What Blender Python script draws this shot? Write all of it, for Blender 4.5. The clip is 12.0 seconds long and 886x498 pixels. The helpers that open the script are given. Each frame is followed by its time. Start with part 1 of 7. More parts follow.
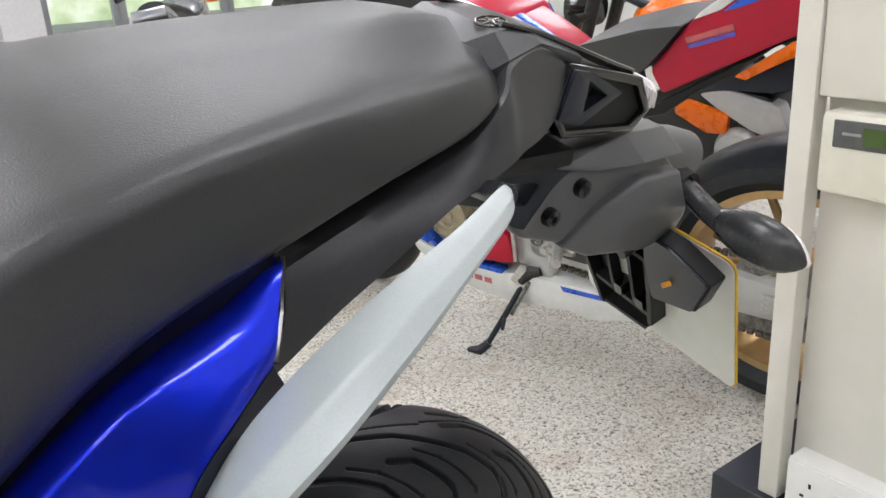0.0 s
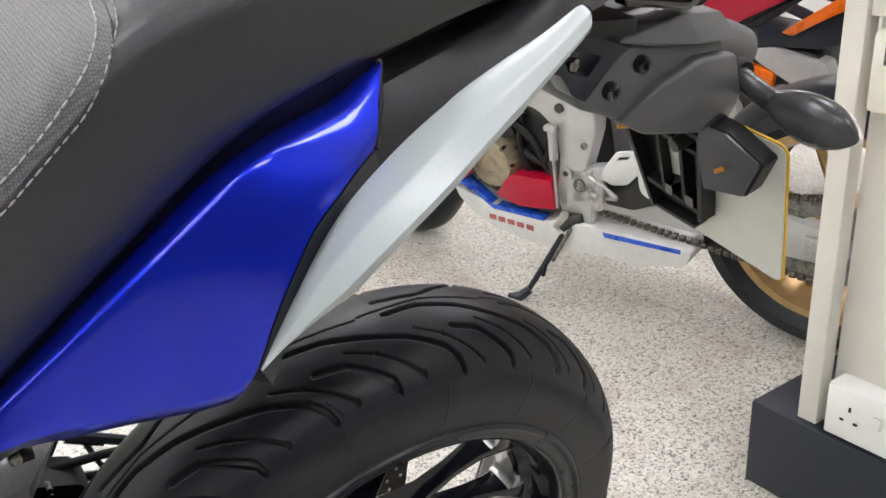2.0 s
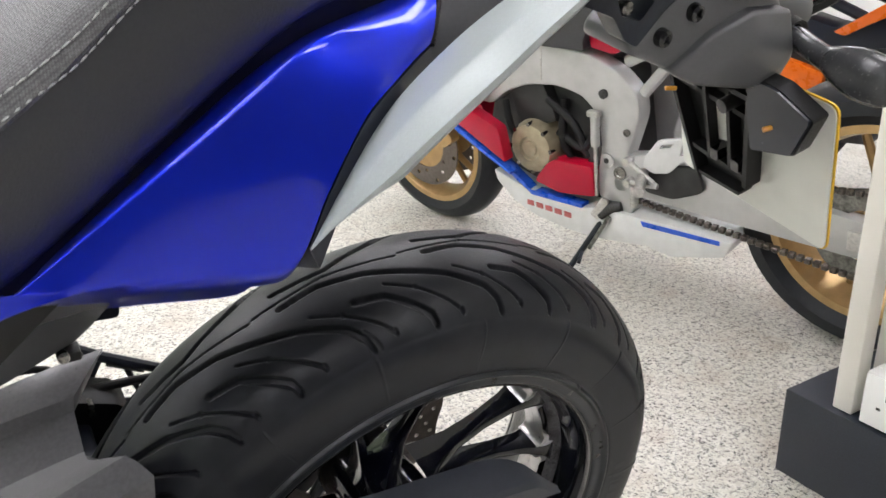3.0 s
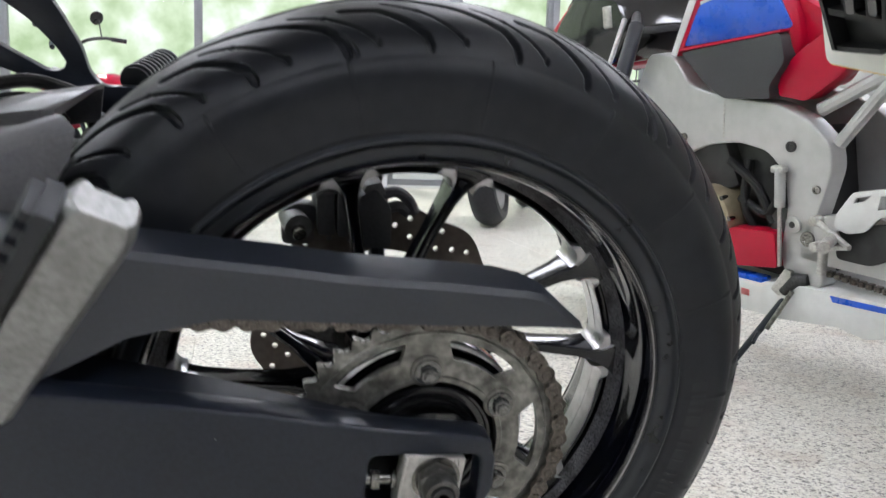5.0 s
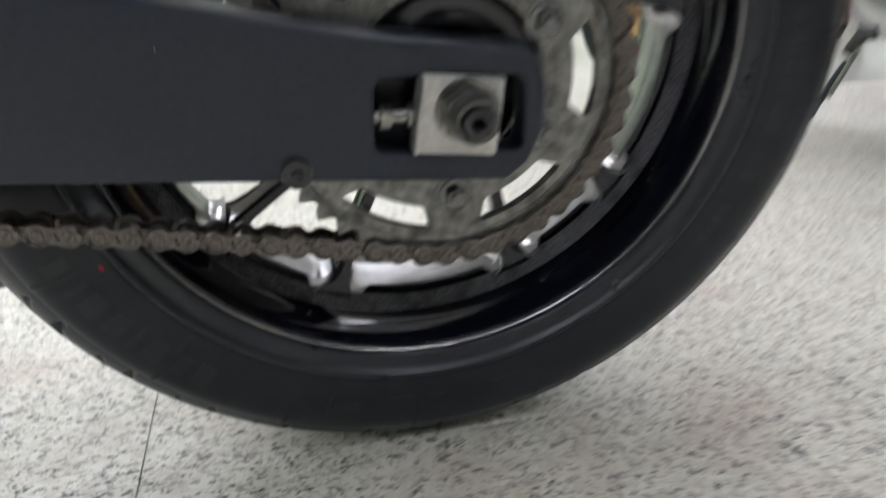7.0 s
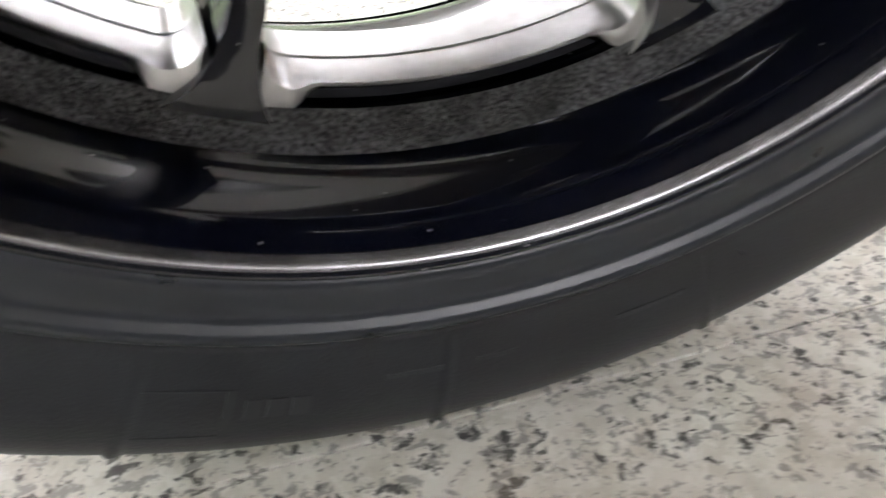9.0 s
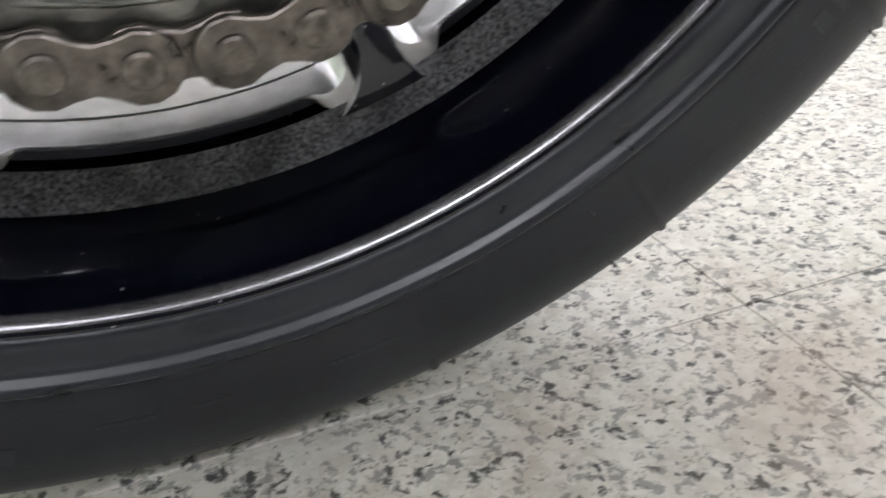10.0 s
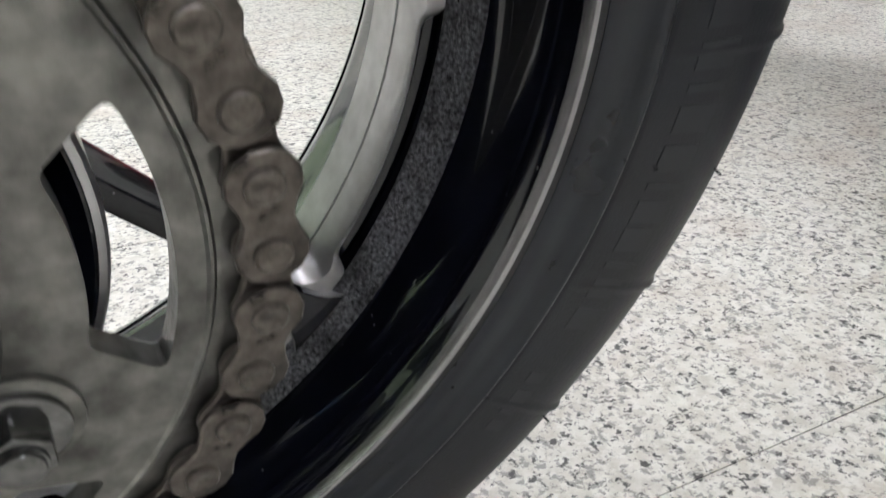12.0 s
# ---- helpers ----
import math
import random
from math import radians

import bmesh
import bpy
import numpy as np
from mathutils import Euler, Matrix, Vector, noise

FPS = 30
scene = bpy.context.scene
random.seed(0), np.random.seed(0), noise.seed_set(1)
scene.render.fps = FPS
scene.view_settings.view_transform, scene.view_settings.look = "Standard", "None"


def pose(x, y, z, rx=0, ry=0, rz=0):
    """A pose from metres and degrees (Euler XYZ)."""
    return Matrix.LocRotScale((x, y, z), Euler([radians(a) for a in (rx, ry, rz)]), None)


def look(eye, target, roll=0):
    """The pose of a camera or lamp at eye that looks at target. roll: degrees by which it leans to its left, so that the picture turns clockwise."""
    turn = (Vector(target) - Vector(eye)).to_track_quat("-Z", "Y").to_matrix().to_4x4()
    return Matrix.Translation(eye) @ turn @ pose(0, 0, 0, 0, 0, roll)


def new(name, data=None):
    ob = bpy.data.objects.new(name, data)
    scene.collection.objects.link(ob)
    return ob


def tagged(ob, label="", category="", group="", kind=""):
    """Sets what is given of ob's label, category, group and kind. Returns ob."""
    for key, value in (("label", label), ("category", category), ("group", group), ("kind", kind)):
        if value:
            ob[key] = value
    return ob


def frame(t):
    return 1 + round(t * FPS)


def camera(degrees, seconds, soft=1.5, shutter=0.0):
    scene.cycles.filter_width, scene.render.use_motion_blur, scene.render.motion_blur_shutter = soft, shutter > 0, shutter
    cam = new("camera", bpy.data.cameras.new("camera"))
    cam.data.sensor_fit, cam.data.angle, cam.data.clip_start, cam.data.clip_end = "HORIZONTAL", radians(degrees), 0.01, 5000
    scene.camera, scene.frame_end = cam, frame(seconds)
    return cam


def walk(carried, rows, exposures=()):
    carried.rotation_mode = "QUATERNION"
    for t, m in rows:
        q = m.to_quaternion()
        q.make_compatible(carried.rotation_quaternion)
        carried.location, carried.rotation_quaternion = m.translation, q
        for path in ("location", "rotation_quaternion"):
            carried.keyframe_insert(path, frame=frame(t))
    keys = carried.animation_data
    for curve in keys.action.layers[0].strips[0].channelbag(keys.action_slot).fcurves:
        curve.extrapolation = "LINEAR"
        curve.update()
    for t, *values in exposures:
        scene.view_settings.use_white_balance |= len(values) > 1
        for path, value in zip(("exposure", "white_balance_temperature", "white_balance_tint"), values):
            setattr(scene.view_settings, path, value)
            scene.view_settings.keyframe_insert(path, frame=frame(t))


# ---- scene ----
cam = camera(57.13, 12.0, soft=1.5, shutter=0.4)
ROWS = [
    (0, -0.2248, -0.5992, 1.0042, 70.13, 3.34, -36.88),
    (0.5, -0.2407, -0.6227, 1.002, 70.8, 3.45, -35.65),
    (1, -0.2665, -0.6324, 0.9799, 70.33, 3.19, -35.08),
    (1.5, -0.282, -0.6355, 0.9487, 69.74, 3.31, -34.79),
    (2, -0.2891, -0.6366, 0.9325, 68.93, 3.22, -34.35),
    (2.5, -0.299, -0.6373, 0.9168, 68.58, 2.72, -33.33),
    (3, -0.3102, -0.6524, 0.8847, 69.17, 1.34, -31.12),
    (3.2, -0.3134, -0.66, 0.8688, 69.81, 0.66, -29.83),
    (4.8, -0.1591, -0.6882, 0.5723, 79.71, -2.64, -14.73),
    (5, -0.1439, -0.6934, 0.531, 81.92, -1.99, -14.48),
    (5.5, -0.0915, -0.6735, 0.4088, 83.31, -2.22, -13.18),
    (6, -0.0813, -0.6963, 0.3863, 82.79, -0.84, -12.5),
    (6.5, -0.0678, -0.6989, 0.3841, 80.09, 0.87, -13),
    (7, -0.1144, -0.5762, 0.3376, 73.35, 3.23, -13.71),
    (7.2, -0.1114, -0.4545, 0.352, 62.06, 4.67, -11.21),
    (7.6, -0.1, -0.3225, 0.2757, 61.1032, 3.9212, -14.8708),
    (8, -0.0939, -0.2514, 0.2346, 60.588, 3.518, -16.842),
    (8.4, -0.0906, -0.2133, 0.2126, 60.312, 3.302, -17.898),
    (8.8, -0.0895, -0.2006, 0.2053, 60.22, 3.23, -18.25),
    (9, -0.0746, -0.2063, 0.2107, 59.37, 2.6, -18.97),
    (9.5, -0.0403, -0.2293, 0.2172, 59.55, 1.82, -20.77),
    (10, -0.0074, -0.24, 0.2266, 60.35, 1.08, -22.96),
    (10.5, 0.0216, -0.254, 0.2395, 61.66, 0.66, -25.34),
    (11, 0.0463, -0.2617, 0.262, 62.31, 0.1, -26.88),
    (11.5, 0.0687, -0.2561, 0.3161, 62.97, -0.15, -27.92),
    (12, 0.0727, -0.2488, 0.3635, 62.34, -0.73, -28.19),
]
EXPOSURES = [(0.0, 0.22, 6700, 10), (1.0, 0.2, 6700, 11), (2.5, 0.38, 6800, 12), (3.2, 0.38, 6700, 11), (4.8, 0.28, 6350, 10), (6.5, 0.22, 6350, 10), (7.2, 0.24, 6450, 9), (8.8, 1.0, 6800, 11), (9.5, 0.98, 6600, 10), (10.5, 0.58, 6450, 10), (11.0, 0.45, 6350, 9), (12.0, 0.34, 6400, 10)]
walk(cam, [(t, pose(x, y, z, rx, ry, rz)) for t, x, y, z, rx, ry, rz in ROWS], EXPOSURES)

# ---- light ----
world = bpy.data.worlds.new("daylight")
scene.world = world
world.use_nodes = True
sky = world.node_tree.nodes.new("ShaderNodeTexSky")
sky.sky_type = "NISHITA"
sky.sun_disc = False
sky.sun_elevation, sky.sun_rotation = radians(42), radians(200)
backg = world.node_tree.nodes["Background"]
backg.inputs["Strength"].default_value = 0.12
world.node_tree.links.new(sky.outputs[0], backg.inputs[0])
sun = new("sun", bpy.data.lights.new("sun", "SUN"))
sun.data.energy, sun.data.angle, sun.data.color = 2.5, radians(0.6), (1.0, 0.96, 0.9)
sun.matrix_basis = look((0, 0, 0), (0.25, -0.7, -0.68))
PANEL_LIGHT = 13.0


# ---- materials ----
def shade(name, base, rough=0.5, metal=0.0, vary=0.15, scale=40.0, bump=0.0, bump_scale=400.0, coat=0.0, flake=0.0,
          spec=0.5, deep=0.001, stain=0.0, stain_color=(0.1, 0.09, 0.08), stain_scale=9.0):
    """A surface with fine grain in colour and gloss, a slow stain and a fine relief."""
    m = bpy.data.materials.new(name)
    m.use_nodes = True
    nt = m.node_tree
    b = nt.nodes["Principled BSDF"]
    b.inputs["Metallic"].default_value = metal
    b.inputs["Specular IOR Level"].default_value = spec
    b.inputs["Coat Weight"].default_value = coat
    b.inputs["Coat Roughness"].default_value = min(0.3, rough * 0.25)
    co = nt.nodes.new("ShaderNodeTexCoord")
    n1 = nt.nodes.new("ShaderNodeTexNoise")
    n1.inputs["Scale"].default_value, n1.inputs["Detail"].default_value = scale, 6
    nt.links.new(co.outputs["Object"], n1.inputs["Vector"])
    ramp = nt.nodes.new("ShaderNodeValToRGB")
    lo = [c * (1 - vary) for c in base]
    hi = [min(1, c * (1 + vary)) for c in base]
    ramp.color_ramp.elements[0].position, ramp.color_ramp.elements[1].position = 0.3, 0.7
    ramp.color_ramp.elements[0].color, ramp.color_ramp.elements[1].color = (*lo, 1), (*hi, 1)
    nt.links.new(n1.outputs["Fac"], ramp.inputs["Fac"])
    col = ramp.outputs["Color"]
    if stain:
        n2 = nt.nodes.new("ShaderNodeTexNoise")
        n2.inputs["Scale"].default_value, n2.inputs["Detail"].default_value = stain_scale, 8
        nt.links.new(co.outputs["Object"], n2.inputs["Vector"])
        r2 = nt.nodes.new("ShaderNodeMapRange")
        r2.inputs[1].default_value, r2.inputs[2].default_value, r2.inputs[4].default_value = 0.48, 0.68, stain
        nt.links.new(n2.outputs["Fac"], r2.inputs[0])
        mix = nt.nodes.new("ShaderNodeMix")
        mix.data_type = "RGBA"
        nt.links.new(r2.outputs[0], mix.inputs["Factor"])
        nt.links.new(col, mix.inputs["A"])
        mix.inputs["B"].default_value = (*stain_color, 1)
        col = mix.outputs["Result"]
    nt.links.new(col, b.inputs["Base Color"])
    mr = nt.nodes.new("ShaderNodeMapRange")
    mr.inputs[3].default_value, mr.inputs[4].default_value = max(0.02, rough * 0.82), min(1, rough * 1.18)
    nt.links.new(n1.outputs["Fac"], mr.inputs[0])
    nt.links.new(mr.outputs[0], b.inputs["Roughness"])
    if bump:
        n3 = nt.nodes.new("ShaderNodeTexNoise")
        n3.inputs["Scale"].default_value, n3.inputs["Detail"].default_value = bump_scale, 3
        nt.links.new(co.outputs["Object"], n3.inputs["Vector"])
        bp = nt.nodes.new("ShaderNodeBump")
        bp.inputs["Strength"].default_value, bp.inputs["Distance"].default_value = bump, deep
        nt.links.new(n3.outputs["Fac"], bp.inputs["Height"])
        nt.links.new(bp.outputs["Normal"], b.inputs["Normal"])
    return m


def glow(name, color, strength):
    m = bpy.data.materials.new(name)
    m.use_nodes = True
    b = m.node_tree.nodes["Principled BSDF"]
    b.inputs["Base Color"].default_value = (*color, 1)
    b.inputs["Emission Color"].default_value = (*color, 1)
    b.inputs["Emission Strength"].default_value = strength
    return m


def terrazzo():
    """Cream tile with dark and tan chips of several sizes, a little soiled, with warm reflections painted in."""
    m = bpy.data.materials.new("terrazzo")
    m.use_nodes = True
    nt = m.node_tree
    b = nt.nodes["Principled BSDF"]
    geo = nt.nodes.new("ShaderNodeNewGeometry")
    warp = nt.nodes.new("ShaderNodeTexNoise")
    warp.inputs["Scale"].default_value, warp.inputs["Detail"].default_value = 160, 3
    nt.links.new(geo.outputs["Position"], warp.inputs["Vector"])
    add = nt.nodes.new("ShaderNodeMixRGB")
    add.blend_type, add.inputs[0].default_value = "ADD", 0.006
    nt.links.new(geo.outputs["Position"], add.inputs[1])
    nt.links.new(warp.outputs["Color"], add.inputs[2])

    def chips(scale, low, high):
        n = nt.nodes.new("ShaderNodeTexNoise")
        n.inputs["Scale"].default_value, n.inputs["Detail"].default_value, n.inputs["Roughness"].default_value = scale, 3.5, 0.62
        nt.links.new(add.outputs[0], n.inputs["Vector"])
        r = nt.nodes.new("ShaderNodeMapRange")
        r.inputs[1].default_value, r.inputs[2].default_value = low, high
        nt.links.new(n.outputs["Fac"], r.inputs[0])
        return r.outputs[0]

    def lay(under, colour, fac, weight):
        mx = nt.nodes.new("ShaderNodeMix")
        mx.data_type = "RGBA"
        mul = nt.nodes.new("ShaderNodeMath")
        mul.operation = "MULTIPLY"
        mul.inputs[1].default_value = weight
        nt.links.new(fac, mul.inputs[0])
        nt.links.new(mul.outputs[0], mx.inputs["Factor"])
        if isinstance(under, tuple):
            mx.inputs["A"].default_value = (*under, 1)
        else:
            nt.links.new(under, mx.inputs["A"])
        mx.inputs["B"].default_value = (*colour, 1)
        return mx.outputs["Result"]

    c = lay((0.655, 0.635, 0.570), (0.475, 0.45, 0.385), chips(70, 0.42, 0.64), 0.7)
    c = lay(c, (0.725, 0.71, 0.65), chips(120, 0.51, 0.59), 0.7)
    c = lay(c, (0.19, 0.185, 0.175), chips(165, 0.535, 0.60), 0.72)
    c = lay(c, (0.030, 0.030, 0.030), chips(130, 0.575, 0.635), 0.9)
    c = lay(c, (0.04, 0.04, 0.04), chips(260, 0.62, 0.67), 0.55)
    # broad warm patches: stains, and warm reflections put into the colour
    c = lay(c, (0.36, 0.27, 0.20), chips(6, 0.52, 0.72), 0.42)
    nt.links.new(c, b.inputs["Base Color"])
    b.inputs["Roughness"].default_value = 0.30
    n = nt.nodes.new("ShaderNodeTexNoise")
    n.inputs["Scale"].default_value = 7
    nt.links.new(geo.outputs["Position"], n.inputs["Vector"])
    mr = nt.nodes.new("ShaderNodeMapRange")
    mr.inputs[3].default_value, mr.inputs[4].default_value = 0.28, 0.5
    nt.links.new(n.outputs["Fac"], mr.inputs[0])
    nt.links.new(mr.outputs[0], b.inputs["Roughness"])
    return m


TERRAZZO = terrazzo()
def weave():
    """A knobbly woven vinyl: small raised cells on a dark ground."""
    m = shade("woven_seat_cover", (0.13, 0.13, 0.134), 0.42, vary=0.2, scale=300, bump=0.4, bump_scale=700)
    nt = m.node_tree
    b = nt.nodes["Principled BSDF"]
    co = nt.nodes.new("ShaderNodeTexCoord")
    v = nt.nodes.new("ShaderNodeTexVoronoi")
    v.inputs["Scale"].default_value, v.inputs["Randomness"].default_value = 760, 0.2
    nt.links.new(co.outputs["Object"], v.inputs["Vector"])
    r = nt.nodes.new("ShaderNodeMapRange")
    r.inputs[1].default_value, r.inputs[2].default_value, r.inputs[3].default_value, r.inputs[4].default_value = 0.25, 0.65, 1.0, 0.4
    nt.links.new(v.outputs["Distance"], r.inputs[0])
    old = b.inputs["Base Color"].links[0].from_socket
    mx = nt.nodes.new("ShaderNodeMixRGB")
    mx.blend_type, mx.inputs[0].default_value = "MULTIPLY", 1.0
    nt.links.new(old, mx.inputs[1])
    nt.links.new(r.outputs[0], mx.inputs[2])
    nt.links.new(mx.outputs[0], b.inputs["Base Color"])
    bp = nt.nodes.new("ShaderNodeBump")
    bp.inputs["Strength"].default_value, bp.inputs["Distance"].default_value = 0.5, 0.0008
    nt.links.new(r.outputs[0], bp.inputs["Height"])
    nt.links.new(bp.outputs["Normal"], b.inputs["Normal"])
    return m


def dusty(m, scale, size, colour):
    """Adds small sparse pale specks of dust to a surface."""
    nt = m.node_tree
    b = nt.nodes["Principled BSDF"]
    co = nt.nodes.new("ShaderNodeTexCoord")
    v = nt.nodes.new("ShaderNodeTexVoronoi")
    v.inputs["Scale"].default_value = scale
    nt.links.new(co.outputs["Object"], v.inputs["Vector"])
    r = nt.nodes.new("ShaderNodeMapRange")
    r.inputs[1].default_value, r.inputs[2].default_value, r.inputs[3].default_value, r.inputs[4].default_value = size * 0.5, size, 1.0, 0.0
    nt.links.new(v.outputs["Distance"], r.inputs[0])
    gate = nt.nodes.new("ShaderNodeMath")
    gate.operation, gate.inputs[1].default_value = "GREATER_THAN", 0.62
    sep = nt.nodes.new("ShaderNodeSeparateColor")
    nt.links.new(v.outputs["Color"], sep.inputs[0])
    nt.links.new(sep.outputs[0], gate.inputs[0])
    mul = nt.nodes.new("ShaderNodeMath")
    mul.operation = "MULTIPLY"
    nt.links.new(r.outputs[0], mul.inputs[0])
    nt.links.new(gate.outputs[0], mul.inputs[1])
    mx = nt.nodes.new("ShaderNodeMixRGB")
    nt.links.new(mul.outputs[0], mx.inputs[0])
    nt.links.new(b.inputs["Base Color"].links[0].from_socket, mx.inputs[1])
    mx.inputs[2].default_value = (*colour, 1)
    nt.links.new(mx.outputs[0], b.inputs["Base Color"])
    return m


GROUT = shade("grout", (0.50, 0.45, 0.37), 0.9)
WALL_WHITE = shade("wall_paint", (0.74, 0.74, 0.73), 0.7, vary=0.04, scale=3)
CEIL_WHITE = shade("ceiling_paint", (0.78, 0.78, 0.77), 0.8, vary=0.03, scale=3)
RUBBER = shade("tyre_rubber", (0.0130, 0.0145, 0.0185), 0.38, vary=0.25, scale=60, bump=0.16, bump_scale=900, spec=0.31, stain=0.2, stain_color=(0.024, 0.023, 0.024), stain_scale=18)
RUBBER_GLOSS = shade("polished_bead_rubber", (0.0110, 0.0135, 0.0185), 0.29, vary=0.2, scale=60, spec=0.48)
RUBBER_SMOOTH = shade("smooth_tyre_rubber", (0.0150, 0.0165, 0.0205), 0.34, vary=0.2, scale=60, spec=0.38)
RIM_BLACK = shade("rim_gloss_black", (0.0022, 0.0027, 0.0065), 0.16, vary=0.2, scale=200, coat=0.8, spec=0.2, bump=0.015, bump_scale=250)
dusty(RIM_BLACK, 190, 0.085, (0.3, 0.29, 0.28))
CAST_BLACK = shade("pebbled_cast_metal", (0.17, 0.17, 0.18), 0.40, metal=0.9, vary=0.9, scale=700, bump=1.0, bump_scale=900, deep=0.0022, stain=0.75, stain_color=(0.02, 0.02, 0.02), stain_scale=45)
BLACK_SATIN = shade("satin_black_paint", (0.0115, 0.0150, 0.0245), 0.32, vary=0.2, scale=300, bump=0.08, bump_scale=1200, coat=0.12, spec=0.36, stain=0.08, stain_color=(0.03, 0.03, 0.032), stain_scale=14)
dusty(BLACK_SATIN, 60, 0.03, (0.3, 0.3, 0.3))
BLACK_PLASTIC = shade("grained_black_plastic", (0.007, 0.007, 0.0078), 0.45, vary=0.2, scale=300, bump=0.35, bump_scale=1500, spec=0.3)
GREY_PLASTIC = shade("dark_grey_plastic", (0.046, 0.047, 0.051), 0.36, vary=0.1, scale=300, bump=0.12, bump_scale=1500, spec=0.4)
BLACK_GLOSS = shade("gloss_black_plastic", (0.008, 0.008, 0.009), 0.12, vary=0.1, coat=0.4)
VINYL = shade("seat_vinyl", (0.0240, 0.0252, 0.0274), 0.42, vary=0.12, scale=500, bump=0.22, bump_scale=900, spec=0.6)
BLUE = shade("metallic_blue_paint", (0.002, 0.018, 0.52), 0.34, metal=0.82, vary=0.03, scale=30, coat=0.75, spec=0.2)
SILVER_PAINT = shade("silver_grey_paint", (0.36, 0.40, 0.40), 0.42, metal=0.1, vary=0.04, scale=800, coat=0.12)
ALU = shade("bare_aluminium", (0.50, 0.49, 0.47), 0.42, metal=0.85, vary=0.2, scale=160, bump=0.3, bump_scale=500, stain=0.4, stain_color=(0.22, 0.21, 0.19), stain_scale=30)
POLISHED = shade("machined_alloy", (0.75, 0.74, 0.73), 0.2, metal=1.0, vary=0.05)
STEEL_AGED = shade("aged_sprocket_steel", (0.215, 0.212, 0.195), 0.30, metal=0.8, vary=0.35, scale=160, bump=0.22, bump_scale=500, stain=0.7, stain_color=(0.030, 0.030, 0.027), stain_scale=60)
CHAIN_STEEL = shade("greasy_chain_steel", (0.128, 0.112, 0.098), 0.29, metal=0.75, vary=0.5, scale=260, bump=0.12, bump_scale=600, stain=0.75, stain_color=(0.022, 0.019, 0.017), stain_scale=120)
ZINC = shade("zinc_bolt", (0.26, 0.255, 0.24), 0.22, metal=0.9, vary=0.4, scale=400, stain=0.7, stain_color=(0.035, 0.03, 0.025), stain_scale=200)
DARK_STEEL = shade("dark_oiled_steel", (0.05, 0.05, 0.05), 0.34, metal=0.6, vary=0.3, scale=200)
WEAVE = weave()
THREAD = shade("pale_thread", (0.40, 0.40, 0.39), 0.7, scale=900)
PLATE_BACK = shade("plate_back_plastic", (0.72, 0.72, 0.68), 0.4, vary=0.04, scale=20, stain=0.12, stain_color=(0.4, 0.38, 0.34))
YELLOW = shade("reflective_yellow", (0.72, 0.43, 0.02), 0.35)
WHITE_PAINT = shade("white_gloss_paint", (0.66, 0.665, 0.66), 0.22, vary=0.05, coat=0.6, stain=0.12, stain_color=(0.45, 0.44, 0.42))
RED_PAINT = shade("red_gloss_paint", (0.40, 0.002, 0.026), 0.3, vary=0.04, coat=0.15, spec=0.3)
ROYAL_BLUE = shade("blue_gloss_paint", (0.008, 0.085, 0.55), 0.28, vary=0.06, coat=0.35)
ORANGE = shade("orange_gloss_paint", (0.75, 0.14, 0.003), 0.28, vary=0.06, coat=0.3)
GOLD = shade("gold_anodised", (0.45, 0.30, 0.14), 0.35, metal=0.7, vary=0.1)
FRAME_SILVER = shade("silver_frame_paint", (0.46, 0.46, 0.455), 0.33, metal=0.35, vary=0.06, scale=30)
ENGINE_TAN = shade("bronze_engine_cover", (0.34, 0.29, 0.20), 0.4, metal=0.5, vary=0.2)
ENGINE_DARK = shade("dark_engine_metal", (0.035, 0.035, 0.036), 0.45, metal=0.4, vary=0.3, scale=25)
STAND_WHITE = shade("off_white_laminate", (0.70, 0.68, 0.63), 0.45, vary=0.04, scale=12, stain=0.1, stain_color=(0.5, 0.45, 0.4))
LAMP_CLEAR = shade("clear_red_lens", (0.74, 0.70, 0.70), 0.12, vary=0.1, coat=0.8)


# ---- mesh tools ----
GROUP = Matrix()  # where the pieces now being built are set within their thing


def part(name, bm, material, parent=None, label="", crease=35):
    bmesh.ops.transform(bm, matrix=GROUP, verts=bm.verts)
    bmesh.ops.remove_doubles(bm, verts=bm.verts, dist=1e-6)
    bmesh.ops.recalc_face_normals(bm, faces=bm.faces)
    me = bpy.data.meshes.new(name)
    bm.to_mesh(me)
    bm.free()
    me.polygons.foreach_set("use_smooth", [True] * len(me.polygons))
    me.set_sharp_from_angle(angle=radians(crease))
    me.materials.append(material)
    ob = new(name, me)
    ob.parent = parent
    if label:
        ob["label"] = label
    return ob


def thing(name, at, label, category, group="", kind=""):
    ob = new(name)
    ob.empty_display_size = 0.05
    ob.matrix_basis = at
    return tagged(ob, label, category, group, kind)


def soften(bm, offset, segments=2, angle=30):
    edges = [e for e in bm.edges if len(e.link_faces) == 2 and e.calc_face_angle(0) > radians(angle)]
    if offset and edges:
        bmesh.ops.bevel(bm, geom=edges, offset=offset, segments=segments, profile=0.5, affect="EDGES", clamp_overlap=True)


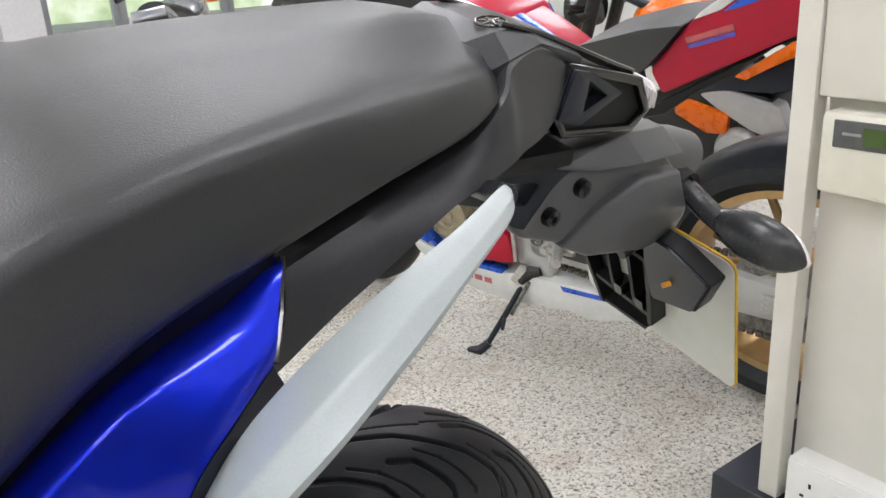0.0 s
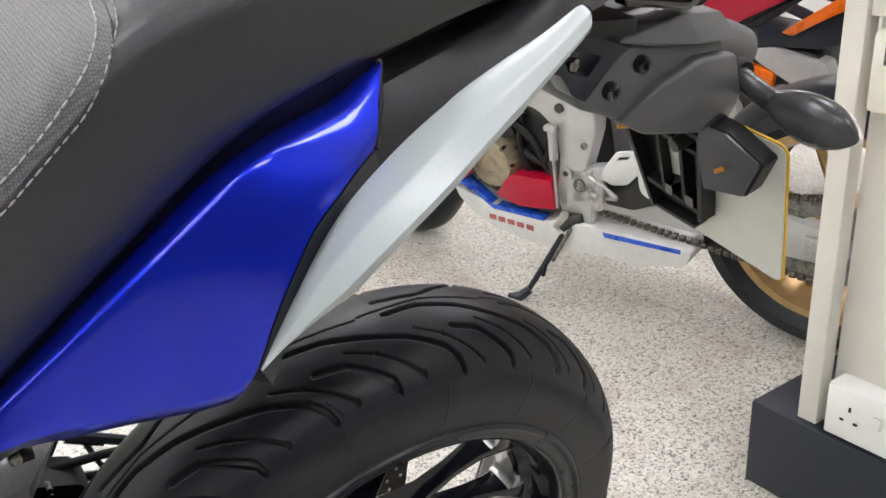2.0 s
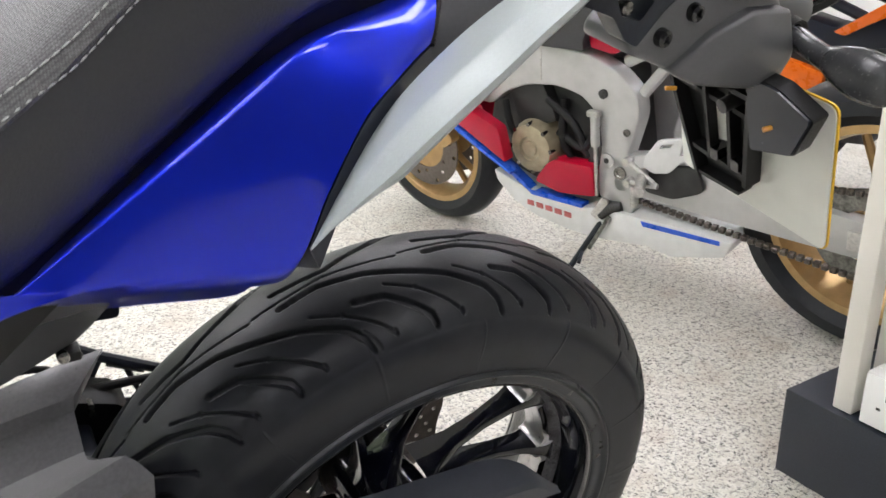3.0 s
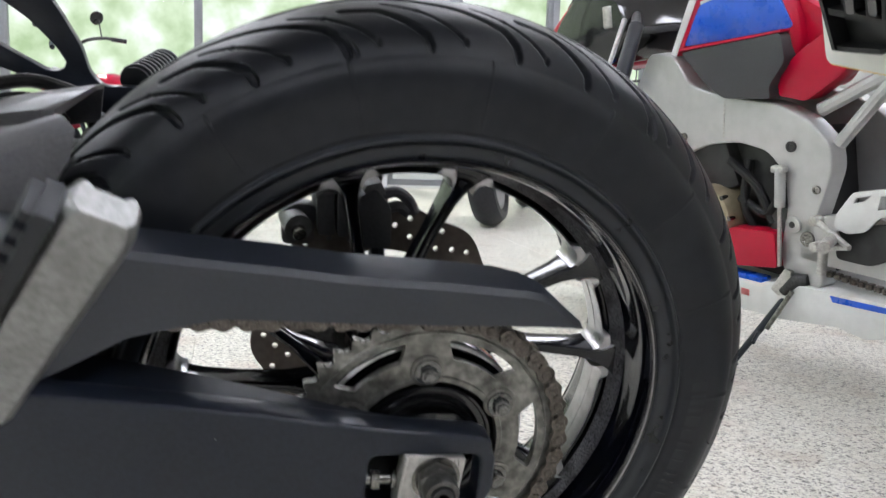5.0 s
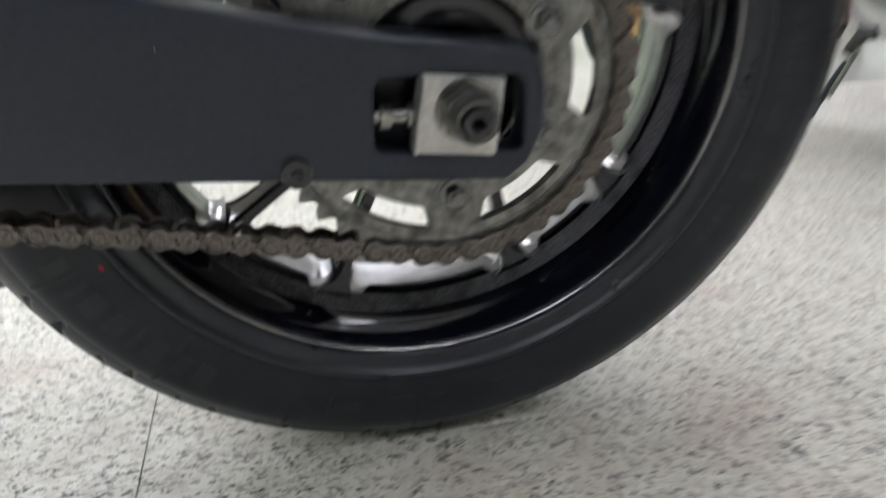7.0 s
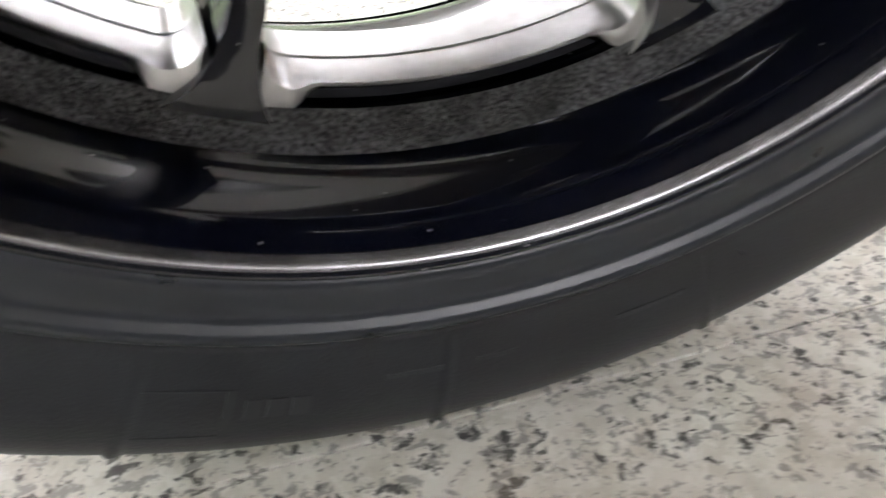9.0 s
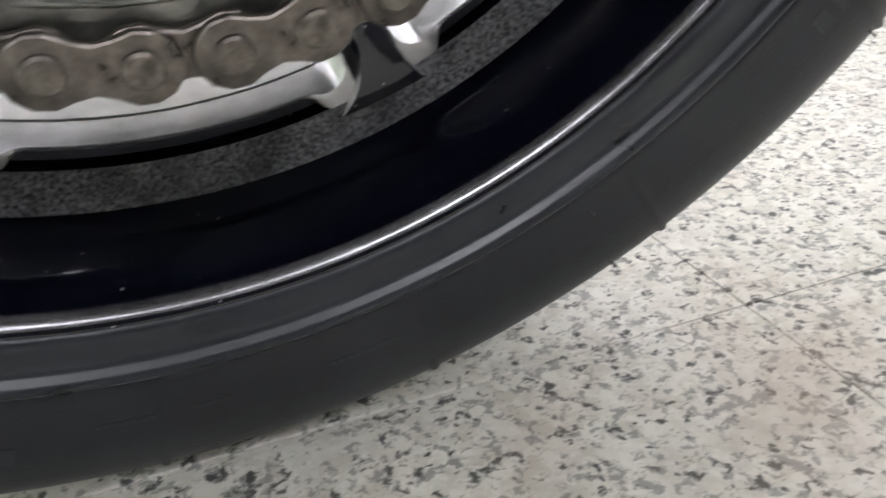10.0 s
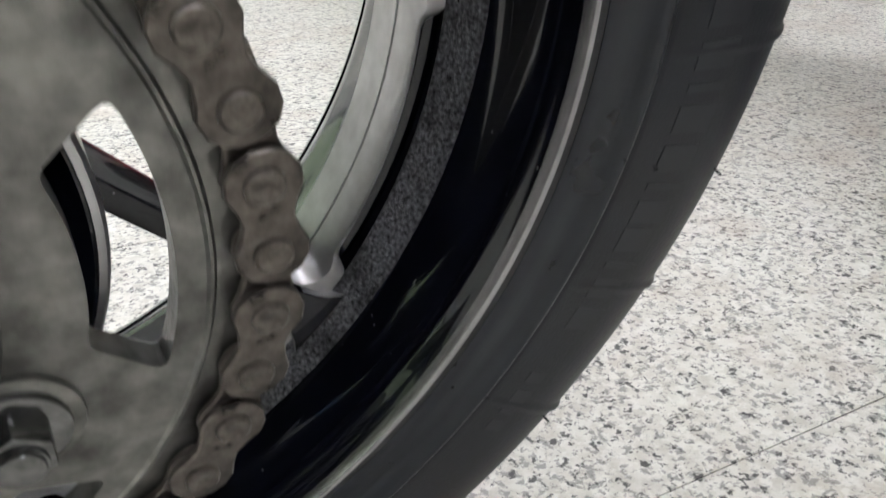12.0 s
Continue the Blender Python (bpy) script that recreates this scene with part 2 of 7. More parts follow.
def plate(outer, y0, y1, holes=(), bevel=0.002, bm=None, segments=2, lean=None):
    """A plate cut to an outline in x and z, from y0 to y1, with holes. lean(x, z): an added y."""
    b = bmesh.new()
    if not holes:
        b.faces.new([b.verts.new((x, y0, z)) for x, z in outer])
    else:
        for loop in (outer, *holes):
            vs = [b.verts.new((x, y0, z)) for x, z in loop]
            for i, v in enumerate(vs):
                b.edges.new((v, vs[i - 1]))
        bmesh.ops.triangle_fill(b, use_beauty=True, use_dissolve=False, edges=b.edges[:])
    made = bmesh.ops.extrude_face_region(b, geom=b.faces[:])
    for v in made["geom"]:
        if isinstance(v, bmesh.types.BMVert):
            v.co.y = y1
    bmesh.ops.recalc_face_normals(b, faces=b.faces)
    soften(b, bevel, segments)
    if lean:
        for v in b.verts:
            v.co.y += lean(v.co.x, v.co.z)
    return join(bm, b)


def join(bm, b):
    if bm is None:
        return b
    idx = {v: bm.verts.new(v.co) for v in b.verts}
    for f in b.faces:
        try:
            bm.faces.new([idx[v] for v in f.verts])
        except ValueError:
            pass
    b.free()
    return bm


def lathe(profile, n=64, closed=True, bm=None, at=(0, 0, 0), a0=0.0, a1=360.0):
    """Turns a profile of (y, r) about the y axis."""
    b = bmesh.new()
    full = abs(a1 - a0) >= 359.9
    rows = []
    for k in range(n if full else n + 1):
        a = radians(a0 + (a1 - a0) * k / n)
        rows.append([b.verts.new((at[0] + r * math.cos(a), at[1] + y, at[2] + r * math.sin(a))) for y, r in profile])
    m = len(profile)
    for k in range(n):
        p, q = rows[k], rows[(k + 1) % len(rows)]
        for j in range(m if closed else m - 1):
            b.faces.new((p[j], p[(j + 1) % m], q[(j + 1) % m], q[j]))
    return join(bm, b)


def tube(points, radii, n=12, wide=1.0, tilt=0.0, bm=None, up=(0, 0, 1), cap=True):
    """A rod along points; radii one or many; wide: the second half-axis over the first."""
    pts = [Vector(p) for p in points]
    if not isinstance(radii, (list, tuple)):
        radii = [radii] * len(pts)
    b = bmesh.new()
    rings = []
    for i, p in enumerate(pts):
        d = (pts[min(i + 1, len(pts) - 1)] - pts[max(i - 1, 0)]).normalized()
        s = d.cross(Vector(up))
        s = (s if s.length > 1e-4 else d.cross(Vector((1, 0, 0)))).normalized()
        t = s.cross(d)
        ring = []
        for k in range(n):
            a = 2 * math.pi * k / n + radians(tilt)
            ring.append(b.verts.new(p + (s * math.cos(a) + t * math.sin(a) * wide) * radii[i]))
        rings.append(ring)
    for p, q in zip(rings, rings[1:]):
        for k in range(n):
            b.faces.new((p[k], p[(k + 1) % n], q[(k + 1) % n], q[k]))
    if cap:
        b.faces.new(rings[0])
        b.faces.new(rings[-1])
    return join(bm, b)


def spline(points, step=6):
    """A smooth line through points (Catmull-Rom)."""
    p = [Vector(v) for v in points]
    p = [p[0] * 2 - p[1], *p, p[-1] * 2 - p[-2]]
    out = []
    for i in range(1, len(p) - 2):
        for k in range(step):
            t = k / step
            out.append(0.5 * ((2 * p[i]) + (p[i + 1] - p[i - 1]) * t + (2 * p[i - 1] - 5 * p[i] + 4 * p[i + 1] - p[i + 2]) * t * t
                              + (3 * p[i] - p[i - 1] - 3 * p[i + 1] + p[i + 2]) * t ** 3))
    out.append(p[-2])
    return out


def skin(rings, ring_closed=True, cap=True, bm=None):
    """A skin over rings of as many points each."""
    b = bmesh.new()
    rows = [[b.verts.new(p) for p in ring] for ring in rings]
    m = len(rows[0])
    for p, q in zip(rows, rows[1:]):
        for k in range(m if ring_closed else m - 1):
            b.faces.new((p[k], p[(k + 1) % m], q[(k + 1) % m], q[k]))
    if cap and ring_closed:
        b.faces.new(rows[0])
        b.faces.new(rows[-1])
    return join(bm, b)


def box(cx, cy, cz, sx, sy, sz, bevel=0.002, turn=None, bm=None, segments=2):
    b = bmesh.new()
    bmesh.ops.create_cube(b, size=1.0, matrix=Matrix.Diagonal((sx, sy, sz, 1)))
    soften(b, bevel, segments)
    m = Matrix.Translation((cx, cy, cz)) @ (turn.to_4x4() if turn else Matrix())
    bmesh.ops.transform(b, matrix=m, verts=b.verts)
    return join(bm, b)


def rod(a, c, r, n=16, bm=None, bevel=0.0, r2=None):
    """A round bar from a to c."""
    a, c = Vector(a), Vector(c)
    b = bmesh.new()
    bmesh.ops.create_cone(b, cap_ends=True, segments=n, radius1=r, radius2=r if r2 is None else r2, depth=(c - a).length)
    soften(b, bevel, 2, 50)
    q = (c - a).to_track_quat("Z", "Y").to_matrix().to_4x4()
    bmesh.ops.transform(b, matrix=Matrix.Translation((a + c) / 2) @ q, verts=b.verts)
    return join(bm, b)


def hexbolt(x, y, z, r, deep, bm=None, toward=-1, washer=True):
    """A flanged hex head that stands out along y from (x, y, z)."""
    b = bm
    if washer:
        b = rod((x, y, z), (x, y + toward * deep * 0.25, z), r * 1.45, 24, b, 0.0004)
    b = rod((x, y + toward * deep * 0.2, z), (x, y + toward * deep, z), r, 6, b, 0.0006)
    return rod((x, y + toward * deep, z), (x, y + toward * (deep + 0.0012), z), r * 0.72, 16, b)


def arc(cx, cz, r, a0, a1, n):
    return [(cx + r * math.cos(radians(a0 + (a1 - a0) * k / n)), cz + r * math.sin(radians(a0 + (a1 - a0) * k / n))) for k in range(n + 1)]


def rounded(points, r=0.004, n=3):
    """An outline with its corners rounded."""
    out = []
    m = len(points)
    for i in range(m):
        p, a, c = Vector(points[i]), Vector(points[i - 1]), Vector(points[(i + 1) % m])
        da, dc = (a - p), (c - p)
        k = min(r, da.length * 0.45, dc.length * 0.45)
        s, e = p + da.normalized() * k, p + dc.normalized() * k
        for j in range(n + 1):
            t = j / n
            q = s * (1 - t) ** 2 + p * 2 * t * (1 - t) + e * t * t
            out.append((q.x, q.y))
    return out


# ---- the showroom ----
X0, X1, Y0, Y1, HIGH = -5.2, 6.0, -4.2, 7.0, 3.0


def slab(name, cx, cy, cz, sx, sy, sz, material, kind="structure", parent=None, bevel=0.0):
    return tagged(part(name, box(cx, cy, cz, sx, sy, sz, bevel), material, parent), kind=kind)


wall_west = slab("wall_west", X0 - 0.1, Y0 + 0.2, HIGH / 2, 0.2, 0.8, HIGH, WALL_WHITE)
slab("lintel_west", X0 - 0.1, (Y1 - 3.6) / 2 + 0.1, 2.85, 0.2, Y1 + 3.8, 0.3, WALL_WHITE)
slab("sill_wall_west", X0 - 0.1, (Y1 - 3.6) / 2 + 0.1, 0.09, 0.2, Y1 + 3.8, 0.18, WALL_WHITE)
wall_east = slab("wall_east", X1 + 0.1, (Y0 + Y1) / 2, HIGH / 2, 0.2, Y1 - Y0 + 0.4, HIGH, WALL_WHITE)
# the south wall is unseen; its dark colour is chosen to cut fill light
wall_south = slab("wall_south", (X0 + X1) / 2, Y0 - 0.1, HIGH / 2, X1 - X0, 0.2, HIGH, shade("unseen_dark_wall", (0.07, 0.07, 0.075), 0.7, vary=0.2, scale=3))
ceiling = slab("ceiling", (X0 + X1) / 2, (Y0 + Y1) / 2, HIGH + 0.1, X1 - X0 + 0.4, Y1 - Y0 + 0.4, 0.2, CEIL_WHITE)

# the glazed street wall: piers, a low sill, a lintel, dark mullions
ALU_GREY = shade("grey_window_frame", (0.25, 0.26, 0.28), 0.4, metal=0.3, vary=0.05)
GLASS = bpy.data.materials.new("window_glass")
GLASS.use_nodes = True
_g = GLASS.node_tree.nodes["Principled BSDF"]
_g.inputs["Base Color"].default_value = (0.97, 1.0, 0.98, 1)
_g.inputs["Transmission Weight"].default_value = 1.0
_g.inputs["Roughness"].default_value, _g.inputs["IOR"].default_value = 0.0, 1.05
wall_north = slab("wall_north", (X0 + X1) / 2, Y1 + 0.1, 2.85, X1 - X0, 0.2, 0.3, WALL_WHITE)
slab("window_sill_wall", (X0 + 0.95) / 2, Y1 + 0.1, 0.09, 0.95 - X0, 0.2, 0.18, WALL_WHITE)
slab("wall_pier", 1.13, Y1 + 0.08, 1.35, 0.33, 0.3, 2.7, shade("grey_pier_paint", (0.60, 0.60, 0.62), 0.6, vary=0.05))
slab("wall_pier_east", 5.0, Y1 + 0.1, 1.35, 2.0, 0.2, 2.7, WALL_WHITE)


def window(name, xa, xb, za, zb, bars, Y1=Y1, turn=0):
    """A glazed opening with a frame, mullions and panes."""
    w = part(name, plate([(xa, za), (xb, za), (xb, zb), (xa, zb)], Y1 + 0.06, Y1 + 0.13,
                         [[(xa + 0.06, za + 0.06), (xb - 0.06, za + 0.06), (xb - 0.06, zb - 0.06), (xa + 0.06, zb - 0.06)]], 0.004), ALU_GREY)
    w.matrix_basis = pose(0, 0, 0, 0, 0, turn)
    tagged(w, kind="structure")
    xs = [xa + 0.03, *bars, xb - 0.03]
    for x in bars:
        part("mullion", box(x, Y1 + 0.095, (za + zb) / 2, 0.07, 0.075, zb - za - 0.12, 0.004), ALU_GREY, w)
    for a, c in zip(xs, xs[1:]):
        p = part("pane", box((a + c) / 2, Y1 + 0.1, (za + zb) / 2, c - a - 0.05, 0.006, zb - za - 0.1, 0), GLASS, w)
        p.visible_shadow = False
    return w


window("window_1", X0, 0.95, 0.18, 2.7, [-3.6, -2.0, -0.42])
window("window_4", -3.6, Y1, 0.18, 2.7, [-1.9, -0.2, 1.6, 3.4, 5.2], -X0, 90)
window("window_2", 1.31, 1.95, 0.02, 2.7, [])
window("door_1", 1.95, 2.95, 0.02, 2.7, [])
window("window_3", 2.95, 4.0, 0.02, 2.7, [])

# outside: paving, and glowing boards coloured as trees and pale sky, far behind the glass
BANK = bpy.data.materials.new("glowing_backdrop")
BANK.use_nodes = True
_n = BANK.node_tree
_b = _n.nodes["Principled BSDF"]
_geo = _n.nodes.new("ShaderNodeNewGeometry")
_t = _n.nodes.new("ShaderNodeTexNoise")
_t.inputs["Scale"].default_value, _t.inputs["Detail"].default_value = 1.1, 9
_n.links.new(_geo.outputs["Position"], _t.inputs["Vector"])
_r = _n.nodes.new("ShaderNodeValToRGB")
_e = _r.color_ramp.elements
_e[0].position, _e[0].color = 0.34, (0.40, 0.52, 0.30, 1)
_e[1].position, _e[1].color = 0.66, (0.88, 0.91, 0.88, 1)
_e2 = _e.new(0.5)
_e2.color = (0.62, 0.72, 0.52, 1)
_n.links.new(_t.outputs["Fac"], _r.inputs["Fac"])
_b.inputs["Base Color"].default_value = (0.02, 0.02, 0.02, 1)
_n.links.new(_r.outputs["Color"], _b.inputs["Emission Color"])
# the boards give off their own light in place of daylight on trees
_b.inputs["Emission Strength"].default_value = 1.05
_b.inputs["Roughness"].default_value = 1.0
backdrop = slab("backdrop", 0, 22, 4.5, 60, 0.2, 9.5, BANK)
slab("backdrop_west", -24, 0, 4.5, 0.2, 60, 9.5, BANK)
ground = slab("ground", 0, 0, -0.16, 400, 400, 0.2, shade("street_paving", (0.42, 0.41, 0.39), 0.9, vary=0.2, scale=4))


def ceiling_light(x, y):
    """A flat lit panel in a white frame, let into the ceiling."""
    th = thing("ceiling_light", pose(x, y, HIGH), "white square ceiling light panel, switched on", "ceiling light", "ceiling light panels")
    part("frame", plate([(-0.62, -0.32), (0.62, -0.32), (0.62, 0.32), (-0.62, 0.32)], 0.0, 0.03,
                        [[(-0.59, -0.29), (0.59, -0.29), (0.59, 0.29), (-0.59, 0.29)]], 0.003), CEIL_WHITE, th).rotation_euler = (radians(90), 0, 0)
    part("diffuser", box(0, 0, -0.012, 1.18, 0.58, 0.008, 0.0), LIT, th)
    return th


LIT = glow("lit_diffuser", (0.912, 0.92, 1.0), PANEL_LIGHT)
for _i in range(4):
    for _j in range(4):
        ceiling_light(-3.6 + 2.4 * _i, -3.0 + 2.5 * _j)


# ---- the blue motorcycle on its side stand: x to its tail, y to its right side, z up from the rear axle ----
LEAN_DEG, AXLE = 13.1, 0.3177
bike = thing("motorcycle", pose(0, 0, AXLE, LEAN_DEG, 0, 0), "metallic blue and black touring motorcycle leaning on its side stand", "motorcycle")

LOWER = Matrix.Translation((-0.0007, 0, 0.0013)) @ Euler((0, radians(-2.59), 0)).to_matrix().to_4x4() @ Matrix.Diagonal((1.01, 1.0, 1.01, 1))


# rim with ten spokes in five skewed pairs
SIDE = [(-0.0660, 0.2215), (-0.0700, 0.2196), (-0.0722, 0.2182), (-0.0727, 0.2170), (-0.0723, 0.2160), (-0.0712, 0.2150), (-0.0698, 0.2141), (-0.0683, 0.2134), (-0.0668, 0.2128), (-0.0650, 0.2120), (-0.0622, 0.2106), (-0.0590, 0.2094), (-0.0560, 0.2087), (-0.0450, 0.2074), (-0.0300, 0.2056), (-0.0232, 0.2002), (-0.0204, 0.1980), (-0.0125, 0.1978), (-0.0108, 0.1940), (-0.0090, 0.1925)]
RIM = SIDE + [(0.0, 0.1915)] + [(-y, r) for y, r in reversed(SIDE)] + [(0.060, 0.2215), (0.03, 0.214), (0.0, 0.206), (-0.03, 0.214), (-0.060, 0.2215)]
wheel = part("rear_wheel", lathe(RIM, 160), RIM_BLACK, bike, "gloss black ten-spoke alloy rear wheel")


def polar(r, deg):
    return Vector((r * math.cos(radians(deg)), 0, r * math.sin(radians(deg))))


MACHINED = shade("machined_window_edge", (0.53, 0.525, 0.53), 0.30, metal=0.92, vary=0.12, scale=120, stain=0.2, stain_color=(0.16, 0.16, 0.17), stain_scale=40)
SPIN = 1.4  # how far the wheel is turned, in degrees


def spoke(outer_deg, inner_deg):
    """A slim spoke whose front stands proud of the rim at its flared root."""
    a, c = polar(0.199, outer_deg), polar(0.052, inner_deg)
    d = (c - a).normalized()
    side = Vector((-d.z, 0, d.x))
    rings = []
    # distance from the rim, half width, front, back, rounding
    for s, half, front, back, b in ((-0.0085, 0.0300, -0.0280, 0.0165, 0.0006), (-0.0045, 0.0205, -0.0236, 0.0165, 0.0006), (-0.0010, 0.0160, -0.0242, 0.0165, 0.0006),
                                    (0.0025, 0.0128, -0.0248, 0.0165, 0.0007), (0.006, 0.0104, -0.0246, 0.0165, 0.0008), (0.010, 0.0085, -0.0236, 0.0160, 0.0010),
                                    (0.015, 0.0069, -0.0220, 0.0155, 0.0014), (0.022, 0.0058, -0.0198, 0.0145, 0.0020), (0.032, 0.0052, -0.0155, 0.0135, 0.0024),
                                    (0.066, 0.0048, -0.0090, 0.0140, 0.0024), (0.103, 0.0050, -0.0080, 0.0180, 0.0022), (0.132, 0.0075, -0.017, 0.028, 0.003), (0.147, 0.012, -0.031, 0.031, 0.003)):
        m = a + d * s
        ring = []
        for x, y in ((-half, front + b), (-half + b * 0.3, front + b * 0.3), (-half + b, front), (half - b, front), (half - b * 0.3, front + b * 0.3), (half, front + b),
                     (half, back - b), (half - b, back), (-half + b, back), (-half, back - b)):
            ring.append(m + side * x + Vector((0, y, 0)))
        rings.append(ring)
    return skin(rings)


for k in range(5):
    for o, i in ((105.0, 120.0), (76.3, 105.5)):
        arm = spoke(o + 72 * k + SPIN, i + 72 * k + SPIN)
        arm.normal_update()
        for f in arm.faces:
            mid = f.calc_center_median()
            if math.hypot(mid.x, mid.z) > 0.183 and abs(f.normal.y) < 0.6:
                f.material_index = 1
        arm = part("spoke", arm, RIM_BLACK, wheel)
        arm.data.materials.append(MACHINED)
part("hub", lathe([(-0.09, 0.012), (-0.092, 0.050), (-0.086, 0.056), (-0.04, 0.058), (-0.03, 0.052), (0.03, 0.046), (0.06, 0.05), (0.075, 0.05), (0.075, 0.012)], 48), RIM_BLACK, wheel)
part("hub_shell", lathe([(-0.094, 0.0560), (-0.096, 0.0700), (-0.0995, 0.0762), (-0.1010, 0.0797), (-0.1003, 0.0819), (-0.0975, 0.0829), (-0.080, 0.0826), (-0.060, 0.0770), (-0.045, 0.0690), (-0.034, 0.0580), (-0.034, 0.0500), (-0.060, 0.0540)], 96), RIM_BLACK, wheel, "", 40)
part("hub_edge", lathe([(-0.1012, 0.0805), (-0.1008, 0.0821), (-0.0992, 0.0830), (-0.0985, 0.0825), (-0.1000, 0.0809)], 96), MACHINED, wheel, "bright turned hub edge")
part("carrier_ring", lathe([(-0.096, 0.060), (-0.1000, 0.0612), (-0.1012, 0.0640), (-0.1000, 0.0668), (-0.096, 0.0680)], 96), DARK_STEEL, wheel)
cush = lathe([(-0.094, 0.012), (-0.1185, 0.016), (-0.1185, 0.026), (-0.1150, 0.030), (-0.1150, 0.036), (-0.1190, 0.0385), (-0.1190, 0.043), (-0.1150, 0.0450), (-0.1115, 0.0455), (-0.1110, 0.0500), (-0.1130, 0.0508), (-0.1130, 0.0530), (-0.108, 0.0540), (-0.107, 0.0570), (-0.094, 0.0570)], 96)
part("cush_drive", cush, BLACK_GLOSS, wheel, "", 25)

# bright metal rings, shaped as the highlight along the gloss black lip
GLINT_METAL = shade("rim_highlight_metal", (0.34, 0.33, 0.335), 0.25, metal=1.0, vary=0.15, scale=60)
for s in (-1, 1):
    edge = [(-0.0720, 0.2151), (-0.0716, 0.2145), (-0.0708, 0.2139), (-0.0698, 0.2134), (-0.0688, 0.2129), (-0.0679, 0.2125), (-0.0684, 0.2138), (-0.0706, 0.2153)]
    part("rim_highlight", lathe([(-s * y, r) for y, r in edge], 160), GLINT_METAL, wheel, "thin bright ring drawn as the rim lip's highlight")

# tyre: a fine skin with the tread's grooves sunk into it
OUT = 0.323
# the tread's drop from the crown, by distance across
DROP_Y = [0, 0.015, 0.03, 0.04, 0.05, 0.056, 0.06, 0.0653, 0.07]
DROP_R = [0, 0.0009, 0.0038, 0.0071, 0.0122, 0.0163, 0.0196, 0.0258, 0.0325]
WALL = [(-0.0640, 0.2166), (-0.0690, 0.2169), (-0.0718, 0.2172), (-0.0734, 0.2182), (-0.0742, 0.2200), (-0.0745, 0.2225), (-0.0747, 0.2250), (-0.0750, 0.2275), (-0.0756, 0.2290), (-0.0768, 0.2300), (-0.0784, 0.2309), (-0.0796, 0.2320), (-0.0800, 0.2332), (-0.0796, 0.2344), (-0.0784, 0.2353), (-0.0770, 0.2359), (-0.0764, 0.2366), (-0.0766, 0.2376), (-0.0772, 0.2386), (-0.0774, 0.2396), (-0.0773, 0.2420), (-0.0777, 0.2480), (-0.0778, 0.2550), (-0.0783, 0.2620), (-0.0782, 0.2690), (-0.0775, 0.2750), (-0.0764, 0.2797), (-0.0748, 0.2838), (-0.0728, 0.2872), (-0.0712, 0.2893)]
STEP = 24.0
# grooves as lines of (degrees along, mm across), half widths and depths in mm
GROOVES = [
    ([(31.1, -2.8), (25, 0.4), (18.1, -7.3), (11.8, -20.8), (5.9, -32.9), (0.3, -49.9), (-1.4, -60), (-1.8, -66)], 2.7, 6.0),
    ([(21.6, -32), (17.1, -36.5), (13, -53.4), (11.2, -61), (10.9, -66)], 2.8, 6.0),
    ([(4.2, -26), (0, -38.1), (-4.1, -54.3), (-6.1, -63)], 1.05, 3.6),
    ([(16.2, -26), (12, -38.1), (7.9, -54.3), (5.9, -63)], 1.05, 3.6),
    ([(55, 18.7), (46.5, 17), (38.4, 34.4), (31.3, 59), (29.5, 70)], 2.4, 5.5),
    ([(19.7, 23.7), (13.6, 33.8), (5.3, 53.5), (4, 70)], 2.4, 5.5),
    ([(35, 4.5), (29, 6), (23.2, 9), (17, 5), (11.8, 1.8)], 0.8, 3.0),
]
DOTS = [(0, -38.1, 1.9), (-6.1, -63, 1.8), (12, -38.1, 1.9), (5.9, -63, 1.8), (23.2, 9, 1.4)]
NUBS = ([(22.4, -56), (21.4, -63), (21.0, -67)], 1.7, 2.4)


def tread_depth(ang, across):
    """How deep the tread lies under its surface, in mm; degrees and mm."""
    deep = np.zeros_like(ang)
    base = 80.9

    def cut(points, half, depth, period):
        nonlocal deep
        u = (ang - base) % period
        for sh in range(-3, 4):
            for (a0, c0), (a1, c1) in zip(points, points[1:]):
                k = 5.5
                px, py = (u - a0 + sh * period) * k, across - c0
                dx, dy = (a1 - a0) * k, c1 - c0
                t = np.clip((px * dx + py * dy) / (dx * dx + dy * dy), 0, 1)
                dist = np.hypot(px - t * dx, py - t * dy)
                deep = np.maximum(deep, depth * np.clip((half + 0.45 - dist) / 0.9, 0, 1))

    for points, half, depth in GROOVES:
        cut(points, half, depth, STEP)
    cut(*NUBS, 48.0)
    for a, c, r in DOTS:
        cut([(a, c), (a + 0.02, c + 0.1)], r * 1.15, 3.6, STEP)
    return deep


def smooth_drop(y):
    c = np.polyfit(DROP_Y + [-v for v in DROP_Y[1:]], DROP_R + DROP_R[1:], 8)
    return np.polyval(c, y)


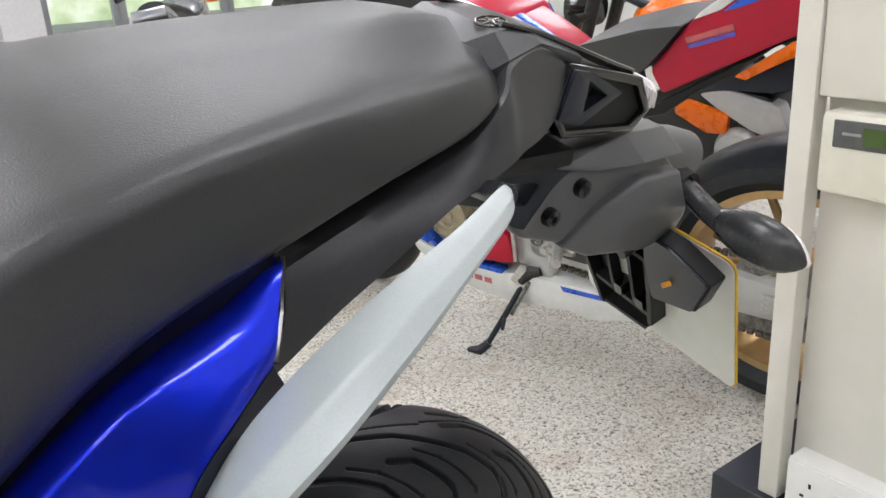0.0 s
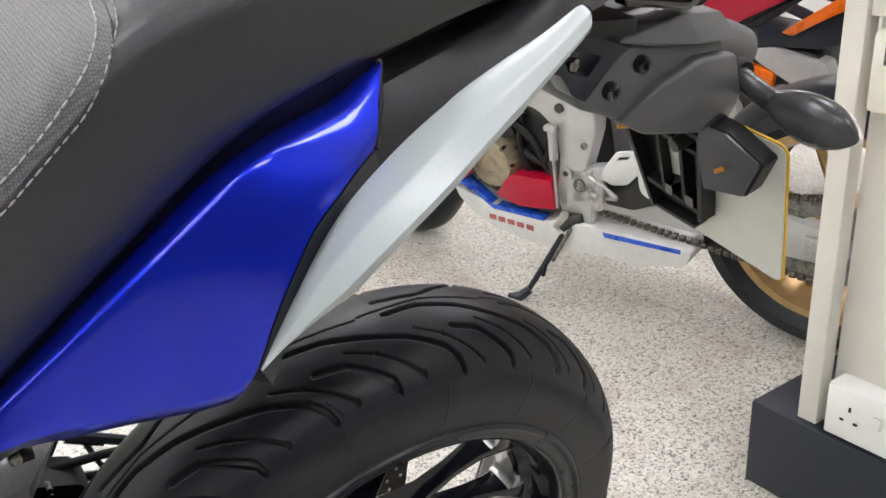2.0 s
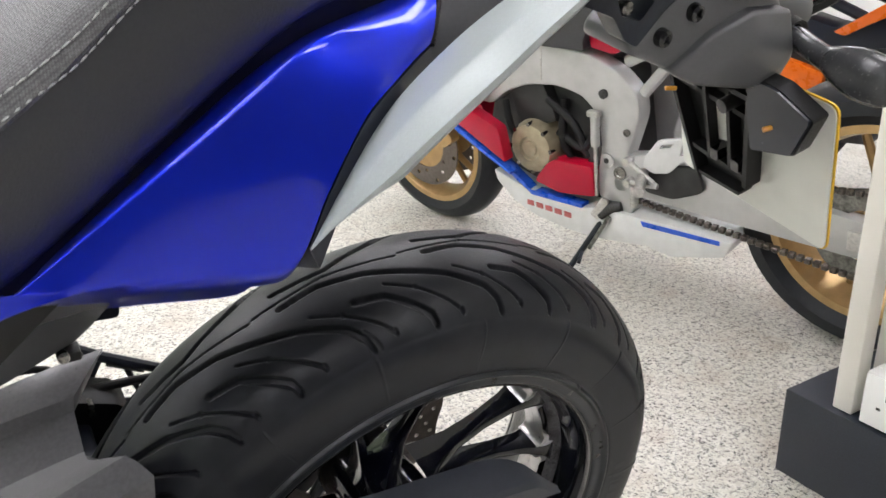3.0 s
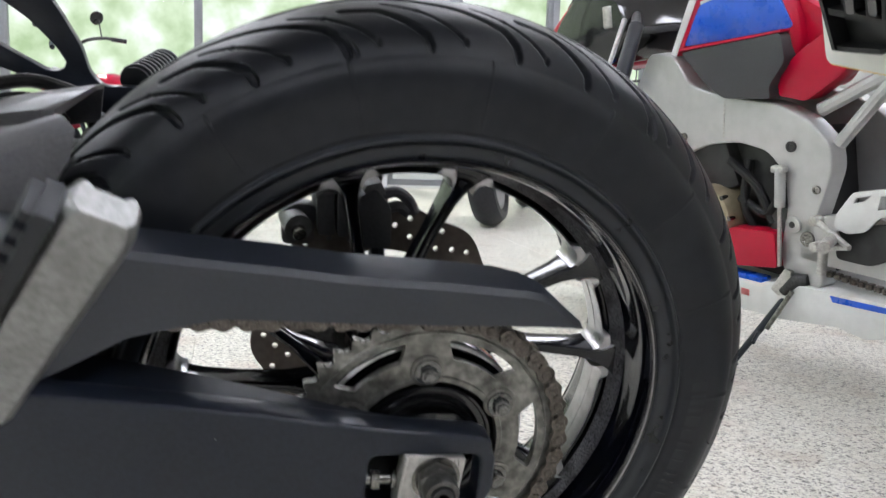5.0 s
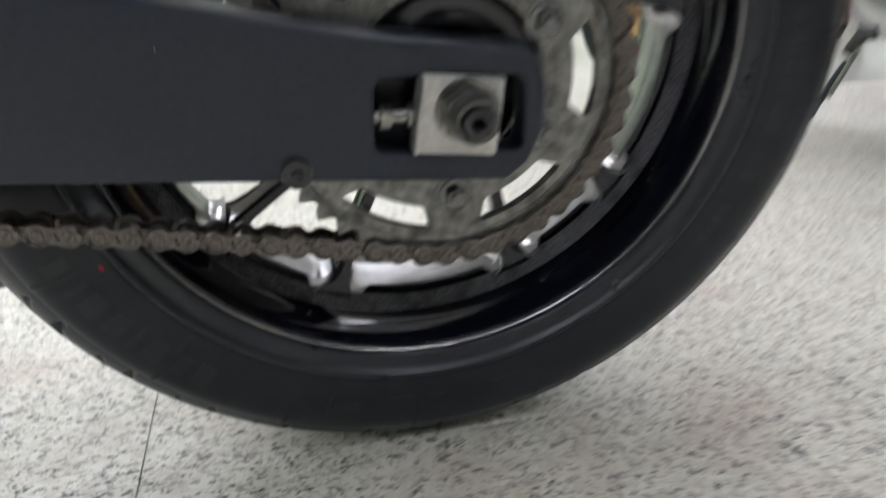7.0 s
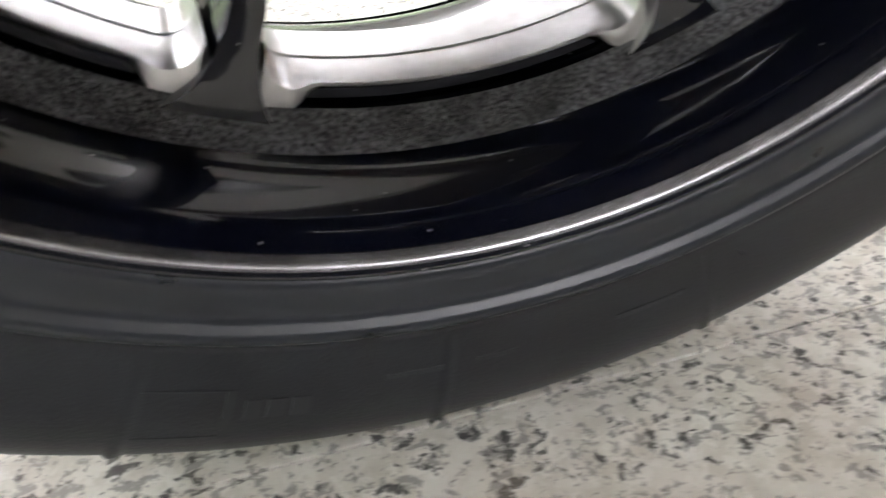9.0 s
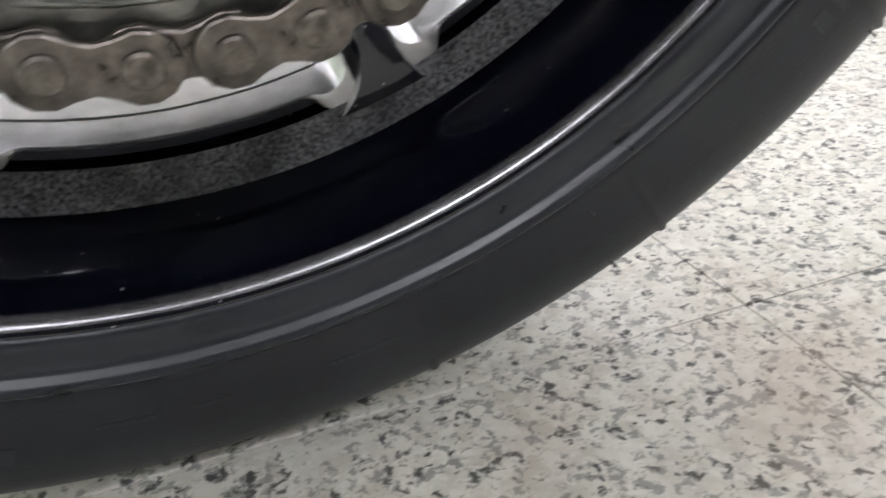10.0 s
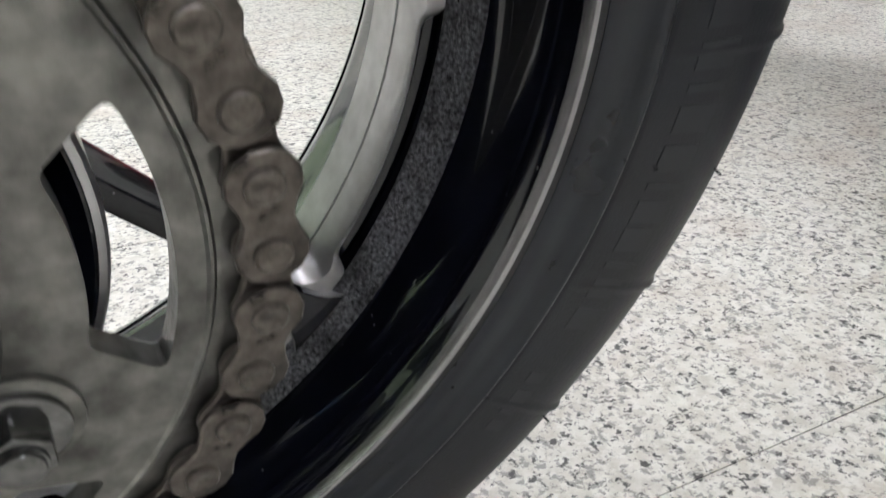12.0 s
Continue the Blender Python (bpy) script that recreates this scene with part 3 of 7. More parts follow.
def tyre_mesh():
    fine = np.arange(18.0, 158.0, 0.16)
    rest = np.arange(158.0, 378.0, 0.3)
    ang = np.concatenate([fine, rest])
    near = np.arange(-70.0, 45.0, 0.8)
    far = np.linspace(45.0, 70.0, 12)
    across = np.concatenate([near, far])
    prof_y = np.array([y for y, r in WALL] + list(across / 1000) + [-y for y, r in reversed(WALL)])
    prof_r = np.array([r for y, r in WALL] + list(OUT - smooth_drop(np.abs(across) / 1000)) + [r for y, r in reversed(WALL)])
    n, m = len(ang), len(prof_y)
    A, C = np.meshgrid(ang, across, indexing="ij")
    d = np.zeros((n, m))
    d[:, len(WALL):len(WALL) + len(across)] = tread_depth(A, C) / 1000
    # fine mould marks across the sidewall, and the raised lettering band
    rad = np.radians(ang)[:, None]
    wall_r = np.array([r for _, r in WALL])
    for k in range(18):
        near_it = np.abs((ang + 32.3 + 20.4 * k + 180) % 360 - 180) < 0.2
        for j in np.nonzero((wall_r > 0.247) & (wall_r < 0.2830))[0]:
            d[near_it, j] = -0.0004
        for j in np.nonzero(wall_r > 0.2830)[0]:
            d[near_it, j] = -0.0012
    slope = np.gradient(prof_r) / np.maximum(np.hypot(np.gradient(prof_r), np.gradient(prof_y)), 1e-9)
    ny, nr = -slope, np.gradient(prof_y) / np.maximum(np.hypot(np.gradient(prof_r), np.gradient(prof_y)), 1e-9)
    r = prof_r[None, :] - d * nr[None, :]
    y = prof_y[None, :] - d * ny[None, :]
    co = np.stack([r * np.cos(rad), y, r * np.sin(rad)], -1).reshape(-1, 3)
    i, j = np.meshgrid(np.arange(n), np.arange(m - 1), indexing="ij")
    k = (i + 1) % n
    quads = np.stack([i * m + j, k * m + j, k * m + j + 1, i * m + j + 1], -1).reshape(-1, 4)
    me = bpy.data.meshes.new("tyre")
    me.vertices.add(len(co))
    me.vertices.foreach_set("co", co.ravel())
    me.loops.add(quads.size)
    me.loops.foreach_set("vertex_index", quads.ravel())
    me.polygons.add(len(quads))
    me.polygons.foreach_set("loop_start", np.arange(0, quads.size, 4))
    me.polygons.foreach_set("use_smooth", np.ones(len(quads), bool))
    me.update()
    me.validate()
    me.materials.append(RUBBER)
    me.materials.append(RUBBER_GLOSS)
    bead = np.array([(r0 + r1) / 2 < 0.2368 for r0, r1 in zip(prof_r, prof_r[1:])])
    me.polygons.foreach_set("material_index", np.tile(bead.astype(np.int32), n))
    return me


tyre = new("tyre", tyre_mesh())
tyre.parent = wheel
tyre["label"] = "black road tyre with curved rain grooves"

# raised and sunk marks moulded into the near sidewall, and a red balance dot
def wall_y(r):
    return float(np.interp(r, [q for _, q in WALL], [y for y, _ in WALL]))


def wall_mark(a0, a1, r0, r1, lift, material, name, n=6):
    """A low block that follows the sidewall between two angles and two radii."""
    rings = []
    for k in range(n + 1):
        a = radians(a0 + (a1 - a0) * k / n)
        ring = []
        for r, off in ((r0, 0.0005), (r0 + 0.0002, -lift), ((r0 + r1) / 2, -lift), (r1 - 0.0002, -lift), (r1, 0.0005)):
            ring.append((r * math.cos(a), wall_y(r) + off, r * math.sin(a)))
        rings.append(ring)
    return part(name, skin(rings), material, tyre)


def letter_bars(start, widths, gap, r0, r1):
    """A row of low moulded bars, as wide as the worn letters they stand for."""
    a = start
    for w in widths:
        wall_mark(a, a + w, r0, r1, 0.00025, RUBBER_SMOOTH, "moulded_bar", 4)
        a += w + gap


letter_bars(-157, (3.2, 0.8, 3.0, 2.8, 0.8, 3.0, 2.6, 2.6), 1.5, 0.256, 0.274)
letter_bars(-35.5, (1.2, 0.5, 1.4, 1.2), 0.9, 0.250, 0.259)
letter_bars(-23.5, (2.2, 1.9, 0.6, 2.2), 1.1, 0.250, 0.264)
letter_bars(-12.8, (2.0, 0.6, 2.2, 2.2, 0.7, 2.1, 2.1), 1.0, 0.250, 0.265)
letter_bars(-107.2, (1.0, 1.2, 1.2), 0.4, 0.258, 0.266)
for start, count in ((-98.0, 8), (-91.3, 5), (-80.5, 9)):
    letter_bars(start, (0.42,) * count, 0.2, 0.2535, 0.2560)
wall_mark(-113.5, -108.5, 0.2535, 0.2545, 0.00025, RUBBER_SMOOTH, "moulded_bar", 4)
wall_mark(-113.5, -108.5, 0.2735, 0.2745, 0.00025, RUBBER_SMOOTH, "moulded_bar", 4)
wall_mark(-108.5, -107.9, 0.2535, 0.2745, 0.00025, RUBBER_SMOOTH, "moulded_bar", 2)
# hair-thin moulding nubs
for r, deg, out in ((0.2819, -8.6, 1), (0.2793, -33.2, 1), (0.2323, -6.5, 0.4), (0.2339, -31.6, 0.4), (0.2490, -7.7, 0.5), (0.2800, -57.5, 1), (0.2470, -70.5, 0.6), (0.2470, -57.0, 0.6)):
    q = polar(r, deg) + Vector((0, wall_y(r) + 0.0005, 0))
    part("mould_nub", rod(q, q + Vector((0.0012, -0.0034 * out, -0.0010)), 0.0005, 6), RUBBER, tyre)
wall_mark(-153.3, -152.3, 0.2420, 0.2446, 0.0004, RED_PAINT, "balance_dot", 3)

# cast pebble band round the rim, and the machined edge of each window, which leaves a deep slot before the band
part("cast_band", lathe([(-0.0325, 0.2064), (-0.0306, 0.2051), (-0.0265, 0.2020), (-0.0234, 0.1994), (-0.0216, 0.1975), (-0.0208, 0.1967), (-0.0202, 0.1968), (-0.0202, 0.1985), (-0.0225, 0.2030), (-0.0325, 0.2075)], 200), CAST_BLACK, wheel)
for k in range(5):
    for a0, a1 in ((79.2, 102.6), (35.9, 73.6)):
        a0, a1 = a0 + 72 * k + SPIN, a1 + 72 * k + SPIN
        lip = []
        n = 44
        for q in range(n + 1):
            deg = a0 + (a1 - a0) * (0.5 - 0.5 * math.cos(math.pi * q / n))
            gap = min(deg - a0, a1 - deg)
            far = gap * 0.19 * math.pi / 180
            R = 0.0105
            dr = R - math.sqrt(max(0.0, R * R - max(0.0, R - far) ** 2))
            e = min(1.0, max(0.0, (5.2 - gap) / 2.2))
            e = e * e * (3 - 2 * e)
            c, s = math.cos(radians(deg)), math.sin(radians(deg))
            lip.append([(r * c, y, r * s) for y, r in (
                (0.0140, 0.1955), (0.0165, 0.1912 - dr), (0.0155, 0.1900 - dr), (0.0010, 0.1896 - dr), (-0.0014, 0.1896 - dr), (-0.0020, 0.1901 - dr), (-0.0140 - 0.003 * e, 0.1898 - dr),
                (-0.0168 - 0.0035 * e, 0.1901 + 0.0006 * e - dr), (-0.0176 - 0.0032 * e, 0.1907 + 0.0024 * e - dr * 0.6), (-0.0168 - 0.0040 * e, 0.1914 + 0.0060 * e - dr * 0.15), (-0.0105, 0.1922 + 0.005 * e))])
        part("window_edge", skin(lip), MACHINED, wheel, "bright machined window edge", 28)

# sprocket, bolts
BOLT_STEEL = shade("oily_bolt_steel", (0.20, 0.20, 0.195), 0.16, metal=0.9, vary=0.4, scale=300, stain=0.5, stain_color=(0.03, 0.028, 0.025), stain_scale=150)
SPR_Y, PITCH_R, TEETH = -0.111, 0.10875, 43
PIN0 = 67.93
outline = []
for k in range(TEETH):
    a = PIN0 - 360 / TEETH * k
    for da, r in ((0, 0.1042), (1.25, 0.1048), (2.3, 0.1070), (3.1, 0.1098), (4.186, 0.1114), (5.27, 0.1098), (6.07, 0.1070), (7.12, 0.1048)):
        outline.append((r * math.cos(radians(a - da)), r * math.sin(radians(a - da))))
slots = []
for k in range(6):
    mid = 62.8 - 60 * k
    slots.append(rounded(arc(0, 0, 0.0922, mid - 20, mid + 20, 8) + arc(0, 0, 0.0765, mid + 15, mid - 15, 8), 0.004))
bore = arc(0, 0, 0.0575, 0, 352.5, 47)
sprocket = part("sprocket", plate(outline, SPR_Y - 0.0035, SPR_Y + 0.0035, [*slots, bore], 0.0), STEEL_AGED, wheel, "worn grey steel rear sprocket")
sprocket.data.materials.append(shade("worn_tooth_flank", (0.33, 0.33, 0.32), 0.24, metal=1.0, vary=0.3, scale=300))
for f in sprocket.data.polygons:
    if abs(f.normal.y) < 0.3 and math.hypot(f.center.x, f.center.z) > 0.1:
        f.material_index = 1
ring = lathe([(SPR_Y - 0.0034, 0.0996), (SPR_Y - 0.0042, 0.0988), (SPR_Y - 0.0042, 0.0982), (SPR_Y - 0.0034, 0.0974)], 120)
part("sprocket_ring", ring, STEEL_AGED, wheel)
rim_in = lathe([(SPR_Y - 0.0034, 0.0625), (SPR_Y - 0.0046, 0.0618), (SPR_Y - 0.0046, 0.0580), (SPR_Y - 0.0034, 0.0574)], 120)
part("sprocket_ring", rim_in, STEEL_AGED, wheel)
for k in range(6):
    a = radians(92.8 - 60 * k)
    boss = part("bolt_boss", rod((0.0669 * math.cos(a), SPR_Y - 0.003, 0.0669 * math.sin(a)), (0.0669 * math.cos(a), SPR_Y - 0.0052, 0.0669 * math.sin(a)), 0.0128, 28, None, 0.0006), STEEL_AGED, wheel)
    part("sprocket_bolt", hexbolt(0.0669 * math.cos(a), SPR_Y - 0.0051, 0.0669 * math.sin(a), 0.0070, 0.0085), BOLT_STEEL, boss)
    part("bolt_end", rod((0.0669 * math.cos(a), SPR_Y - 0.0130, 0.0669 * math.sin(a)), (0.0669 * math.cos(a), SPR_Y - 0.0158, 0.0669 * math.sin(a)), 0.0044, 18, None, 0.0008), BOLT_STEEL, boss)

# chain: plates in pairs, alternately outside and inside, on the sprocket and along both runs
PITCH = 0.015875
pins = [(PITCH_R * math.cos(radians(PIN0 - 360 / TEETH * k)), PITCH_R * math.sin(radians(PIN0 - 360 / TEETH * k))) for k in range(-2, 21)]
for _ in range(25):
    pins.insert(0, (pins[0][0] - PITCH * 0.9996, pins[0][1] + PITCH * 0.029))
for k in range(25):
    sag = 0.216 - 0.003 * k
    pins.append((pins[-1][0] - PITCH * math.sqrt(1 - sag * sag), pins[-1][1] + PITCH * sag))


def eight(r, waist):
    """The outline of a link plate between two pins."""
    h = PITCH / 2
    return arc(h, 0, r, -128, 128, 9) + [(0, waist)] + arc(-h, 0, r, 52, 308, 9) + [(0, -waist)]


def link_mesh(y, r, outer):
    bm = None
    for s in (-1, 1):
        bm = plate(eight(r, r * 0.66), s * y, s * (y + 0.0022), (), 0.0004, bm, 1)
        if outer:
            for e in (-1, 1):
                bm = join(bm, lathe([(s * (y + 0.0018), 0.0040), (s * (y + 0.0028), 0.0039), (s * (y + 0.0033), 0.0033), (s * (y + 0.0033), 0.0018), (s * (y + 0.0030), 0.0013), (s * (y + 0.0030), 0.0)], 16, False, at=(e * PITCH / 2, 0, 0)))
    if not outer:
        for e in (-1, 1):
            bm = rod((e * PITCH / 2, -y, 0), (e * PITCH / 2, y, 0), 0.005, 12, bm)
    return bm


chain = part("drive_chain", rod((pins[0][0], SPR_Y - 0.009, pins[0][1]), (pins[0][0], SPR_Y + 0.009, pins[0][1]), 0.0026, 10), CHAIN_STEEL, bike, "dirty brown roller drive chain")
PIN_STEEL = shade("riveted_pin_steel", (0.138, 0.122, 0.107), 0.34, metal=0.8, vary=0.4, scale=500, stain=0.5, stain_color=(0.03, 0.026, 0.022), stain_scale=300)
proto = {}
for k, ((x0, z0), (x1, z1)) in enumerate(zip(pins, pins[1:])):
    outer = k % 2 == 0
    kind = "outer_link" if outer else "inner_link"
    if kind not in proto:
        proto[kind] = part(kind, link_mesh(0.0068 if outer else 0.0042, 0.0073 if outer else 0.0070, outer), CHAIN_STEEL, chain)
        ob = proto[kind]
        ob.data.materials.append(PIN_STEEL)
        for f in ob.data.polygons:
            if outer and abs(f.center.y) > 0.0092 and math.hypot(abs(f.center.x) - PITCH / 2, f.center.z) < 0.0045:
                f.material_index = 1
    else:
        ob = proto[kind].copy()
        scene.collection.objects.link(ob)
    ob.location = ((x0 + x1) / 2, SPR_Y, (z0 + z1) / 2)
    ob.rotation_euler = (0, -math.atan2(z1 - z0, x1 - x0), 0)

# brake disc and caliper on the far side
GROUP = LOWER
DISC_STEEL = shade("brake_disc_steel", (0.135, 0.115, 0.10), 0.42, metal=0.6, vary=0.2, scale=120)
holes = []
for k in range(20):
    for r, a in ((0.0940, 18 * k), (0.1120, 18 * k + 3), (0.1030, 18 * k + 10)):
        holes.append(arc(r * math.cos(radians(a)), r * math.sin(radians(a)), 0.0030, 0, 315, 7))
edge = []
for k in range(120):
    r = 0.1225 + 0.0032 * math.sin(radians(k * 3 * 10))
    edge.append((r * math.cos(radians(3 * k)), r * math.sin(radians(3 * k))))
disc = part("brake_disc", plate(edge, 0.098, 0.1025, [*holes, arc(0, 0, 0.078, 0, 352, 44)], 0.0), DISC_STEEL, wheel, "wavy drilled steel brake disc")
for k in range(5):
    a = 72 * k + 20
    part("disc_arm", tube([polar(0.045, a) + Vector((0, 0.1, 0)), polar(0.084, a) + Vector((0, 0.1, 0))], 0.008, 8), BLACK_SATIN, wheel)
CALIPER = shade("satin_caliper_black", (0.065, 0.068, 0.074), 0.42, vary=0.2, scale=300, bump=0.15, bump_scale=900)
CAST_GREY = shade("cast_caliper_grey", (0.14, 0.142, 0.146), 0.38, vary=0.2, scale=300, bump=0.3, bump_scale=900)
GROUP = Matrix()
caliper = part("brake_caliper", plate(rounded([(-0.066, 0.085), (-0.070, 0.138), (-0.040, 0.149), (-0.012, 0.149), (0.002, 0.132), (0.006, 0.090), (-0.02, 0.075)], 0.007, 3), 0.100, 0.128, (), 0.006), CALIPER, bike, "black rear brake caliper")
part("piston_housing", plate(rounded([(-0.066, 0.100), (-0.068, 0.137), (-0.053, 0.142), (-0.050, 0.100)], 0.004, 3), 0.082, 0.100, (), 0.004), CALIPER, caliper)
part("piston_housing", plate(rounded([(-0.048, 0.098), (-0.050, 0.140), (-0.036, 0.145), (-0.033, 0.098)], 0.004, 3), 0.084, 0.100, (), 0.004), CALIPER, caliper)
part("piston_housing", plate(rounded([(-0.030, 0.088), (-0.030, 0.139), (-0.014, 0.146), (0.001, 0.128), (0.003, 0.088)], 0.005, 3), 0.080, 0.100, (), 0.005), CALIPER, caliper)
part("bridge", plate(rounded([(-0.069, 0.134), (-0.069, 0.143), (-0.038, 0.152), (-0.036, 0.142)], 0.002), 0.086, 0.120, (), 0.003), CAST_GREY, caliper)
part("bridge", plate(rounded([(-0.026, 0.142), (-0.024, 0.149), (-0.010, 0.153), (-0.004, 0.140)], 0.002), 0.082, 0.120, (), 0.003), CAST_GREY, caliper)
part("pad_arm", tube(spline([(-0.006, 0.096, 0.136), (0.008, 0.096, 0.139), (0.020, 0.096, 0.131), (0.027, 0.096, 0.118)]), 0.0055, 10), CALIPER, caliper)
part("pad_arm", tube(spline([(-0.002, 0.096, 0.121), (0.010, 0.096, 0.125), (0.020, 0.096, 0.119)]), 0.0055, 10), CAST_GREY, caliper)
part("pin_boot", tube([(-0.090, 0.112, 0.110), (-0.084, 0.080, 0.108)], [0.011, 0.013], 18), CAST_GREY, caliper)
part("caliper_pin", rod((-0.0845, 0.084, 0.106), (-0.083, 0.072, 0.104), 0.0065, 14, None, 0.001), ZINC, caliper)
part("pin_lug", plate(rounded([(-0.098, 0.085), (-0.098, 0.118), (-0.086, 0.126), (-0.066, 0.124), (-0.066, 0.085)], 0.007, 3), 0.098, 0.116, (), 0.004), CALIPER, caliper)
part("banjo_bolt", rod((-0.069, 0.1, 0.138), (-0.070, 0.1, 0.152), 0.0072, 6, None, 0.001), DARK_STEEL, caliper)
part("bleed_nipple", rod((-0.010, 0.1, 0.146), (-0.007, 0.1, 0.162), 0.0035, 12, None, 0.0008), DARK_STEEL, caliper)
part("nipple_cap", rod((-0.0080, 0.1, 0.157), (-0.0055, 0.1, 0.167), 0.0055, 10, None, 0.001), RUBBER, caliper)
GROUP = LOWER
part("caliper_bracket", plate(rounded([(-0.09, 0.07), (-0.02, 0.06), (-0.015, 0.02), (-0.05, -0.03), (-0.09, -0.03)], 0.01), 0.106, 0.116, (), 0.002), DARK_STEEL, caliper)
part("brake_hose", tube(spline([(-0.072, 0.1, 0.150), (-0.09, 0.1, 0.143), (-0.13, 0.105, 0.150), (-0.19, 0.12, 0.165), (-0.3, 0.13, 0.17)]), 0.0045, 10), BLACK_PLASTIC, caliper)
GROUP = Matrix()

GROUP = LOWER
# swingarm: an outer beam with the axle slot, and the deeper beam in front
ARM = [(-0.42, 0.135), (-0.33, 0.108), (-0.21, 0.083), (-0.171, 0.0745), (-0.117, 0.062), (-0.056, 0.046), (-0.0126, 0.037), (0.033, 0.0285), (0.0418, 0.0235), (0.0456, 0.008), (0.0453, -0.018), (0.036, -0.0372), (0.0232, -0.047), (-0.0746, -0.0328), (-0.229, -0.0100), (-0.42, 0.018)]
SLOT = rounded([(-0.0473, 0.0213), (0.0345, 0.0132), (0.0330, -0.0310), (-0.0507, -0.0202)], 0.008, 4)
swingarm = part("swingarm", plate(ARM, -0.152, -0.130, [SLOT], 0.0035, segments=3), BLACK_SATIN, bike, "matt black box-section swingarm")
rings = []
for x, yi in ((-0.42, -0.080), (-0.30, -0.080), (-0.22, -0.085), (-0.17, -0.094), (-0.12, -0.104), (-0.07, -0.114), (-0.03, -0.121), (0.0, -0.126)):
    zt = float(np.interp(x, [-0.42, -0.33, -0.21, -0.171, -0.117, -0.056, -0.0126, 0.033], [0.135, 0.108, 0.083, 0.0745, 0.062, 0.046, 0.037, 0.0285])) - 0.003
    zb = float(np.interp(x, [-0.42, -0.229, -0.0746, 0.0232], [0.018, -0.010, -0.0328, -0.047])) + 0.004
    rings.append([(x, -0.1315, zb), (x, -0.1315, zt), (x, yi - 0.006, zt), (x, yi, zt - 0.006), (x, yi, zb + 0.006), (x, yi - 0.006, zb)])
part("inner_beam", skin(rings), BLACK_SATIN, swingarm)
part("far_beam", tube([(-0.42, 0.13, 0.02), (-0.30, 0.13, -0.030), (-0.214, 0.13, -0.0630), (-0.09, 0.13, -0.0845)], [0.020, 0.015, 0.0105, 0.0105], 12), BLACK_SATIN, swingarm)
part("far_shield", plate(rounded([(-0.30, 0.012), (-0.30, 0.060), (-0.215, 0.088), (-0.175, 0.100), (-0.118, 0.078), (-0.100, 0.040), (-0.13, 0.006)], 0.008), 0.094, 0.104, (), 0.002), BLACK_PLASTIC, swingarm)
part("far_bracket", plate(rounded([(-0.112, -0.096), (-0.080, -0.096), (0.02, -0.035), (0.035, 0.03), (-0.02, 0.045), (-0.05, 0.0), (-0.10, -0.066)], 0.006), 0.118, 0.135, [arc(-0.086, -0.082, 0.0045, 0, 315, 7), arc(-0.055, -0.052, 0.006, 0, 315, 7)], 0.002), BLACK_SATIN, swingarm)
part("cross_beam", box(-0.36, 0.03, 0.06, 0.06, 0.2, 0.07, 0.01), BLACK_SATIN, swingarm)
part("slot_back", plate([(-0.0473, 0.0213), (0.0, 0.017), (0.0, -0.024), (-0.0507, -0.0202)], -0.1315, -0.1285, (), 0), BLACK_SATIN, swingarm)
part("arm_screw", lathe([(-0.152, 0.0), (-0.1545, 0.003), (-0.1555, 0.0035), (-0.1555, 0.008), (-0.152, 0.0085)], 24, False, at=(-0.0931, 0, -0.0241)), DARK_STEEL, swingarm)
block = part("axle_block", plate(rounded([(-0.0229, 0.0215), (0.0218, 0.0140), (0.0156, -0.0287), (-0.0304, -0.0210)], 0.001), -0.1555, -0.142, (), 0.0006), ALU, swingarm, "square aluminium axle block with alignment marks")
part("block_rib", plate([(-0.0265, 0.0022), (-0.0225, 0.0212), (-0.0208, 0.0209), (-0.0285, -0.021), (-0.0303, -0.0208)], -0.1585, -0.1555, (), 0.0003), ALU, block)
for k in range(9):
    x = -0.006 + 0.0028 * k
    part("tick_mark", box(x, -0.15555, 0.0166 - 0.168 * x - (0.002 if k % 2 else 0.003), 0.0005, 0.0004, 0.004 if k % 2 else 0.006, 0), DARK_STEEL, block)
part("axle_washer", lathe([(-0.1555, 0.008), (-0.1575, 0.008), (-0.1575, 0.0178), (-0.1555, 0.0178)], 40), ZINC, bike)
NUT_STEEL = shade("axle_nut_steel", (0.11, 0.108, 0.102), 0.3, metal=0.8, vary=0.3, scale=300, stain=0.5, stain_color=(0.035, 0.033, 0.03), stain_scale=120)
nut = part("axle_nut", rod((0, -0.1570, 0), (0, -0.1665, 0), 0.0155, 6, None, 0.0012), NUT_STEEL, bike, "dark hexagonal axle nut")
part("nut_collar", lathe([(-0.1660, 0.0085), (-0.1760, 0.0085), (-0.1772, 0.0095), (-0.1772, 0.0120), (-0.1755, 0.0126), (-0.1660, 0.0130)], 40), NUT_STEEL, nut)
part("axle_end", lathe([(-0.1500, 0.0), (-0.170, 0.0), (-0.170, 0.0035), (-0.1795, 0.0042), (-0.1800, 0.0065), (-0.1795, 0.0078), (-0.15, 0.0080)], 32, False), DARK_STEEL, nut)
part("adjuster_screw", rod((-0.05, -0.146, -0.001), (-0.0265, -0.146, -0.003), 0.0042, 14), ZINC, swingarm)
part("adjuster_nut", rod((-0.046, -0.146, -0.0014), (-0.040, -0.146, -0.002), 0.0078, 6, None, 0.0006), ZINC, swingarm)
part("adjuster_nut", rod((-0.0315, -0.146, -0.0026), (-0.0275, -0.146, -0.003), 0.0078, 6, None, 0.0006), ZINC, swingarm)
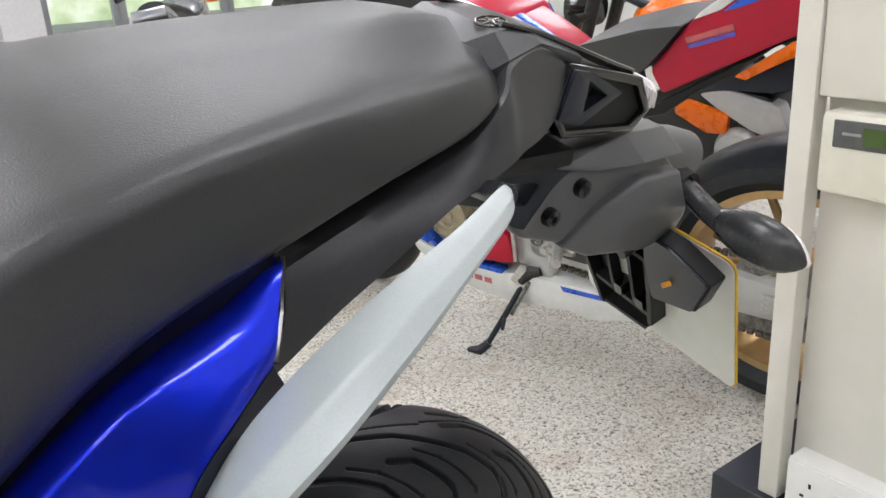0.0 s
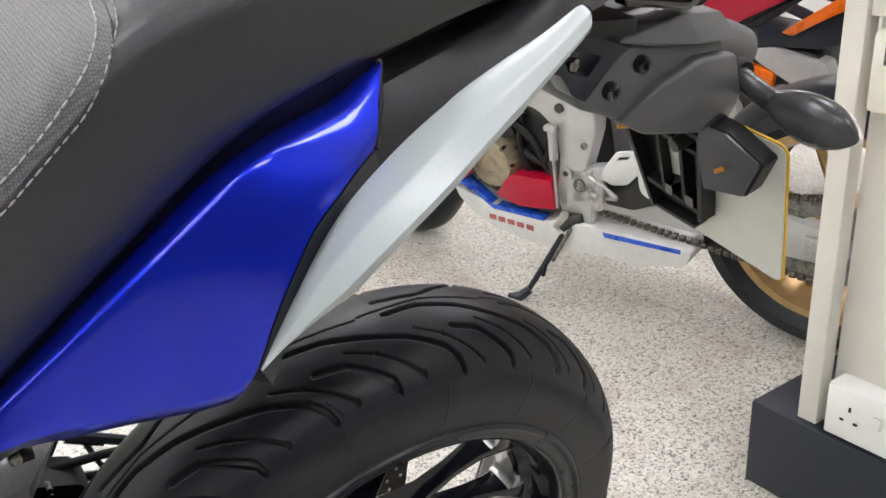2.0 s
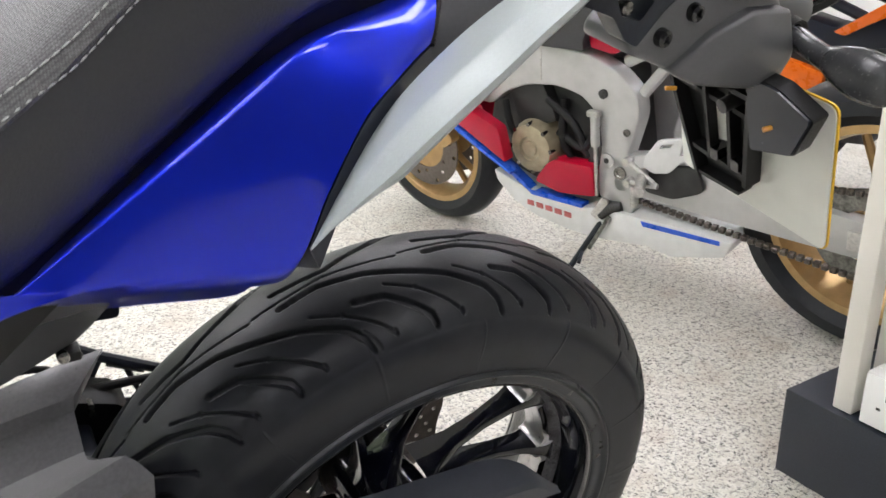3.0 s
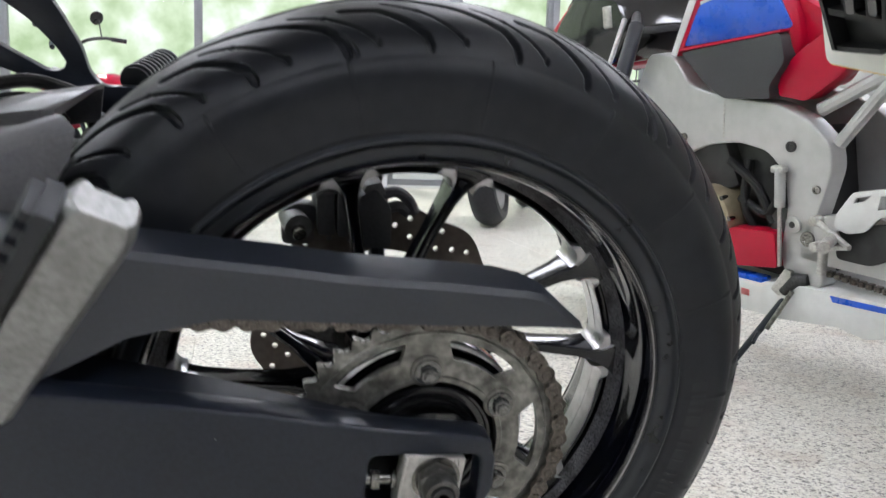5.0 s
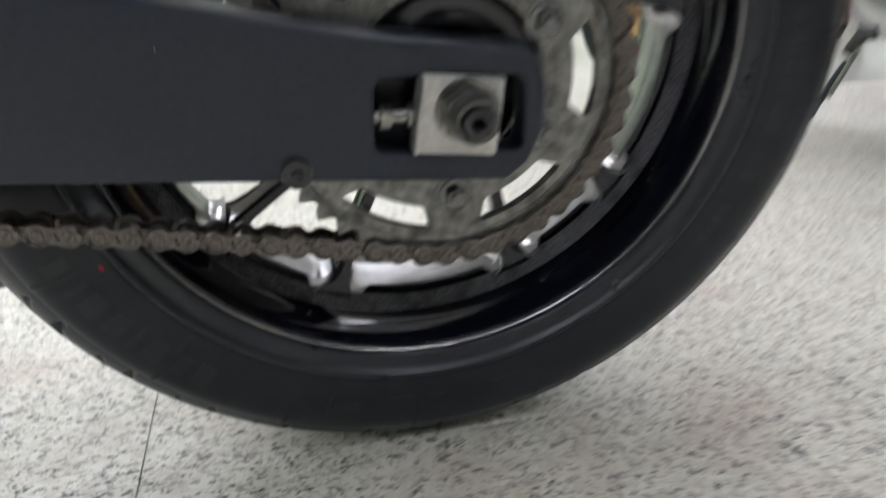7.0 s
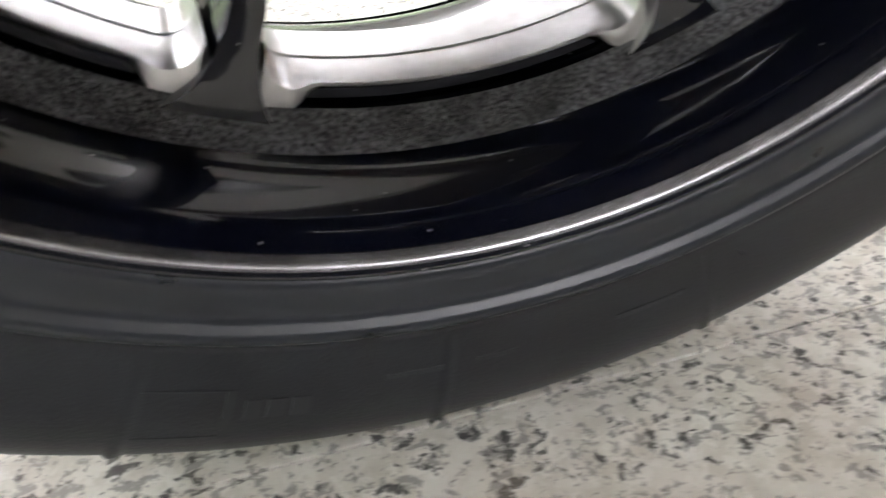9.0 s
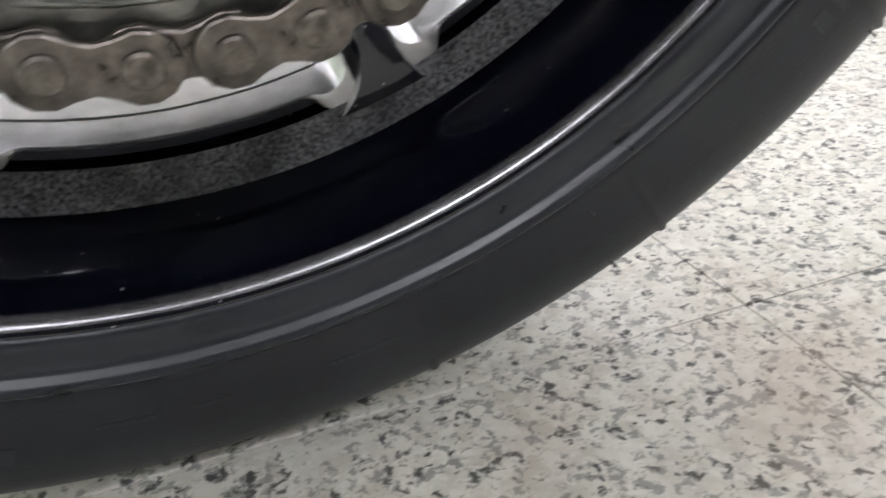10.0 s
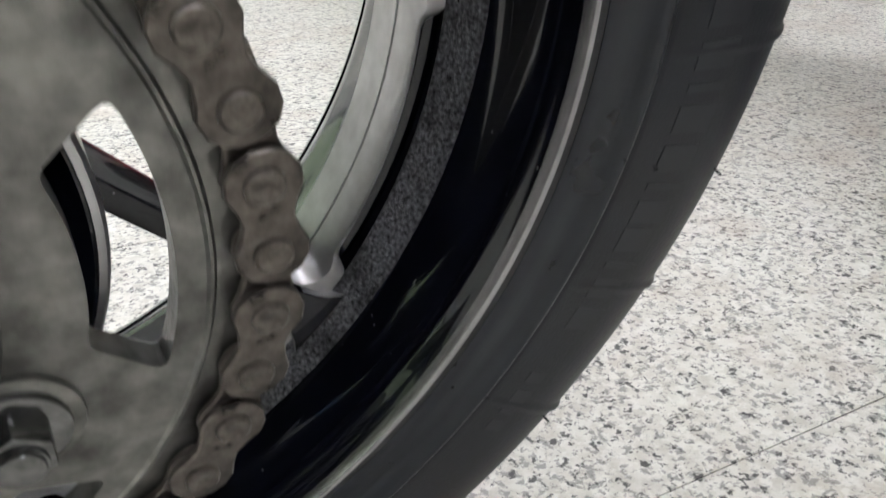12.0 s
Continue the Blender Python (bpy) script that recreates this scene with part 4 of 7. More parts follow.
part("axle_shaft", rod((0, -0.15, 0), (0, 0.15, 0), 0.009, 20), DARK_STEEL, bike)

# chain guard: a side sheet with a flange over the chain
TOPS = [(-0.32, 0.196), (-0.26, 0.187), (-0.197, 0.1765), (-0.142, 0.1665), (-0.108, 0.161), (-0.063, 0.1522), (0.008, 0.1425), (0.05, 0.1358), (0.0688, 0.1325), (0.0800, 0.1290), (0.0900, 0.1205), (0.1000, 0.1115), (0.1098, 0.1026)]
LOWS = [0.05, 0.09, 0.1195, 0.1275, 0.124, 0.119, 0.112, 0.1085, 0.1065, 0.1055, 0.1045, 0.1035, 0.1018]
rings = []
for (x, zt), zb in zip(TOPS, LOWS):
    inner = max(-0.131, min(-0.095, -0.095 - (x - 0.06) * 0.8 if x > 0.06 else -0.095))
    zt = max(zt, zb + 0.0012)
    h = min(0.006, zt - zb)
    rings.append([(x, -0.1365, zb), (x, -0.1368, zt - h * 0.7), (x, -0.1327, zt), (x, inner, zt + 0.002), (x, inner, zt + 0.001), (x, -0.1312, zt - h * 0.4), (x, -0.1335, zt - h), (x, -0.1335, zb)])
GUARD_BLACK = shade("matt_guard_black", (0.0145, 0.0185, 0.0275), 0.42, vary=0.2, scale=300, bump=0.12, bump_scale=1300, spec=0.7)
guard = part("chain_guard", skin(rings), GUARD_BLACK, bike, "matt black pointed chain guard")

GROUP = Matrix()
# seat: x, half width and height of its lower edge, of its shoulder, and the middle's height
SEAT = [
    (-0.46, 0.165, 0.42, 0.150, 0.515, 0.525), (-0.34, 0.163, 0.455, 0.150, 0.535, 0.545), (-0.281, 0.160, 0.496, 0.150, 0.572, 0.582), (-0.254, 0.157, 0.518, 0.148, 0.598, 0.606), (-0.211, 0.152, 0.550, 0.143, 0.632, 0.638), (-0.186, 0.147, 0.568, 0.139, 0.643, 0.648),
    (-0.161, 0.142, 0.582, 0.135, 0.649, 0.653), (-0.134, 0.136, 0.591, 0.129, 0.653, 0.657), (-0.105, 0.130, 0.598, 0.122, 0.6555, 0.6605), (-0.072, 0.122, 0.603, 0.115, 0.657, 0.663), (-0.036, 0.113, 0.609, 0.104, 0.6565, 0.6645), (0.003, 0.105, 0.6165, 0.094, 0.655, 0.6655),
    (0.048, 0.095, 0.622, 0.083, 0.653, 0.666), (0.077, 0.085, 0.6245, 0.074, 0.651, 0.6655), (0.108, 0.070, 0.6335, 0.060, 0.649, 0.663), (0.125, 0.050, 0.632, 0.040, 0.646, 0.659), (0.134, 0.02, 0.636, 0.012, 0.643, 0.652)]
SEAT_X = [s[0] for s in SEAT]


def seat_ring(x):
    near = np.clip(x + np.linspace(-1, 1, 9) * min(0.022, max(0.0, 0.134 - x)), -0.46, 0.134)
    wb, zb, ws, zs, zt = [float(np.interp(near, SEAT_X, [s[j] for s in SEAT]).mean()) for j in range(1, 6)]
    d, e = zs - zb, zt - zs
    half = [(x, -wb * 0.9, zb - 0.006), (x, -wb, zb), (x, -wb - (ws - wb) * 0.3, zb + d * 0.38), (x, -wb - (ws - wb) * 0.68, zb + d * 0.70), (x, -ws * 0.985, zb + d * 0.885), (x, -ws * 0.915, zb + d * 0.985), (x, -ws * 0.72, zs + e * 0.42), (x, 0, zt)]
    h = spline(half, 5)
    twist = float(np.interp(x, [-0.16, -0.13, -0.073, -0.006, 0.074], [-0.03, -0.06, -0.045, 0.005, 0.085]))
    return [Vector((p.x, p.y, p.z + twist * max(0.0, p.y + 0.05))) for p in h + [Vector((q.x, -q.y, q.z)) for q in reversed(h[:-1])]]


seat = part("seat", skin([seat_ring(-0.46 + 0.594 * k / 110) for k in range(111)]), VINYL, bike, "black vinyl motorcycle seat with pale stitching")
# the woven rider cover stops at a curved seam with a row of stitches on either side
SEAM_X, SEAM_J = [-0.46, -0.264, -0.2516, -0.2332, -0.2206, -0.2144, -0.2083, -0.204, -0.201], [16.0, 16.2, 16.4, 16.8, 17.6, 18.6, 23, 29, 34.6]


def on_seat(x, j, off):
    """A point on the seat's skin, j steps round from its lower edge, and off it."""
    def at(xx, jj):
        r = seat_ring(xx)
        k = min(int(jj), len(r) - 2)
        return r[k].lerp(r[k + 1], jj - k)
    p = at(x, j)
    n = (at(x + 0.002, j) - at(x - 0.002, j)).cross(at(x, j + 0.5) - at(x, j - 0.5)).normalized()
    return p + (n if n.z > 0 or (abs(n.z) < 0.3 and n.y < 0) else -n) * off


rows = []
for k in range(64):
    x = -0.201 - 0.255 * (k / 63) ** 1.6
    j0 = float(np.interp(x, SEAM_X, SEAM_J))
    j0 = j0 if k else 34.6
    rows.append([on_seat(x, j0 + (70 - 2 * j0) * c / 36, 0.0012 if 0 < c < 36 and k else -0.001) for c in range(37)])
part("rider_cover", skin(rows, False, False), WEAVE, seat, "grey woven non-slip seat cover")


def stitches(points, long=0.0036, gap=0.0016):
    line = spline(points, 24)
    bm, run, start = None, 0.0, line[0]
    for a, c in zip(line, line[1:]):
        run += (c - a).length
        if run > long:
            bm = tube([start, start.lerp(c, 0.5) + Vector((0, -0.0007, 0.0005)), c], [0.0003, 0.0005, 0.0003], 6, bm=bm)
            start, run = c, -1e-4
        elif run < 0:
            start = c
        if run == -1e-4:
            start = c + (c - a).normalized() * gap
            run = -gap
    return bm


OUTER = [(-0.200, -0.105, 0.651), (-0.2045, -0.130, 0.6440), (-0.2125, -0.1446, 0.6279), (-0.2185, -0.1480, 0.6156), (-0.2275, -0.1503, 0.6033), (-0.2406, -0.1521, 0.5916), (-0.2536, -0.1539, 0.5801), (-0.2661, -0.1549, 0.5695), (-0.2846, -0.1551, 0.5581), (-0.330, -0.157, 0.530)]
INNER = [(-0.208, -0.100, 0.649), (-0.212, -0.1239, 0.6432), (-0.2198, -0.1402, 0.6297), (-0.2286, -0.1457, 0.6163), (-0.2372, -0.1480, 0.6065), (-0.2503, -0.1502, 0.5939), (-0.2627, -0.1511, 0.5833), (-0.2860, -0.1525, 0.5680), (-0.330, -0.155, 0.543)]


def lift(points, off):
    """Sets a line of points onto the seat's near side, a little off its skin."""
    out = []
    for x, y, z in points:
        r = seat_ring(x)[:36]
        k = min(range(1, 35), key=lambda i: (r[i] - Vector((x, y, z))).length)
        a, c = r[k - 1], r[k + 1]
        t = max(0.0, min(1.0, (Vector((x, y, z)) - a).dot(c - a) / (c - a).length_squared))
        d = c - a
        out.append(a.lerp(c, t) + Vector((0, -abs(d.z), abs(d.y))).normalized() * off)
    return out


part("stitching", stitches(lift(OUTER, 0.0006)), THREAD, seat, "pale dashed seam thread")
part("stitching", stitches(lift(INNER, 0.0018)), THREAD, seat, "pale dashed seam thread")

# blue side panel: upper slope, ridge, face and rolled lower edge
UP = spline([(-0.0764, -0.130, 0.600), (-0.1000, -0.135, 0.5975), (-0.1178, -0.138, 0.595), (-0.144, -0.143, 0.5896), (-0.1689, -0.148, 0.5794), (-0.1985, -0.153, 0.5622), (-0.227, -0.158, 0.5428), (-0.2547, -0.162, 0.5215), (-0.2816, -0.165, 0.4995), (-0.36, -0.175, 0.435)], 8)
MID = spline([(-0.0780, -0.1325, 0.5978), (-0.0990, -0.1420, 0.5925), (-0.1240, -0.1545, 0.5862), (-0.1450, -0.1630, 0.5825), (-0.165, -0.1690, 0.5800), (-0.1789, -0.1725, 0.5731), (-0.2076, -0.178, 0.5546), (-0.2344, -0.182, 0.5376), (-0.2847, -0.186, 0.5024), (-0.36, -0.190, 0.450)], 8)
LOW = spline([(-0.0983, -0.162, 0.5691), (-0.1130, -0.1705, 0.5640), (-0.1264, -0.178, 0.5578), (-0.1419, -0.185, 0.5485), (-0.1532, -0.190, 0.536), (-0.1690, -0.1965, 0.5130), (-0.1830, -0.199, 0.4830), (-0.1990, -0.198, 0.4775), (-0.2452, -0.194, 0.4824), (-0.33, -0.188, 0.492)], 8)


def eased(line, times=14):
    """A line with its small waves smoothed away, its ends kept."""
    for _ in range(times):
        line = [line[0], *[(a + b * 2 + c) / 4 for a, b, c in zip(line, line[1:], line[2:])], line[-1]]
    return line


UP, MID = eased(UP), eased(MID, 40)
rings = []
for q, (u, m, l) in enumerate(zip(UP, MID, LOW)):
    roll = min(1.0, max(0.0, (q - 44) / 10))
    u = u + Vector((0, 0.026, -0.022)) * min(1.0, (u - UP[0]).length / 0.03)
    row = [u + Vector((0, 0.02, -0.012)), u]
    # a crisp ridge that melts away towards the tail
    melt = 1 - min(1.0, max(0.0, (q - 8) / 18))
    s0, s1 = m.lerp(u, 0.14 + 0.7 * melt), m.lerp(l, 0.045 + 0.4 * melt)
    row += [s0.lerp(u, 0.5), s0.lerp(u, 0.12)] + [s0 * (1 - t) ** 2 + m * 2 * t * (1 - t) + s1 * t * t for t in (0, 0.2, 0.4, 0.6, 0.8, 1.0)]
    for t in (0.06, 0.3, 0.6, 0.85):
        row.append(s1.lerp(l, t) + Vector((0, -0.002 * math.sin(math.pi * t), 0)))
    row += [m.lerp(l, 0.97), l, l + Vector((0.0012, 0.003 + 0.005 * roll, -0.002 - 0.010 * roll)), l + Vector((0.001, 0.020 + 0.022 * roll, -0.010 - 0.020 * roll)), l + Vector((0.001, 0.022 + 0.052 * roll, -0.011 - 0.052 * roll))]
    rings.append(row)
back = [p + Vector((0.0005, 0.016, -0.002)) for p in rings[0]]
rings.insert(0, back)
lining = [[l + Vector((0.001, 0.001, -0.002)), l + Vector((0.008, 0.004, -0.018)), l + Vector((0.004, 0.034, -0.034)), l + Vector((0, 0.034, 0.0))] for l in LOW[:47]]
panel = part("side_panel", skin(rings, False, False), BLUE, bike, "glossy metallic blue side panel", 60)
# black strip added below the seat's edge for the shade in the gap
part("seat_gap_shade", skin([[u + Vector((0, 0.007, 0.006)), u + Vector((0, 0.034, 0.006)), u + Vector((0, 0.034, -0.045)), u + Vector((0, 0.013, -0.040))] for u in UP]), BLACK_PLASTIC, seat)
part("panel_lining", skin(lining), BLACK_SATIN, panel)
part("panel_trim", tube([(-0.0745, -0.124, 0.599), (-0.0845, -0.143, 0.583), (-0.0955, -0.158, 0.567)], 0.0022, 8), BLACK_GLOSS, panel)

# silver grab rail: a broad face from an inner to an outer edge, with a side facet and a flat back
RAIL_IN = spline([(0.0400, -0.152, 0.6240), (0.0300, -0.157, 0.6262), (-0.0012, -0.167, 0.6179), (-0.036, -0.174, 0.6080), (-0.0645, -0.177, 0.5960), (-0.0884, -0.176, 0.5797), (-0.1092, -0.1745, 0.5610), (-0.1252, -0.177, 0.5475), (-0.1406, -0.183, 0.5335), (-0.1566, -0.190, 0.5160), (-0.1685, -0.196, 0.5020), (-0.1784, -0.199, 0.4870)], 6)
RAIL_OUT = spline([(0.0385, -0.160, 0.6235), (0.0265, -0.174, 0.6245), (-0.0073, -0.190, 0.6165), (-0.0452, -0.206, 0.6060), (-0.0758, -0.216, 0.5933), (-0.1004, -0.221, 0.5788), (-0.1228, -0.222, 0.5630), (-0.1382, -0.2195, 0.5480), (-0.1497, -0.214, 0.5320), (-0.1591, -0.208, 0.5155), (-0.1689, -0.203, 0.5000), (-0.1783, -0.200, 0.4868)], 6)
rings = []
for i, (a, c) in enumerate(zip(RAIL_IN, RAIL_OUT)):
    k = min(i + 1, len(RAIL_IN) - 1), max(i - 1, 0)
    d = (RAIL_IN[k[0]] + RAIL_OUT[k[0]] - RAIL_IN[k[1]] - RAIL_OUT[k[1]]).normalized()
    n = (c - a).cross(d).normalized()
    n = n if n.z > 0 else -n
    w = (c - a).length
    t = min(0.014, w * 0.42)
    f = min(1.0, max(0.0, (25 - i) / 1.5))
    lift_in, lift_out, crest = 0.012 + 0.05 * f, 0.030 - 0.01 * f, 0.70 + 0.04 * f
    rings.append([a - n * t * 0.55, a - n * t * 0.18, a.lerp(c, 0.04) + n * w * lift_in * 0.4, a.lerp(c, 0.12) + n * w * lift_in, a.lerp(c, 0.42) + n * w * (0.012 + (lift_in + lift_out) / 2), a.lerp(c, crest - 0.06) + n * w * lift_out,
                  a.lerp(c, crest) + n * w * lift_out * 0.7, a.lerp(c, crest + 0.05) - n * t * 0.06, c - n * t * 0.42, c - n * t * 0.66, a.lerp(c, 0.85) - n * t, a.lerp(c, 0.2) - n * t])
rail = part("grab_rail", skin(rings), SILVER_PAINT, bike, "satin silver pillion grab rail", 38)
part("rail_arm", tube([(0.037, -0.156, 0.622), (0.058, -0.135, 0.606), (0.082, -0.100, 0.586), (0.105, -0.055, 0.565)], [0.005, 0.0065, 0.0075, 0.007], 14), BLACK_SATIN, rail)

# tail: side cover, upper cowl, lamp, plate carrier
LOWER_EDGE = spline([(-0.110, -0.124, 0.505), (-0.0721, -0.118, 0.5235), (-0.0344, -0.112, 0.543), (0.0067, -0.105, 0.5596), (0.0515, -0.097, 0.5793), (0.074, -0.091, 0.5830), (0.114, -0.078, 0.5859), (0.133, -0.070, 0.5888), (0.1575, -0.060, 0.5906), (0.1737, -0.054, 0.6005)], 5)
UPPER_EDGE = spline([(-0.105, -0.100, 0.562), (-0.0676, -0.095, 0.570), (-0.035, -0.090, 0.578), (0.004, -0.084, 0.587), (0.048, -0.077, 0.597), (0.080, -0.0725, 0.607), (0.1075, -0.071, 0.634), (0.121, -0.0595, 0.6500), (0.154, -0.050, 0.6555), (0.1813, -0.048, 0.6395)], 5)


def cover_skin(side):
    rings = []
    for u, l in zip(UPPER_EDGE, LOWER_EDGE):
        row = [u + Vector((0, 0.03, -0.004)), u + Vector((0, 0.003, 0)), u.lerp(l, 0.04), u.lerp(l, 0.3) + Vector((0, -0.002, 0)), u.lerp(l, 0.65) + Vector((0, -0.002, 0)), u.lerp(l, 0.96), l + Vector((0, 0.003, 0)), l + Vector((0, 0.03, 0.002))]
        rings.append([Vector((p.x, p.y * side, p.z)) for p in row])
    return skin(rings)


cover = part("tail_cover", cover_skin(1), GREY_PLASTIC, bike, "dark grey grained tail side cover", 28)
part("cover_far", cover_skin(-1), GREY_PLASTIC, bike, "", 28)
part("tail_core", plate([(-0.2, 0.50), (-0.03, 0.585), (0.12, 0.625), (0.17, 0.63), (0.19, 0.60), (0.1, 0.585), (0.0, 0.55), (-0.2, 0.46)], -0.048, 0.048, (), 0.008), BLACK_PLASTIC, bike)
rings = []
for x, w, ze, zt in ((0.100, 0.050, 0.640, 0.660), (0.120, 0.0575, 0.6515, 0.666), (0.154, 0.0495, 0.6565, 0.6640), (0.187, 0.046, 0.6455, 0.6525), (0.200, 0.045, 0.640, 0.647)):
    rings.append([(x, -w + 0.003, ze - 0.03), (x, -w, ze), (x, -w * 0.70, zt - 0.001), (x, 0, zt + 0.001), (x, w * 0.70, zt - 0.001), (x, w, ze), (x, w - 0.003, ze - 0.03)])
cowl = part("tail_cowl", skin(rings), GREY_PLASTIC, bike, "dark grey tail cowl round the lamp", 14)
rings = []
for x, w, ze, zt, zb in ((0.186, 0.0445, 0.6440, 0.6490, 0.590), (0.2453, 0.0405, 0.6220, 0.6275, 0.581), (0.2708, 0.0365, 0.6145, 0.6185, 0.577), (0.2760, 0.0355, 0.609, 0.613, 0.580)):
    rings.append([(x, -w, zb), (x, -w, ze), (x, -w * 0.85, zt), (x, 0, zt + 0.001), (x, w * 0.85, zt), (x, w, ze), (x, w, zb)])
part("cowl_wing", skin(rings), BLACK_GLOSS, cowl, "gloss black lamp surround", 20)
for s in (-1, 1):
    strip = tube([(0.128, s * 0.036, 0.6685), (0.160, s * 0.0375, 0.6595), (0.1945, s * 0.0385, 0.6465), (0.2453, s * 0.0372, 0.6265), (0.272, s * 0.034, 0.6175)], [0.0022, 0.0026, 0.0028, 0.0028, 0.002], 8)
    part("cowl_strip", strip, BLACK_GLOSS, cowl)
RIM_OUT = [(0.1813, 0.6405), (0.2453, 0.6235), (0.2720, 0.6160), (0.2915, 0.586), (0.2715, 0.5710), (0.1852, 0.5835), (0.1735, 0.5995)]
RIM_IN = [(0.1885, 0.6320), (0.2440, 0.6165), (0.2670, 0.6095), (0.2835, 0.586), (0.2685, 0.5775), (0.1885, 0.5895), (0.1800, 0.6010)]
part("cowl_edge", plate(RIM_OUT, -0.0535, -0.040, [RIM_IN], 0.0015, lean=lambda x, z: 0.09 * max(0, x - 0.18)), BLACK_GLOSS, cowl)
vent = plate(rounded([(0.1846, 0.6363), (0.2023, 0.6319), (0.2418, 0.6103), (0.198, 0.5931), (0.1737, 0.6005)], 0.002), -0.057, -0.044, [rounded([(0.2005, 0.6265), (0.2245, 0.6114), (0.1990, 0.6030)], 0.0015)], 0.002, lean=lambda x, z: 0.07 * max(0, x - 0.18))
part("triangle_vent", vent, BLACK_SATIN, cowl)
part("vent_back", plate(RIM_IN, -0.0475, -0.0440, (), 0, lean=lambda x, z: 0.09 * max(0, x - 0.18)), BLACK_PLASTIC, cowl)
badge = lathe([(-0.0005, 0.0118), (0.0010, 0.0122), (0.0012, 0.0132), (0.0006, 0.0140), (-0.0005, 0.0141)], 32)
for turn in (0, 60, 120):
    bar_in = box(0, 0.0004, 0, 0.021, 0.0010, 0.0022, 0.0003, Euler((0, radians(turn + 20), 0)).to_matrix())
    badge = join(badge, bar_in)
bmesh.ops.transform(badge, matrix=Matrix.Translation((0.1300, -0.024, 0.6665)) @ Euler((radians(97), 0, radians(8))).to_matrix().to_4x4() @ Matrix.Diagonal((1, 1, 0.62, 1)), verts=badge.verts)
part("badge", badge, ZINC, cowl, "small oval chrome badge")
rings = []
for x, w, zt, zb in ((0.262, 0.0365, 0.6185, 0.588), (0.285, 0.0350, 0.611, 0.584), (0.308, 0.031, 0.601, 0.580), (0.322, 0.024, 0.593, 0.577), (0.328, 0.014, 0.587, 0.578)):
    rings.append([(x, -w, zb), (x, -w, (zt + zb) / 2 + 0.004), (x, -w * 0.8, zt), (x, 0, zt + 0.001), (x, w * 0.8, zt), (x, w, (zt + zb) / 2 + 0.004), (x, w, zb)])
lamp = part("tail_lamp", skin(rings), LAMP_CLEAR, bike, "clear ribbed tail lamp")
for k in range(8):
    x = 0.281 + 0.0053 * k
    w, zt = float(np.interp(x, [0.262, 0.285, 0.308, 0.322, 0.328], [0.0365, 0.0350, 0.031, 0.024, 0.014])), float(np.interp(x, [0.262, 0.285, 0.308, 0.322, 0.328], [0.6185, 0.611, 0.601, 0.593, 0.587]))
    part("lens_rib", tube([(x, -w - 0.0003, zt - 0.018), (x, -w - 0.0003, zt - 0.006), (x, -w * 0.8, zt + 0.0004), (x, 0, zt + 0.001), (x, w * 0.8, zt + 0.0004)], 0.0009, 6), LAMP_CLEAR, lamp)
HULL = [(0.174, 0.034, 0.494), (0.172, 0.026, 0.508), (0.245, 0.042, 0.4700), (0.312, 0.044, 0.4640), (0.354, 0.042, 0.472), (0.3608, 0.045, 0.4947), (0.3347, 0.042, 0.5307), (0.286, 0.043, 0.5340), (0.214, 0.033, 0.5460), (0.2276, 0.020, 0.5550), (0.2786, 0.026, 0.5600), (0.3325, 0.018, 0.5550), (0.385, 0.018, 0.500)]
FLANK = [(0.335, -0.056, 0.529), (0.290, -0.055, 0.530), (0.2500, -0.050, 0.510), (0.2150, -0.044, 0.479), (0.243, -0.050, 0.4655), (0.308, -0.057, 0.4575), (0.350, -0.054, 0.462), (0.354, -0.060, 0.488), (0.300, -0.061, 0.500)]
HOOD = [(0.204, -0.036, 0.548), (0.2276, -0.028, 0.5580), (0.2786, -0.034, 0.5640), (0.3325, -0.030, 0.5600), (0.345, -0.048, 0.540), (0.290, -0.052, 0.5420), (0.243, -0.044, 0.5430)]


def hull(points, bevel, segments=2):
    b = bmesh.new()
    for p in points:
        b.verts.new(p)
    bmesh.ops.convex_hull(b, input=b.verts)
    bmesh.ops.dissolve_limit(b, angle_limit=radians(4), verts=b.verts, edges=b.edges)
    soften(b, bevel, segments, 8)
    return b


CARRIER_GREY = shade("satin_grey_plastic", (0.092, 0.093, 0.097), 0.32, vary=0.04, scale=300, bump=0.03, bump_scale=1500, spec=0.5)
carrier = part("plate_carrier", hull([(x, s * y, z) for x, y, z in HULL for s in (-1, 1)], 0.0055, 3), CARRIER_GREY, bike, "dark grey angular number plate carrier", 30)
for name, shape, depth in (("carrier_flank", FLANK, 0.022), ("carrier_hood", HOOD, 0.020)):
    for s in (1, -1):
        part(name, hull([(x, s * (y + d), z) for x, y, z in shape for d in (0, depth)], 0.0050, 3), CARRIER_GREY, carrier, "", 30)
part("carrier_end", tube([(0.325, 0, 0.524), (0.385, 0, 0.5130), (0.412, 0, 0.5055), (0.421, 0, 0.502)], [0.026, 0.026, 0.024, 0.016], 24), CARRIER_GREY, carrier)
for x, z, w in ((0.233, 0.5275, -0.0365), (0.203, 0.508, -0.0355)):
    part("carrier_screw", lathe([(w - 0.0050, 0.0), (w - 0.0050, 0.0022), (w - 0.0072, 0.0030), (w - 0.0078, 0.0048), (w - 0.0062, 0.0072), (w + 0.002, 0.0085)], 24, False, at=(x, 0, z)), BLACK_GLOSS, carrier)
